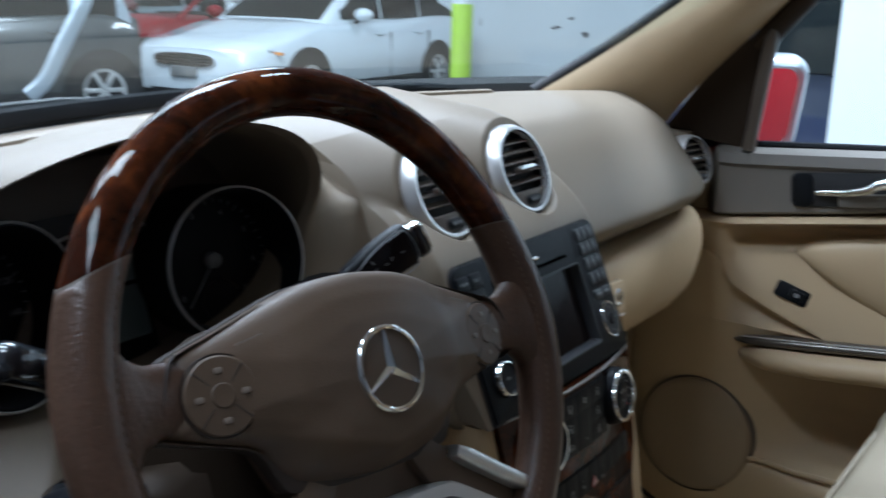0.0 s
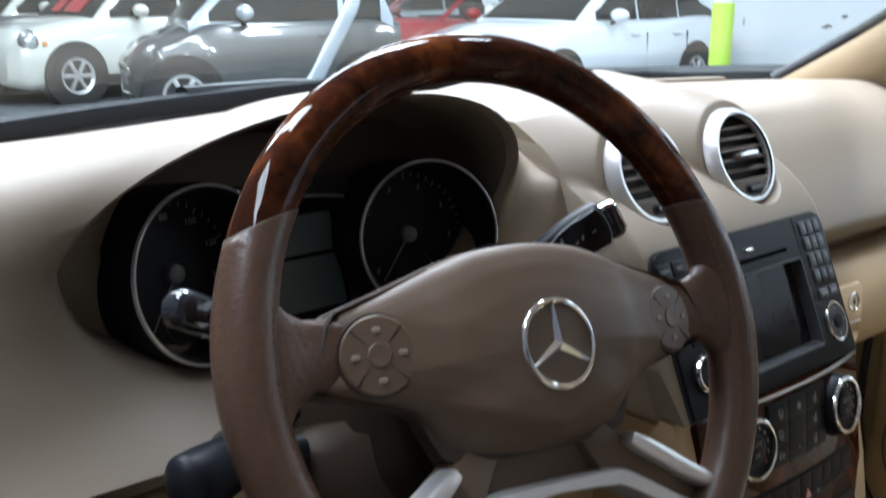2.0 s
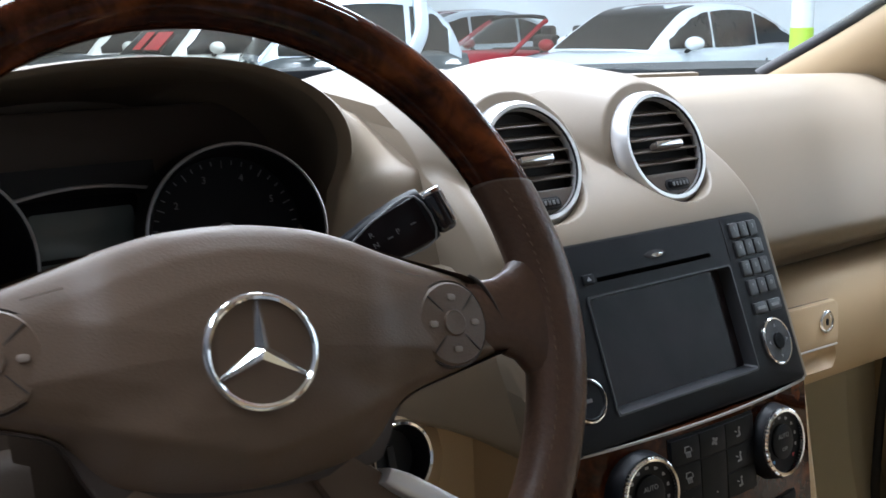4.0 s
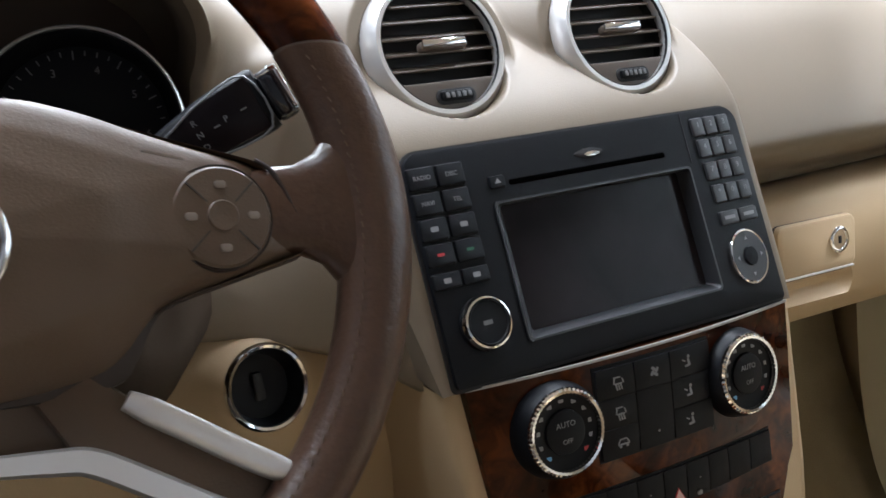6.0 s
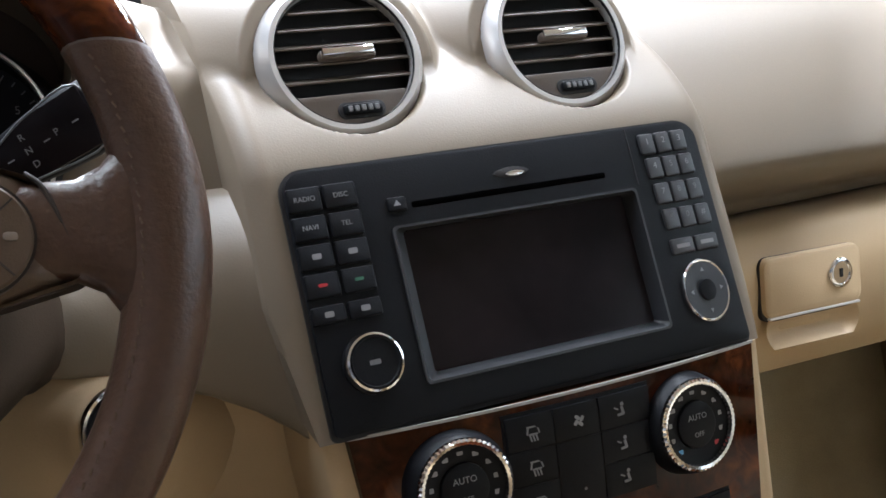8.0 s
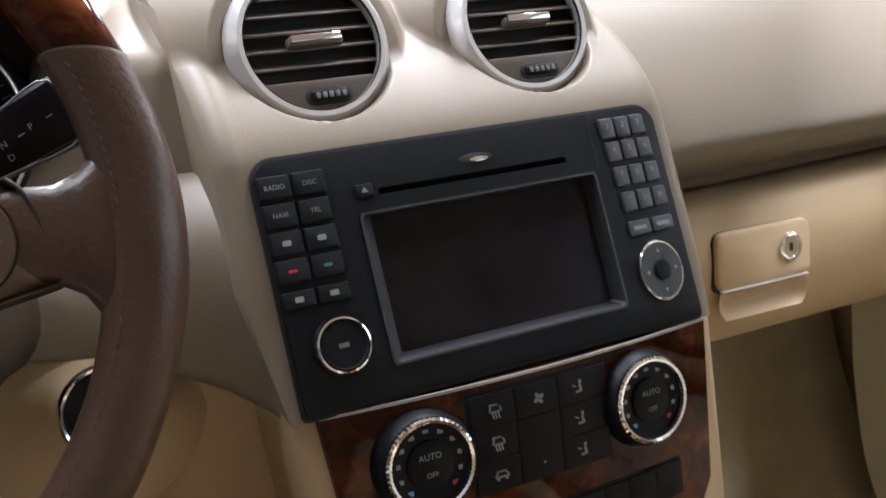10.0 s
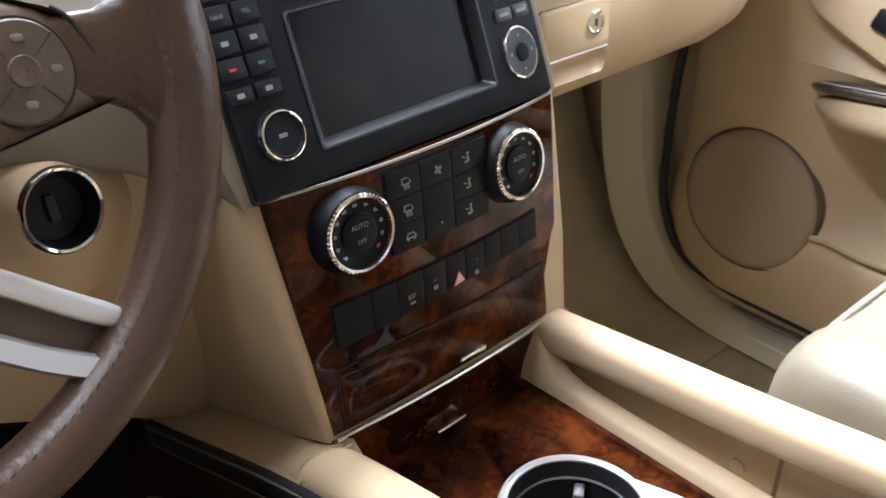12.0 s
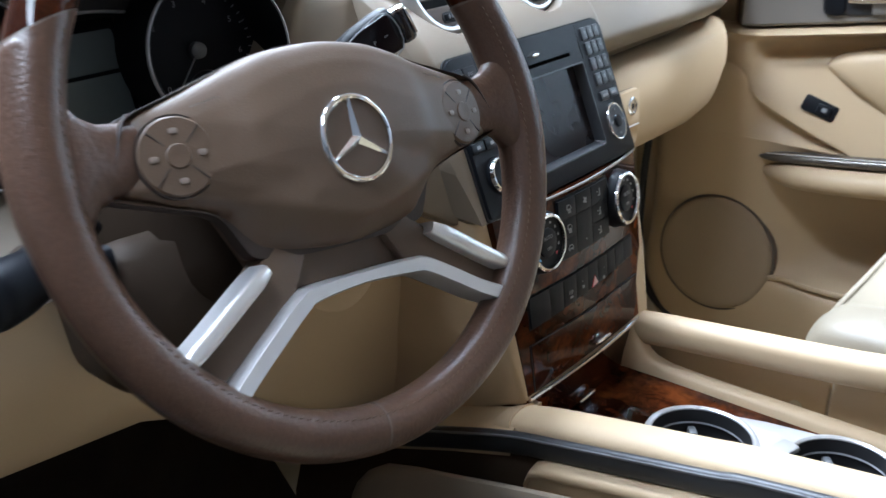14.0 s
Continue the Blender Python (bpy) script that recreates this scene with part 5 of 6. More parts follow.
# emblem: a ring with three arms
EM = T((0.0012, -0.0047, 0.0262)) @ Matrix.Diagonal((0.95, 0.95, 1, 1))
em = part("emblem", lathe([(0.0272, -0.002), (0.0272, 0.0012), (0.0262, 0.0026), (0.0248, 0.0030), (0.0236, 0.0022), (0.0234, -0.001)], 64, EM), CHROME, wheel, "chrome ring emblem with three arms")
part("emblem_base", lathe([(0.0285, -0.006), (0.0285, -0.0012), (0.0235, -0.0008), (0, -0.0004)], 48, EM), AIRBAG, em)
for k in range(3):
    a = math.pi / 2 + k * 2 * math.pi / 3
    b = bmesh.new()
    vs = [b.verts.new(p) for p in ((0.0, 0.0043, 0), (0.0242, 0.0010, 0.0004), (0.0242, -0.0010, 0.0004), (0.0, -0.0043, 0), (0.0, 0.0, 0.0042), (0.0242, 0.0, 0.0018))]
    for f in ((0, 1, 5, 4), (4, 5, 2, 3), (1, 2, 5), (0, 4, 3)):
        b.faces.new([vs[i] for i in f])
    b.transform(EM @ R(a, 4, "Z"))
    part("arm", b, CHROME, em, smooth=0)
for sx in (-1, 1):
    P = T((sx * 0.1032, 0.0022, 0.0083)) @ R(0.17 * sx, 4, "Y") @ Matrix.Diagonal((0.93, 0.93, 1, 1))
    padk = part("button_pad", lathe([(0.0222, -0.002), (0.0222, 0.0035), (0.0212, 0.0046), (0.0, 0.0058)], 48, P), AIRBAG, wheel, "round brown button pad")
    part("pad_gap", lathe([(0.0234, -0.002), (0.0234, 0.0030), (0.0222, 0.0026)], 48, P), GAPBROWN, padk)
    part("centre_key", lathe([(0.0070, 0.004), (0.0070, 0.0058), (0.0064, 0.0063), (0.0, 0.0060)], 24, P), AIRBAG, padk)
    for k in range(4):
        a = math.pi / 4 + k * math.pi / 2
        part("key_gap", box(0.0138, 0.0007, 0.0010, 0, (0.0142, 0, 0.0048), 1, P @ R(a, 4, "Z")), GAPBROWN, padk)
        a = k * math.pi / 2
        part("mark", plate(rrect(0.0052, 0.0034, 0.0014, (0, 0)), 0.0048, 0.0058, 0.0002, P @ T((0.0138 * math.cos(a), 0.0138 * math.sin(a), 0))), PADMARK, padk)
    # upper spoke runs into the rim
    rings = []
    for x, yc, h, z, d in ((0.110, 0.007, 0.017, -0.003, 0.0085), (0.128, 0.0065, 0.0185, -0.002, 0.0095), (0.138, 0.006, 0.0195, -0.002, 0.0105), (0.147, 0.006, 0.024, -0.001, 0.0115), (0.155, 0.005, 0.035, 0.0, 0.0125), (0.161, 0.004, 0.047, 0.0, 0.0125), (0.168, 0.003, 0.058, 0.0, 0.0115)):
        rings.append([(sx * x, yc + h * math.copysign(abs(math.sin(t)) ** 0.8, math.sin(t)), z + d * math.copysign(abs(math.cos(t)) ** 0.8, math.cos(t))) for t in [2 * math.pi * k / 20 for k in range(20)]])
    part("upper_spoke", loft(rings), LEATHER, wheel, smooth=60)
    # lower spoke with two silver fins
    sp = plate([(sx * 0.050, -0.052), (sx * 0.064, -0.063), (sx * 0.127, -0.1025), (sx * 0.118, -0.122), (sx * 0.104, -0.120), (sx * 0.046, -0.088), (sx * 0.030, -0.062)][::sx], -0.020, -0.003, 0.003)
    spoke = part("lower_spoke", sp, AIRBAG, wheel, "brown lower spoke")

    def fin(line, w, z0, z1, nm, parent):
        """A raised silver blade along a line."""
        P3 = smooth_line([(x, y, 0) for x, y in line], 6)
        rings = []
        for i, p in enumerate(P3):
            t = (P3[min(i + 1, len(P3) - 1)] - P3[max(i - 1, 0)]).normalized()
            n = Vector((-t.y, t.x, 0))
            e = 0.74 + 0.26 * min(1, 6 * min(i, len(P3) - 1 - i) / len(P3))
            h = z1 * e
            arc = [math.pi * q / 10 for q in range(11)]
            rings.append([p + n * w * e * 1.05 + Vector((0, 0, -0.01))] + [p + n * w * e * math.copysign(abs(math.cos(q)) ** 0.6, math.cos(q)) + Vector((0, 0, h - 0.006 + 0.006 * math.sin(q) ** 0.6)) for q in arc] + [p - n * w * e * 1.05 + Vector((0, 0, -0.01))])
        return part(nm, loft(rings), SILVER, parent, "satin silver spoke fin", smooth=50)

    fin([(sx * 0.0625, -0.0645), (sx * 0.082, -0.0765), (sx * 0.104, -0.0905), (sx * 0.1245, -0.1025)], 0.0052, 0.004, 0.0078, "spoke_fin", spoke)
line = [(-0.1025, -0.1275), (-0.088, -0.1165), (-0.066, -0.1010), (-0.047, -0.0885), (-0.036, -0.0845), (0, -0.0828), (0.036, -0.0842), (0.049, -0.0862), (0.068, -0.0965), (0.092, -0.1105), (0.1185, -0.1225)]
P3 = smooth_line([(x, y, 0) for x, y in line], 5)
rings = []
for i, p in enumerate(P3):
    t = (P3[min(i + 1, len(P3) - 1)] - P3[max(i - 1, 0)]).normalized()
    n = Vector((-t.y, t.x, 0))
    w = 0.0035 + 0.0018 * min(1, abs(p.x) / 0.05)
    rings.append([p + n * w + Vector((0, 0, -0.012)), p + n * w + Vector((0, 0, 0.0055)), p + n * w * 0.75 + Vector((0, 0, 0.0085)), p - n * w * 0.8 + Vector((0, 0, 0.0085)), p - n * w * 1.1 + Vector((0, 0, 0.004)), p - n * w * 1.1 + Vector((0, 0, -0.012))])
part("lower_trim", loft(rings), SILVER, wheel, "satin silver lower trim", smooth=50)
part("hub", plate([(-0.07, -0.03), (-0.056, -0.06), (-0.044, -0.086), (0.044, -0.086), (0.056, -0.06), (0.07, -0.03)], -0.03, -0.010, 0.003), AIRBAG, wheel, "brown hub below the cover")
part("hub_back", lathe([(0.05, -0.07), (0.06, -0.012), (0.0, -0.008)], 32), BLACK_MATT, wheel)

# ---- steering column ----
COL = basis(WC, wu, WN.cross(wu))
column_ob = thing("steering_column", "taupe steering column shroud behind the wheel", "steering column", COL)
shroud = []
for z, w, v0, v1 in ((-0.035, 0.066, -0.070, 0.035), (-0.05, 0.084, -0.080, 0.046), (-0.10, 0.092, -0.078, 0.035), (-0.135, 0.110, -0.050, 0.03), (-0.19, 0.114, -0.045, 0.02)):
    off = 0.020 * min(1.0, max(0.0, (-0.05 - z) / 0.085)) - 0.010
    shroud.append([(x, y, z) for x, y in rrect(2 * w, v1 - v0, 0.03, (off, (v0 + v1) / 2))])
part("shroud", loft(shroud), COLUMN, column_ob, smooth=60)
bol = []
for z, x0, x1, v0, v1 in ((-0.045, -0.118, -0.050, -0.096, -0.030), (-0.060, -0.138, -0.045, -0.111, -0.020), (-0.10, -0.130, -0.040, -0.111, -0.020), (-0.17, -0.112, -0.035, -0.106, -0.020)):
    bol.append([(x, y, z) for x, y in rrect(x1 - x0, v1 - v0, 0.026, ((x0 + x1) / 2, (v0 + v1) / 2))])
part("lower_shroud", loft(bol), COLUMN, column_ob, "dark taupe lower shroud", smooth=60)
part("adjuster", sweep(smooth_line([(-0.125, -0.030, -0.055), (-0.142, -0.028, -0.050), (-0.152, -0.026, -0.048)], 4), lambda s: 0.010 - 0.003 * s, lambda s: 0.007 - 0.002 * s, 12, power=2.6), BLACK, column_ob, "black column adjuster lever", smooth=50)

# ---- stalks ----
sel = thing("gear_selector", "black gear selector paddle with a chrome-edged tip", "gear selector", basis((-0.243, 0.040, 1.140), (0.80, -0.30, 0.42), (-0.30, 0.25, 0.92)) @ Matrix.Diagonal((0.95, 0.95, 0.95, 1)))
paddle = []
for x, lo, hi, th in ((-0.085, -0.006, 0.006, 0.005), (-0.060, -0.008, 0.007, 0.006), (-0.040, -0.011, 0.0085, 0.0075), (-0.018, -0.0150, 0.0125, 0.0095), (0.0, -0.0175, 0.0155, 0.0105), (0.020, -0.0190, 0.0170, 0.0108), (0.032, -0.0190, 0.0168, 0.0106), (0.035, -0.0180, 0.0158, 0.0096)):
    c, h = (lo + hi) / 2, (hi - lo) / 2
    paddle.append([(x, c + h * math.copysign(abs(math.cos(a)) ** 0.7, math.cos(a)), th * math.copysign(abs(math.sin(a)) ** 0.7, math.sin(a))) for a in [2 * math.pi * k / 24 for k in range(24)]])
part("paddle", loft(paddle), BLACK, sel, "satin black paddle", smooth=50)
face_pts = [(-0.024, -0.0125), (-0.006, -0.0155), (0.031, -0.0165), (0.031, 0.0135), (0.004, 0.0128), (-0.012, 0.0085), (-0.024, 0.0035)]
face = part("face", plate(face_pts, 0.006, 0.0112, 0.0010), SCREEN, sel, "glossy black face")
part("face_edge", sweep(smooth_line([(x, y, 0.0110) for x, y in face_pts], 4, closed=True), 0.0006, 0.0005, 6, closed=True), GREY, face, "thin grey outline")
tip = part("tip", box(0.0135, 0.0285, 0.0195, 0.0042, (0.0415, -0.0030, -0.0005), 3), GLOSS, sel, "glossy black release tip")
part("tip_cap", join(box(0.0130, 0.0036, 0.0130, 0.0014, (0.0418, 0.0100, 0.002), 2), box(0.0026, 0.022, 0.0042, 0.0010, (0.0472, -0.002, 0.0080), 2)), CHROME, tip, "chrome cap")
for txt, at in (("R", (-0.004, 0.0050)), ("N", (-0.004, -0.0020)), ("D", (-0.004, -0.0090)), ("P", (0.012, -0.001))):
    writing(txt, 0.0048, face, (*at, 0.01135))
for at in ((-0.014, -0.0020), (0.006, -0.002), (0.0225, -0.001)):
    part("mark", box(0.0035, 0.0007, 0.0003, 0, (*at, 0.01135)), INK, face)
ind = thing("indicator_stalk", "black turn signal and wiper stalk", "stalk", basis((-0.536, -0.004, 1.078), (-0.94, -0.24, 0.02), (0, 0.3, 0.95)))
stalk_line = smooth_line([(-0.075, 0.0, 0.045), (-0.045, 0, 0.024), (-0.020, 0, 0.011), (0.0, 0, 0.003), (0.020, 0, -0.003), (0.036, 0, -0.006), (0.046, 0, -0.007)], 4)
part("stalk", sweep(stalk_line, lambda s: 0.0075 + 0.0090 * math.sin(min(1.0, s * 1.35) * math.pi / 2) ** 2 - 0.012 * max(0.0, (s - 0.86) / 0.14) ** 2, lambda s: 0.0070 + 0.0070 * math.sin(min(1.0, s * 1.35) * math.pi / 2) ** 2 - 0.009 * max(0.0, (s - 0.80) / 0.20) ** 2, 22, power=2.3), BLACK, ind, "satin black stalk", smooth=60)
part("collar", sweep([Vector((-0.004, 0, 0.0045)), Vector((-0.0010, 0, 0.0033))], 0.0168, 0.0143, 22, power=2.3), CHROME, ind, "chrome collar")
part("wiper_ring", sweep([Vector((-0.022, 0, 0.0118)), Vector((-0.008, 0, 0.0062))], 0.0158, 0.0136, 22, power=2.3), GLOSS, ind, "ribbed twist ring")

cru = thing("cruise_stalk", "small black cruise control stalk", "stalk", basis((-0.543, 0.022, 1.154), (-0.84, -0.24, 0.48), (0.4, 0.3, 0.85)))
part("stalk", sweep([(-0.090, -0.040, -0.005), (-0.03, -0.004, 0), (-0.012, 0, 0), (0.012, 0, 0), (0.017, 0, 0)], lambda s: (0.005, 0.007, 0.0105, 0.0105, 0.006)[min(4, round(s * 4))], lambda s: (0.005, 0.007, 0.010, 0.010, 0.006)[min(4, round(s * 4))], 14, power=2.6), GLOSS, cru, smooth=50)

# ---- ignition switch ----
ign = thing("ignition_switch", "round black ignition switch with a chrome ring", "ignition switch", basis((-0.2232, 0.0530, 0.9885), (1, 0.12, 0), (0, 0.25, 0.95)))
part("collar", lathe([(0.066, -0.034), (0.052, -0.024), (0.038, -0.012), (0.0305, -0.004), (0.0270, 0.000), (0.0242, 0.001)], 40), BEIGE, ign, "beige collar")
part("ring", lathe([(0.0256, -0.004), (0.0254, 0.0035), (0.0240, 0.0052), (0.0224, 0.0044), (0.0216, 0.0)], 48), CHROME, ign, "chrome ring")
part("socket", lathe([(0.0220, 0.003), (0.0195, -0.004), (0.0185, -0.010), (0.0, -0.012)], 40), BLACK, ign)
part("key_slot", box(0.006, 0.016, 0.004, 0.001, (0, 0, -0.010)), BLACK_MATT, ign)

# ---- instruments ----
CL = basis((-0.365, 0.163, 1.127), (1, 0.02, 0), (0, 0.30, 0.954))
cluster = thing("instrument_cluster", "dark instrument cluster with two silver-ringed gauges", "instrument cluster", CL)
part("backing", plate(rrect(0.36, 0.19, 0.07, (0.0, 0.006)), -0.06, -0.036, 0.004), TAUPE_DARK, cluster, "dark brown backing")


def gauge(u, v, n, tilt, numbers, needle_deg, size):
    M = CL.inverted() @ basis((u, v, n), (math.cos(tilt), math.sin(tilt), 0), (0, 0.168, 0.986)) @ Matrix.Diagonal((size, size, 1, 1))
    g = part("gauge_dial", lathe([(0.0575, -0.044), (0.0575, -0.041), (0.0, -0.041)], 56, M), BLACK, cluster, "black gauge dial")
    part("gauge_ring", lathe([(0.0670, -0.060), (0.0665, -0.004), (0.0645, 0.0015), (0.0622, 0.0020), (0.0605, -0.001), (0.0570, -0.041)], 64, M), BLACK, g, "black tapered surround")
    part("ring_trim", lathe([(0.0656, 0.000), (0.0652, 0.0026), (0.0640, 0.0034), (0.0632, 0.0022)], 64, M), SILVER, g, "thin silver ring")
    for k in range(33):
        a = radians(225 - 270 * k / 32)
        ln = 0.006 if k % 4 == 0 else 0.0035
        part("tick", box(ln, 0.0008, 0.0004, 0, (0.0545 - ln / 2, 0, -0.0405), 1, M @ R(a, 4, "Z")), INK, g, smooth=0)
    for k, tx in enumerate(numbers):
        a = radians(225 - 270 * k / (len(numbers) - 1))
        writing(tx, 0.0075, g, (0.0425 * math.cos(a), 0.0425 * math.sin(a), -0.0406), m=M)
    a = radians(needle_deg)
    part("needle", box(0.046, 0.0013, 0.0012, 0.0004, (0.024, 0, -0.037), 1, M @ R(a, 4, "Z")), INK, g, "pale needle")
    part("needle_hub", lathe([(0.0075, -0.041), (0.0070, -0.035), (0.005, -0.0335), (0.0, -0.033)], 28, M), GREY, g, "grey needle hub")
    part("small_dial", lathe([(0.0190, -0.0408), (0.0185, -0.0398), (0.0178, -0.0406)], 36, M @ T((0.006, -0.036, 0))), CHROME, g, "small chrome arc")
    return g


gauge(-0.4678, 0.1483, 1.1327, 0.21, ("0", "20", "40", "60", "80", "100", "120", "140", "160"), 235, 0.93)
gauge(-0.2895, 0.1345, 1.1340, -0.21, ("0", "1", "2", "3", "4", "5", "6", "7"), 235, 0.90)
disp = part("display_frame", plate(rrect(0.078, 0.098, 0.006, (-0.003, -0.006)), -0.037, -0.032, 0.002), BLACK, cluster, "black display frame")
part("upper_display", plate(rrect(0.068, 0.030, 0.003, (-0.003, 0.018)), -0.034, -0.0312, 0.0004), LCD, disp, "grey display")
part("lower_display", plate(rrect(0.068, 0.040, 0.003, (-0.003, -0.020)), -0.034, -0.0312, 0.0004), LCD, disp, "grey display")
arcp = [(-0.052 + 0.098 * k / 12, 0.040 + 0.006 * math.sin(math.pi * k / 12), -0.020) for k in range(13)]
part("display_trim", sweep(arcp, 0.0012, 0.0012, 8), SILVER, disp, "thin silver arc")
part("display_hood", loft([[(x, 0.041 + 0.006 * math.sin(math.pi * k / 12), -0.020), (x, 0.060, -0.020), (x, 0.060, -0.036), (x, 0.040, -0.036)] for k, (x, y_, z_) in enumerate(arcp)]), BLACK_MATT, disp)

# ---- light switch panel ----
lsp = thing("light_switch_panel", "black light switch panel in the knee panel", "switch panel", basis((-0.622, 0.078, 0.994), (1, -0.10, 0.0), (0, 0.12, 0.99)))
part("plate", plate([(-0.09, -0.035), (0.055, -0.030), (0.063, -0.022), (0.050, 0.036), (0.044, 0.042), (-0.09, 0.048)], -0.01, 0.010, 0.004), BLACK, lsp, smooth=50)
part("rotary_switch", lathe([(0.024, 0.006), (0.0235, 0.016), (0.021, 0.019), (0.0, 0.019)], 40, T((-0.015, 0.0, 0))), BLACK, lsp)
part("switch_ring", lathe([(0.0265, 0.008), (0.026, 0.0125), (0.0245, 0.0125)], 40, T((-0.015, 0.0, 0))), CHROME, lsp, "thin chrome ring")
for k in range(5):
    a = radians(30 + 30 * k)
    part("mark", plate(rrect(0.004, 0.003, 0.0008), 0.0098, 0.0104, 0, T((-0.015 + 0.034 * math.cos(a), 0.034 * math.sin(a), 0))), GREY, lsp)

# ---- centre console ----
console = thing("centre_console", "beige centre console with a walnut deck", "console")


DECK = 0.756
CUPS = ((-0.003, -0.162), (0.028, -0.283))
bm = bmesh.new()
nx, ny = 50, 158
grid = [[bm.verts.new((-0.095 + 0.191 * i / nx, 0.03 - 0.004 * j, DECK - 0.2 * max(0.0, 0.065 - 0.004 * j) + 0.002 * abs(2 * i / nx - 1) ** 3)) for j in range(ny)] for i in range(nx + 1)]
for i in range(nx):
    for j in range(ny - 1):
        c = (grid[i][j].co + grid[i + 1][j + 1].co) / 2
        if all(math.hypot(c.x - cx, c.y - cy) > 0.0505 for cx, cy in CUPS):
            bm.faces.new((grid[i][j], grid[i + 1][j], grid[i + 1][j + 1], grid[i][j + 1]))
part("deck", bm, WOOD, console, "glossy burl walnut deck", smooth=50)
body = [[(-0.140, y, 0.40), (-0.140, y, 0.60), (-0.120, y, 0.66), (-0.104, y, 0.69), (0.104, y, 0.69), (0.122, y, 0.66), (0.132, y, 0.6), (0.132, y, 0.40)] for y in (0.24, -0.12, -0.6)]
part("body", loft(body), BEIGE, console, "beige console sides", smooth=40)
# dark sheet laid over the beige body in place of footwell shade
part("footwell_side_shade", loft([[(-0.144, y, 0.40), (-0.144, y, 0.602), (-0.124, y, 0.664), (-0.120, y, 0.66), (-0.139, y, 0.60), (-0.139, y, 0.40)] for y in (0.24, 0.1, -0.12)]), COLUMN, console, "sheet with the driver's footwell shade put in as dark brown", smooth=40)
part("side_panel", box(0.012, 0.30, 0.19, 0.004, (0.136, -0.085, 0.700), 2), BEIGE, console, "dull beige side panel behind the rail")
part("rear_side_panel", box(0.020, 0.40, 0.20, 0.006, (0.136, -0.437, 0.706), 2), BEIGE_DARK, console, "beige rear side panel")
screw = lathe([(0.0062, 0.0), (0.0060, 0.0018), (0.0045, 0.0026), (0.0, 0.0028)], 16, basis((0.130, -0.205, 0.752), (0, -1, 0), (0, 0, 1)))
part("screw_cap", screw, KICK, console)
RAILS = ((1, 0.017, 0.0165, [(0.112, -0.018, 0.790), (0.110, -0.040, 0.796), (0.108, -0.075, 0.802), (0.108, -0.152, 0.811), (0.108, -0.245, 0.822), (0.108, -0.33, 0.834), (0.108, -0.6, 0.868)]),
         (-1, 0.023, 0.0165, [(-0.119, -0.028, 0.781), (-0.120, -0.045, 0.790), (-0.120, -0.09, 0.801), (-0.120, -0.20, 0.822), (-0.120, -0.29, 0.838), (-0.120, -0.6, 0.880)]))
for sx, rx, ry, line in RAILS:
    part("grab_rail", sweep(smooth_line(line, 6), lambda s: rx * (0.9 + 0.1 * min(1, s * 12)), lambda s: ry * (0.9 + 0.1 * min(1, s * 12)), 24, power=2.5), BEIGE, console, "beige grab rail", smooth=60)
    base = []
    for y, zt in ((-0.016, 0.806), (-0.034, 0.805), (-0.042, 0.797), (-0.048, 0.787), (-0.055, 0.778), (-0.064, 0.772), (-0.080, 0.768), (-0.12, 0.767), (-0.3, 0.768), (-0.6, 0.772)):
        zb = DECK - 0.012
        xi, xo = sx * 0.083, sx * 0.108
        k = min(1.0, (zt - 0.767) / 0.035)
        base.append([(xi, y, zb), (xi + sx * 0.0015, y, zb + (zt - zb) * 0.5), (xi + sx * (0.003 + 0.006 * k), y, zt - 0.003), (xi + sx * (0.006 + 0.008 * k), y, zt), (xo - sx * 0.004, y, zt), (xo, y, zt - 0.004), (xo, y, zb - 0.05)])
    part("rail_foot", loft(base), BEIGE, console, "beige rail foot", smooth=50)
    part("rail_socket", sweep(smooth_line([Vector(p) + Vector((0, 0, 0.0005)) for p in line[:2]], 4), rx + 0.0015, ry + 0.001, 20, power=2.8), BEIGE, console, "beige socket at the rail's front")
STRIP = [(0.16, 0.712), (0.11, 0.730), (0.022, 0.764), (-0.045, 0.787), (-0.098, 0.799), (-0.225, 0.826), (-0.29, 0.840), (-0.6, 0.886)]
part("side_strip", sweep(smooth_line([(-0.1465, y, z) for y, z in STRIP], 5), 0.005, 0.0105, 14, power=3.5), BEZEL, console, "dark grey trim strip", smooth=50)
part("strip_edge", sweep(smooth_line([(-0.1510, y, z + 0.0080) for y, z in STRIP], 5), 0.0010, 0.0014, 8), GREY, console, "thin silver edge")
ledge = []
for q in smooth_line([Vector((y, z + 0.009, 0)) for y, z in STRIP[:4]], 4):
    y, z = q.x, q.y
    ledge.append([(-0.148, y, z - 0.006), (-0.147, y, z - 0.001), (-0.143, y, z + 0.003), (-0.118, y, z + 0.008), (-0.098, y, z + 0.009), (-0.098, y, z - 0.05), (-0.148, y, z - 0.05)])
part("front_ledge", loft(ledge), BEIGE, console, "beige ledge under the stack", smooth=50)
# cheek coloured dark for the shade below the trim strip
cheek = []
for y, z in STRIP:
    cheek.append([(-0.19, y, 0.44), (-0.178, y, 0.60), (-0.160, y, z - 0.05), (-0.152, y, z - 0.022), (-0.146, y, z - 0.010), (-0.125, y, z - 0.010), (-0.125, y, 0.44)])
part("side_cheek", loft(cheek), COLUMN, console, "side cheek, shade below the strip put in as dark brown", smooth=50)

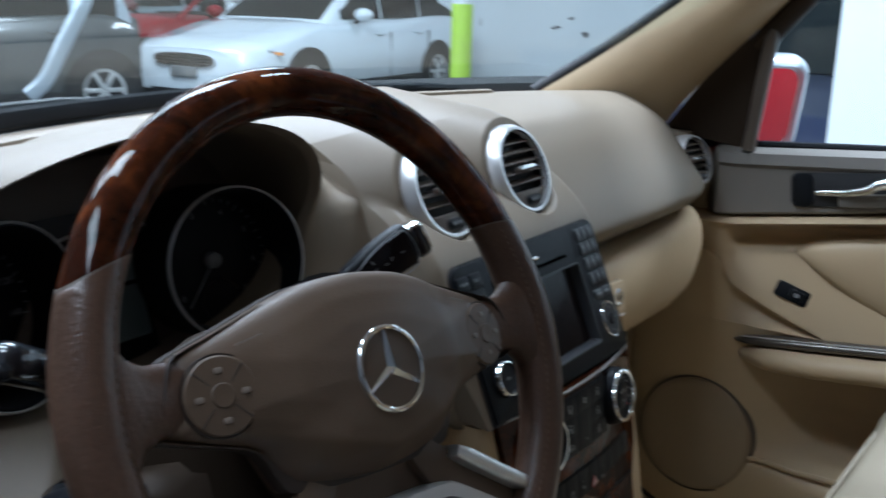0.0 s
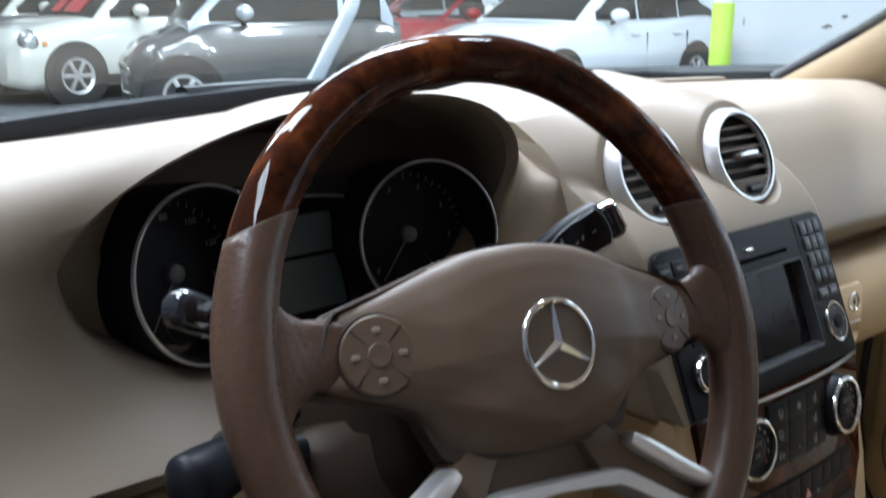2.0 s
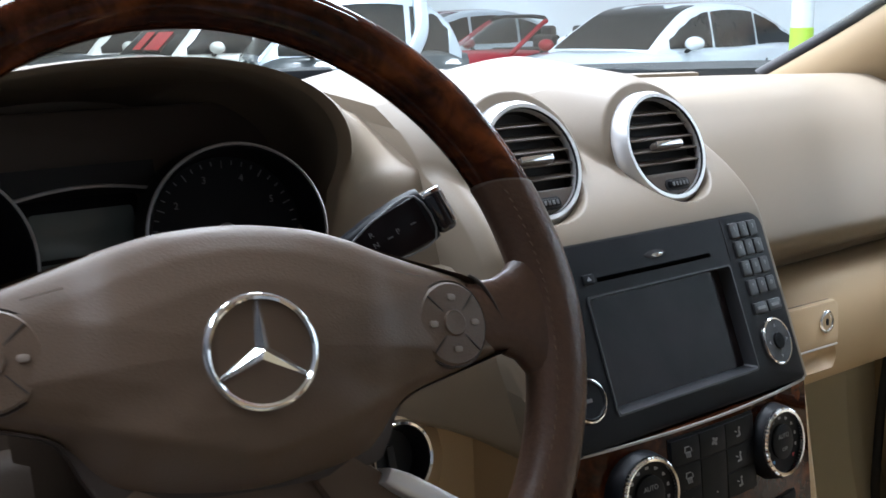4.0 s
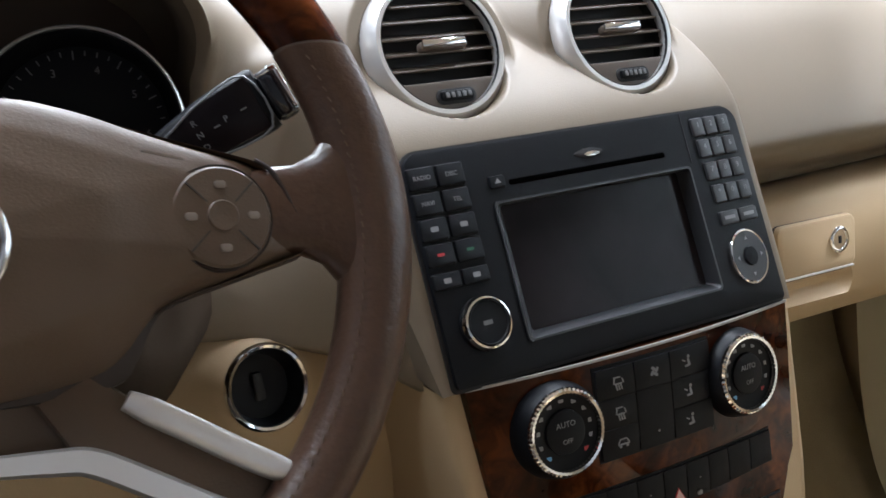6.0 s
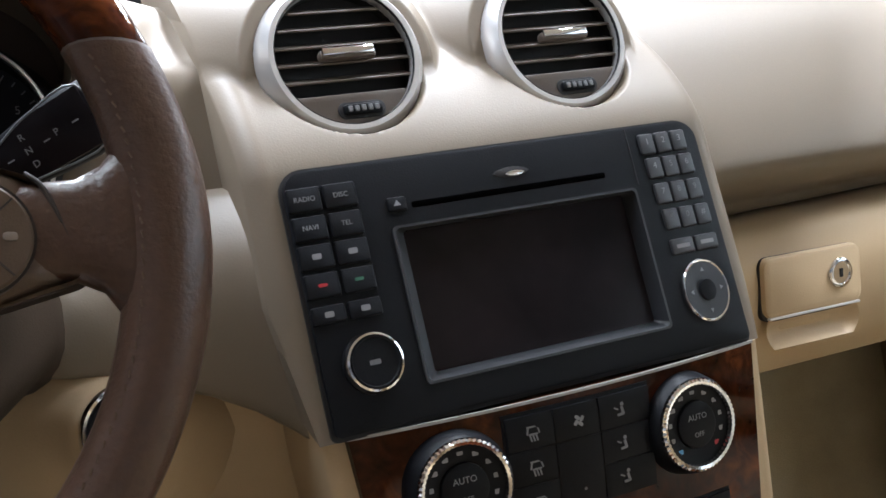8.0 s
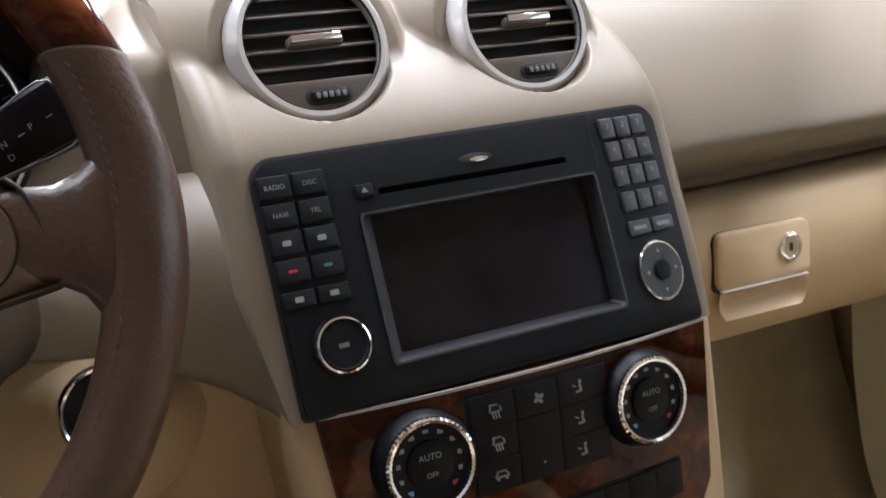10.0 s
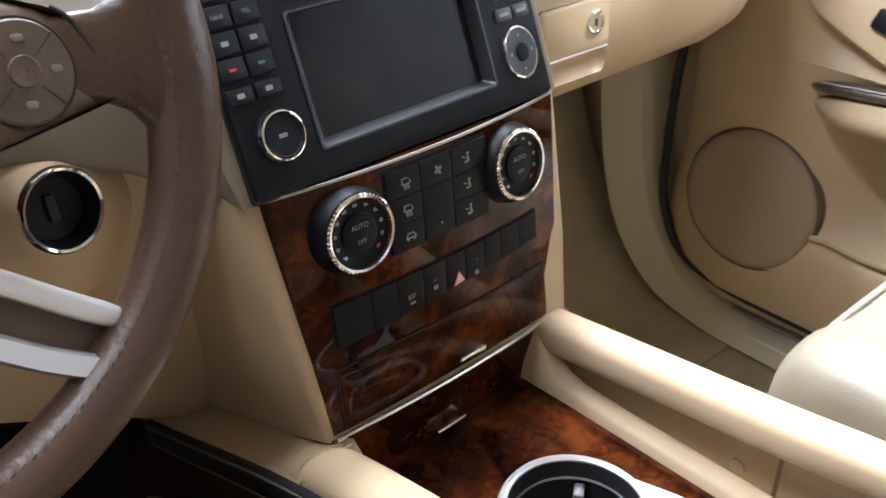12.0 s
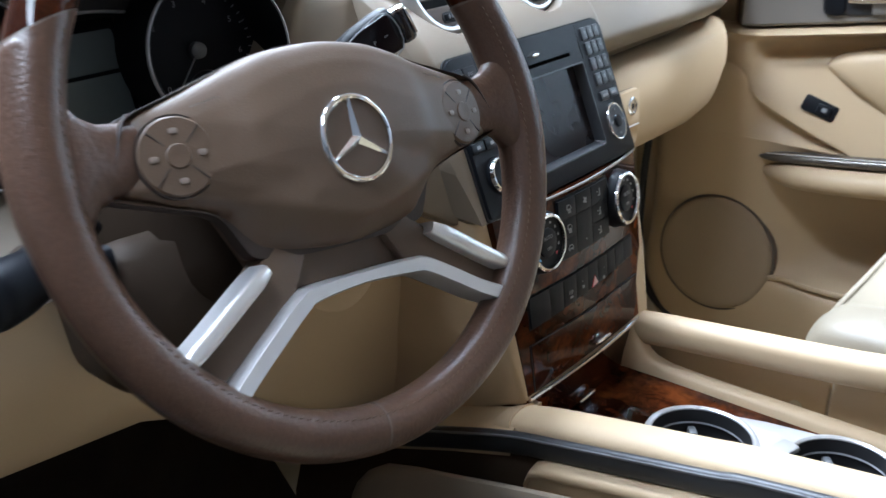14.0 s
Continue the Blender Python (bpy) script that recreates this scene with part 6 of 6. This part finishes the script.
flare = []
for y, z in ((0.090, 0.715), (0.075, 0.735), (0.057, 0.748), (0.02, 0.760), (-0.02, 0.770), (-0.08, 0.786), (-0.138, 0.800), (-0.35, 0.835), (-0.6, 0.87)):
    flare.append([(-0.190, y, z - 0.010), (-0.194, y, z - 0.002), (-0.203, y, z), (-0.211, y, z - 0.010), (-0.216, y, z - 0.040), (-0.222, y, 0.44), (-0.190, y, 0.44)])
part("side_flare", loft(flare), PAD, console, "rounded taupe panel beside the driver's seat", smooth=60)
pocket = []
for y, zt in ((-0.070, 0.770), (-0.074, 0.780), (-0.085, 0.786), (-0.105, 0.791), (-0.20, 0.810), (-0.35, 0.838), (-0.6, 0.878)):
    pocket.append([(-0.148, y, zt), (-0.1600, y, zt - 0.002), (-0.1635, y, zt - 0.007), (-0.1630, y, zt - 0.011), (-0.1590, y, zt - 0.014), (-0.1600, y, zt - 0.05), (-0.168, y, 0.60), (-0.148, y, 0.60)])
part("side_pocket", loft(pocket), BEIGE, console, "beige framed panel under the trim strip", smooth=50)

cups = thing("cup_holder", "double cup holder with a silver rim", "cup holder", T((0, 0, 0)))
for cx, cy in CUPS:
    M = T((cx, cy, DECK + 0.003))
    rg = part("rim", lathe([(0.0540, -0.006), (0.0535, 0.006), (0.0520, 0.0090), (0.0490, 0.0100), (0.0468, 0.0085), (0.0460, 0.0030)], 64, M), SILVER, cups, "satin silver rim")
    part("well", lathe([(0.0462, 0.0075), (0.0450, -0.004), (0.0430, -0.055), (0.0, -0.056)], 48, M), BLACK_MATT, rg, "black well")
    part("inner_ring", lathe([(0.0450, -0.0060), (0.0436, -0.0040), (0.0425, -0.0055)], 48, M), GREY, rg)
    for k in range(3):
        part("cup_spring", box(0.014, 0.008, 0.018, 0.002, (0.037, 0, -0.018), 2, M @ R(k * 2.1 + 0.6, 4, "Z")), GREY, rg)
waist = [(-0.010, -0.204), (0.006, -0.208), (0.020, -0.203), (0.036, -0.194), (0.0465, -0.176), (0.0505, -0.170), (0.0600, -0.200), (0.0690, -0.245), (0.0630, -0.250), (0.0480, -0.238), (0.030, -0.2365), (0.008, -0.242), (-0.012, -0.262)]
part("bridge", plate(waist, DECK - 0.002, DECK + 0.0105, 0.002), SILVER, cups, "satin silver bridge")
part("bridge_clip", box(0.034, 0.018, 0.006, 0.002, (0.020, -0.221, DECK + 0.0115), 2, R(-0.25, 4, "Z") @ T((0.055, 0.003, 0))), SILVER, cups)

# ---- passenger door ----
door = thing("passenger_door", "closed passenger door, grey above and beige below", "car door")
DX = 0.715


def door_face(rows, ys, back=0.06):
    """A panel that runs along the door; rows of x, z down its section."""
    rings = []
    for y in ys:
        rings.append([(x, y, z) for x, z in rows] + [(x + back, y, z) for x, z in rows[::-1]])
    return loft(rings)


ysd = (0.150, 0.13, 0.10, 0.0, -0.2, -0.5, -0.9)
top = []
for y in ysd:
    zt = 1.112 - 0.085 * min(0, y - 0.1) * 0.9
    zb = 1.006 - 0.17 * min(0, y - 0.12) * 0.9
    zb = min(zb, 1.055)
    zt = min(zt, 1.148)
    x0 = DX + (0.03 if y > 0.14 else 0)
    top.append([(x0 + 0.07, y, zt + 0.004), (x0 + 0.02, y, zt + 0.002), (x0 + 0.006, y, zt - 0.006), (x0 + 0.001, y, zt - 0.022), (x0 + 0.006, y, zt - 0.028), (x0 + 0.004, y, zb + 0.004), (x0 + 0.008, y, zb), (x0 + 0.07, y, zb)])
part("upper_panel", loft(top), DOORGREY, door, "grey upper panel", smooth=40)
RIDGE = [(0.24, 0.955), (0.135, 0.952), (0.115, 0.943), (0.10, 0.917), (0.084, 0.903), (0.041, 0.885), (-0.009, 0.866), (-0.071, 0.845), (-0.12, 0.838), (-0.9, 0.838)]
mid = []
for y in (0.235, 0.20, 0.170, 0.155, 0.135, 0.122, 0.112, 0.104, 0.096, 0.086, 0.072, 0.055, 0.035, 0.012, -0.012, -0.04, -0.07, -0.12, -0.2, -0.5, -0.9):
    zb = min(1.006 - 0.17 * min(0, y - 0.12) * 0.9, 1.055) - 0.003
    zr = next(a[1] + (b[1] - a[1]) * (y - a[0]) / (b[0] - a[0]) for a, b in zip(RIDGE, RIDGE[1:]) if y >= b[0])
    f = max(0.0, min(1.0, (0.114 - y) / 0.030))
    f = f * f * (3 - 2 * f)
    e = 0.013 * max(0, (y - 0.10) / 0.07) ** 1.6
    g = f * min(1.0, max(0.0, zr - 0.836) / 0.03)
    drop = zr - 0.833
    e2 = 0.03 * max(0.0, (y - 0.16) / 0.095) ** 2
    q = smooth_line([Vector((DX + 0.02 + e, y, zb)), Vector((DX - 0.007 + e, y, zb - 0.006)), Vector((DX - 0.005 + e, y, zb - 0.012)), Vector((DX + 0.042 * f + e, y, zb - 0.020)), Vector((DX + 0.044 * f + e, y, zb - 0.038)), Vector((DX + 0.020 * f + e, y, zb - 0.052)), Vector((DX + 0.010 * f + e, y, zb - 0.055 - 0.35 * (zb - 0.055 - zr))), Vector((DX - 0.007 * f + e, y, zr)), Vector((DX - 0.005 * f + e, y, zr - min(0.005, 0.2 * drop))), Vector((DX + 0.012 * g + 0.6 * e + 0.4 * e2 - 0.006 * (1 - g), y, zr - min(0.020, 0.5 * drop))), Vector((DX - 0.0078 + e2, y, 0.8385))], 4)
    mid.append(q + [Vector((DX + 0.08, y, 0.82)), Vector((DX + 0.08, y, zb))])
part("middle_panel", loft(mid), BEIGE, door, "beige middle panel", smooth=60)
lowd = []
for y in (0.255, 0.24, 0.21, 0.15, 0.10, 0.05, 0.0, -0.06, -0.2, -0.5, -0.9):
    k = max(0.0, (y - 0.16) / 0.095)
    x0 = DX - 0.012 + 0.03 * k * k
    pk = max(0.0, min(1.0, (0.03 - y) / 0.09))
    pk = pk * pk * (3 - 2 * pk)
    bot = 0.462 + 0.05 * k ** 3
    q = [Vector((x0 + 0.004, y, 0.84)), Vector((x0 + 0.0 + 0.088 * pk, y, 0.800)), Vector((x0 + 0.004 + 0.104 * pk, y, 0.74)), Vector((x0 + 0.004 + 0.104 * pk, y, 0.68)), Vector((x0 + 0.002 + 0.06 * pk, y, 0.635)), Vector((x0 - 0.006, y, 0.610)), Vector((x0 - 0.008, y, 0.56)), Vector((x0 + 0.002, y, 0.49)), Vector((x0 + 0.02, y, bot))]
    lowd.append(smooth_line(q, 3) + [Vector((x0 + 0.115, y, bot)), Vector((x0 + 0.115, y, 0.84))])
part("lower_panel", loft(lowd), BEIGE, door, "beige lower panel with a map pocket", smooth=60)
weather = smooth_line([(0.722, 0.262, 0.86), (0.722, 0.268, 0.795), (0.720, 0.270, 0.735), (0.716, 0.268, 0.667), (0.716, 0.265, 0.597), (0.714, 0.249, 0.553), (0.712, 0.228, 0.522), (0.712, 0.190, 0.498), (0.712, 0.130, 0.486), (0.712, 0.05, 0.484), (0.712, -0.2, 0.482), (0.712, -0.9, 0.482)], 6)
part("weather_strip", sweep(weather, 0.0065, 0.0065, 10), BLACK_MATT, door, "black rubber weather strip")
part("pocket_edge", sweep(smooth_line([(DX - 0.0165, 0.028, 0.622), (DX - 0.0175, 0.004, 0.626), (DX - 0.018, -0.04, 0.622), (DX - 0.018, -0.10, 0.624), (DX - 0.018, -0.4, 0.63), (DX - 0.018, -0.9, 0.63)], 5), 0.0035, 0.0045, 10), BEIGE, door, "beige edge of the map pocket")
SPK = basis((DX - 0.017, 0.121, 0.639), (0, -1, 0.05), (0.06, 0.0, 1))
part("speaker_cover", lathe([(0.0955, -0.02), (0.0945, -0.001), (0.0915, 0.0026), (0.085, 0.0042), (0.070, 0.0060), (0.045, 0.0076), (0.0, 0.0086)], 64, SPK), SPEAKER, door, "round beige speaker cover")
part("speaker_gap", lathe([(0.0985, -0.02), (0.0985, -0.0030), (0.0972, -0.0026), (0.0940, -0.0040)], 64, SPK), TAUPE_DARK, door, "dark gap round the speaker cover")
# pull trim: a dark strip over a beige lip
trimline = smooth_line([(DX - 0.004, 0.070, 0.815), (DX - 0.016, 0.04, 0.822), (DX - 0.022, -0.05, 0.834), (DX - 0.024, -0.2, 0.852), (DX - 0.024, -0.5, 0.875), (DX - 0.02, -0.9, 0.89)], 6)
part("pull_trim", sweep(trimline, lambda s: 0.006 + 0.010 * min(1, s * 5), lambda s: 0.0015 + 0.0065 * min(1, s * 4), 14, power=2.5), material("dark_bronze_trim", (0.11, 0.095, 0.08), 0.28, metal=0.5, grain=900, bump=0.0, vary=0.03), door, "dark bronze trim strip", smooth=50)
part("trim_edge", sweep([p + Vector((-0.012, 0, 0.0075)) for p in trimline[4:]], 0.0012, 0.0012, 8), SILVER, door, "thin silver edge")
lip = smooth_line([(DX - 0.000, 0.060, 0.795), (DX - 0.014, 0.02, 0.798), (DX - 0.024, -0.06, 0.806), (DX - 0.026, -0.2, 0.822), (DX - 0.026, -0.5, 0.842), (DX - 0.02, -0.9, 0.855)], 6)
part("pull_lip", sweep(lip, lambda s: 0.010 + 0.022 * min(1, s * 4), lambda s: 0.008 + 0.012 * min(1, s * 4), 14, power=2.3), BEIGE, door, "beige pull lip", smooth=50)
ws = part("window_switch", plate(rrect(0.052, 0.024, 0.004), -0.003, 0.003, 0.001), BLACK, door, "black window switch")
ws.matrix_basis = basis((DX + 0.001, -0.006, 0.902), (0.06, -0.94, -0.30), (0.26, 0.0, 0.95))
part("rocker", box(0.022, 0.015, 0.006, 0.002, (0.008, 0, 0.004), 2), BLACK, ws)
part("mark", plate(rrect(0.007, 0.006, 0.001, (0.008, 0)), 0.0068, 0.0073, 0), INK, ws)
arm = []
for y, z0, z1 in ((-0.002, 0.962, 0.966), (-0.006, 0.957, 0.972), (-0.014, 0.952, 0.978), (-0.029, 0.942, 0.985), (-0.055, 0.927, 0.992), (-0.087, 0.908, 0.999), (-0.145, 0.880, 1.010), (-0.22, 0.866, 1.018), (-0.5, 0.868, 1.024), (-0.9, 0.87, 1.028)):
    h = (z1 - z0) / 2
    proud = 0.036 * min(1.0, 0.35 + h / 0.05)
    arm.append([(DX + 0.030 - proud * max(0, math.cos(t)) ** 0.45, y, (z0 + z1) / 2 + h * math.sin(t)) for t in [-math.pi / 2 + math.pi * k / 16 for k in range(17)]] + [(DX + 0.06, y, z1), (DX + 0.06, y, z0)])
part("arm_pad", loft(arm), BEIGE, door, "padded beige arm rest panel", smooth=60)
hd = part("handle_recess", plate(rrect(0.20, 0.050, 0.010), -0.004, 0.001, 0.0005), BLACK_MATT, door, "dark handle recess")
hd.matrix_basis = basis((DX + 0.003, -0.085, 1.073), (0, -1, 0.12), (0.02, 0.1, 1))
part("recess_end", plate(rrect(0.030, 0.050, 0.010, (-0.082, 0)), -0.002, 0.0045, 0.002), BLACK, hd)
part("handle", sweep(smooth_line([(-0.062, -0.004, 0.004), (-0.02, -0.003, 0.012), (0.012, 0.002, 0.018), (0.03, 0.010, 0.018), (0.06, 0.012, 0.012), (0.09, 0.006, 0.008)], 5), lambda s: 0.004 + 0.006 * s, lambda s: 0.003 + 0.005 * s, 12, up=(0, 0, 1)), CHROME, hd, "chrome inner door handle", smooth=60)
part("handle_shroud", box(0.10, 0.020, 0.010, 0.004, (0.02, -0.015, 0.004), 2), DOORGREY, hd)
sail = [(DX + 0.025, 0.235, 1.13), (DX + 0.02, 0.10, 1.112), (DX + 0.012, 0.078, 1.30), (DX + 0.014, 0.10, 1.285), (DX + 0.02, 0.17, 1.215)]
bm = bmesh.new()
f1, f2 = [bm.verts.new(p) for p in sail], [bm.verts.new((p[0] + 0.02, p[1], p[2])) for p in sail]
bm.faces.new(f1)
bm.faces.new(f2)
for i in range(5):
    bm.faces.new((f1[i], f1[(i + 1) % 5], f2[(i + 1) % 5], f2[i]))
part("mirror_sail", bm, COLUMN, door, "dark triangular mirror cover", smooth=0)
part("sail_post", sweep([(DX + 0.012, 0.088, 1.112), (DX + 0.006, 0.066, 1.30)], 0.010, 0.010, 10, up=(0, 1, 0), power=3), TAUPE_DARK, door, "dark strip at the window's front edge")
frame_line = smooth_line([(DX + 0.02, 0.09, 1.27), (DX + 0.008, 0.0, 1.37), (DX - 0.01, -0.12, 1.48), (DX - 0.03, -0.3, 1.58), (DX - 0.04, -0.9, 1.60)], 5)
part("window_frame", sweep(frame_line, 0.022, 0.018, 10), COLUMN, door, "dark window frame")
part("window_seal", sweep([(DX + 0.03, 0.10, 1.118), (DX + 0.03, -0.2, 1.138), (DX + 0.03, -0.9, 1.152)], 0.006, 0.006, 8), BLACK, door)
pane = part("window_pane", loft([[(DX + 0.042, 0.10, 1.10), (DX + 0.036, 0.05, 1.34), (DX + 0.01, -0.1, 1.5), (DX - 0.02, -0.3, 1.6), (DX - 0.02, -0.9, 1.6), (DX + 0.042, -0.9, 1.14)], [(DX + 0.046, 0.10, 1.10), (DX + 0.040, 0.05, 1.34), (DX + 0.014, -0.1, 1.5), (DX - 0.016, -0.3, 1.6), (DX - 0.016, -0.9, 1.6), (DX + 0.046, -0.9, 1.14)]]), PANE, door, "clear window pane", smooth=0)
pane.visible_shadow = False
skin_rows = [(DX + 0.06, 1.12), (DX + 0.10, 1.06), (DX + 0.135, 0.9), (DX + 0.14, 0.7), (DX + 0.12, 0.45)]
part("outer_skin", loft([[(x, y, z) for x, z in skin_rows] + [(x - 0.02, y, z) for x, z in skin_rows[::-1]] for y in (0.30, -0.2, -0.9, -0.975)]), BODYRED, door, "red outer skin")

# ---- door mirror ----
mir = thing("door_mirror", "door mirror with a satin silver edge, reflecting red paint", "mirror")
MM = basis((0.962, 0.178, 1.152), (0.62, -0.785, 0.0), (0.0, -0.42, 1)) @ Matrix.Diagonal((1.05, 1.1, 1, 1))
ring4 = [[(x, y, z) for x, y in rrect(0.19 * s, 0.155 * s, 0.03 * s, (0.0, 0.0))] for s, z in ((0.84, 0.001), (0.86, 0.006), (0.92, 0.008), (1.0, 0.002), (1.05, -0.012), (1.05, -0.03), (0.9, -0.075), (0.5, -0.095))]
for r_ in ring4:
    for i, p in enumerate(r_):
        r_[i] = MM @ Vector(p)
part("housing", loft(ring4), SILVERPAINT, mir, "silver painted housing", smooth=50)
g = plate(rrect(0.164, 0.134, 0.024), -0.001, 0.0025, 0.0005)
g.transform(MM)
part("mirror_glass", g, material("mirror_glass", (0.86, 0.86, 0.86), 0.03, metal=1.0, bump=0.0, vary=0.01), mir, smooth=0)
part("mirror_arm", sweep([(0.75, 0.17, 1.12), (0.85, 0.165, 1.11), (0.93, 0.16, 1.115)], 0.022, 0.016, 12), BLACK, mir)

# ---- passenger seat ----
seat = thing("passenger_seat", "cream leather passenger seat with piping", "car seat")
rings = []
SX0, SX1 = 0.195, 0.665
for y, zt, zb, g in ((-0.178, 0.725, 0.69, 0.80), (-0.172, 0.755, 0.66, 0.88), (-0.178, 0.782, 0.64, 0.93), (-0.196, 0.802, 0.63, 0.97), (-0.24, 0.812, 0.62, 1.0), (-0.32, 0.812, 0.61, 1.0), (-0.45, 0.80, 0.6, 1.0), (-0.75, 0.77, 0.6, 1.0)):
    cx, hw = (SX0 + SX1) / 2, (SX1 - SX0) / 2 * g
    pts = smooth_line([(cx - hw * 0.96, y, zb), (cx - hw, y, (zb + zt) / 2), (cx - hw * 0.985, y, zt - 0.02), (cx - hw * 0.90, y, zt + 0.004), (cx - hw * 0.70, y, zt + 0.006), (cx - hw * 0.5, y, zt - 0.008), (cx, y, zt - 0.012), (cx + hw * 0.5, y, zt - 0.008), (cx + hw * 0.70, y, zt + 0.006), (cx + hw * 0.90, y, zt + 0.004), (cx + hw * 0.985, y, zt - 0.02), (cx + hw, y, (zb + zt) / 2), (cx + hw * 0.96, y, zb)], 3)
    rings.append(pts)
part("cushion", loft(rings), CREAM, seat, smooth=70)
pip = [(SX0 + 0.012, -0.75, 0.762), (SX0 + 0.006, -0.45, 0.792), (SX0 + 0.008, -0.30, 0.802), (SX0 + 0.024, -0.213, 0.796), (SX0 + 0.07, -0.182, 0.780), (0.43, -0.178, 0.776), (SX1 - 0.06, -0.184, 0.780), (SX1 - 0.02, -0.215, 0.796), (SX1 - 0.008, -0.3, 0.802)]
part("piping", sweep(smooth_line(pip, 6), 0.0032, 0.0032, 8), CREAM, seat, "cream piping")
seam = smooth_line([(0.30, -0.70, 0.764), (0.30, -0.33, 0.807), (0.305, -0.285, 0.806), (0.33, -0.268, 0.803), (0.43, -0.262, 0.801), (0.53, -0.268, 0.803), (0.555, -0.285, 0.806), (0.56, -0.33, 0.807)], 5)
part("seam", sweep(seam, 0.0022, 0.0016, 6), BEIGE_DARK, seat, "stitched seam")
for sx in (0.375, 0.43, 0.485):
    part("perforation_line", sweep([(sx, -0.28, 0.8015), (sx, -0.45, 0.7895), (sx, -0.7, 0.7615)], 0.0009, 0.0012, 6), BEIGE_DARK, seat)
base_b = box(0.40, 0.45, 0.22, 0.03, (0.43, -0.46, 0.51), 2)
part("base", base_b, BEIGE_DARK, seat, "beige seat base")
back_r = []
for z, y, d, g in ((0.78, -0.66, 0.11, 0.92), (0.9, -0.70, 0.12, 1.0), (1.1, -0.77, 0.11, 0.98), (1.3, -0.84, 0.09, 0.85), (1.36, -0.86, 0.05, 0.7)):
    back_r.append([(x, y + yy, z) for x, yy in rrect(0.47 * g, d * 1.2, 0.045, (0.43, 0))])
part("backrest", loft(back_r), CREAM, seat, smooth=60)

# ---- wipers ----
wip = thing("wiper", "black windscreen wiper at rest", "wiper")
wy = lambda x: 0.50 - 0.5 * x * x
part("blade", sweep([(x, wy(x) - 0.012, 1.212) for k, x in enumerate([-0.62 + 0.06 * k for k in range(11)])], 0.006, 0.010, 8), BLACK, wip)
part("wiper_arm", sweep([(-0.05, wy(-0.05) + 0.03, 1.205), (-0.2, wy(-0.2) + 0.004, 1.218), (-0.34, wy(-0.34) - 0.006, 1.222)], 0.008, 0.006, 8), BLACK, wip)
wip2 = thing("wiper", "black windscreen wiper at rest", "wiper")
part("blade", sweep([(x, wy(x) + 0.012, 1.202) for x in [0.0 + 0.06 * k for k in range(7)]], 0.005, 0.006, 8), BLACK, wip2)
part("wiper_arm", sweep([(0.5, wy(0.5) + 0.03, 1.195), (0.34, wy(0.34) + 0.016, 1.203), (0.22, wy(0.22) + 0.012, 1.206)], 0.007, 0.006, 8), BLACK, wip2)

# ---- dark sheet, shade on the driver's floor put into colour ----
mat = thing("floor_shade_sheet", "dark sheet standing in for shade on the driver's floor", "floor mat")
sheet_pts = [Vector((x, y, 0)) for x, y in rrect(0.46, 0.62, 0.06, (-0.44, -0.02))]
part("sheet_body", plate([(p.x, p.y) for p in sheet_pts], 0.4205, 0.430, 0.003), FOOTWELL_SHADE, mat)
part("sheet_edge", sweep([(p.x, p.y, 0.4285) for p in sheet_pts], 0.005, 0.004, 8, closed=True), BLACK_MATT, mat, "edge of the dark sheet")
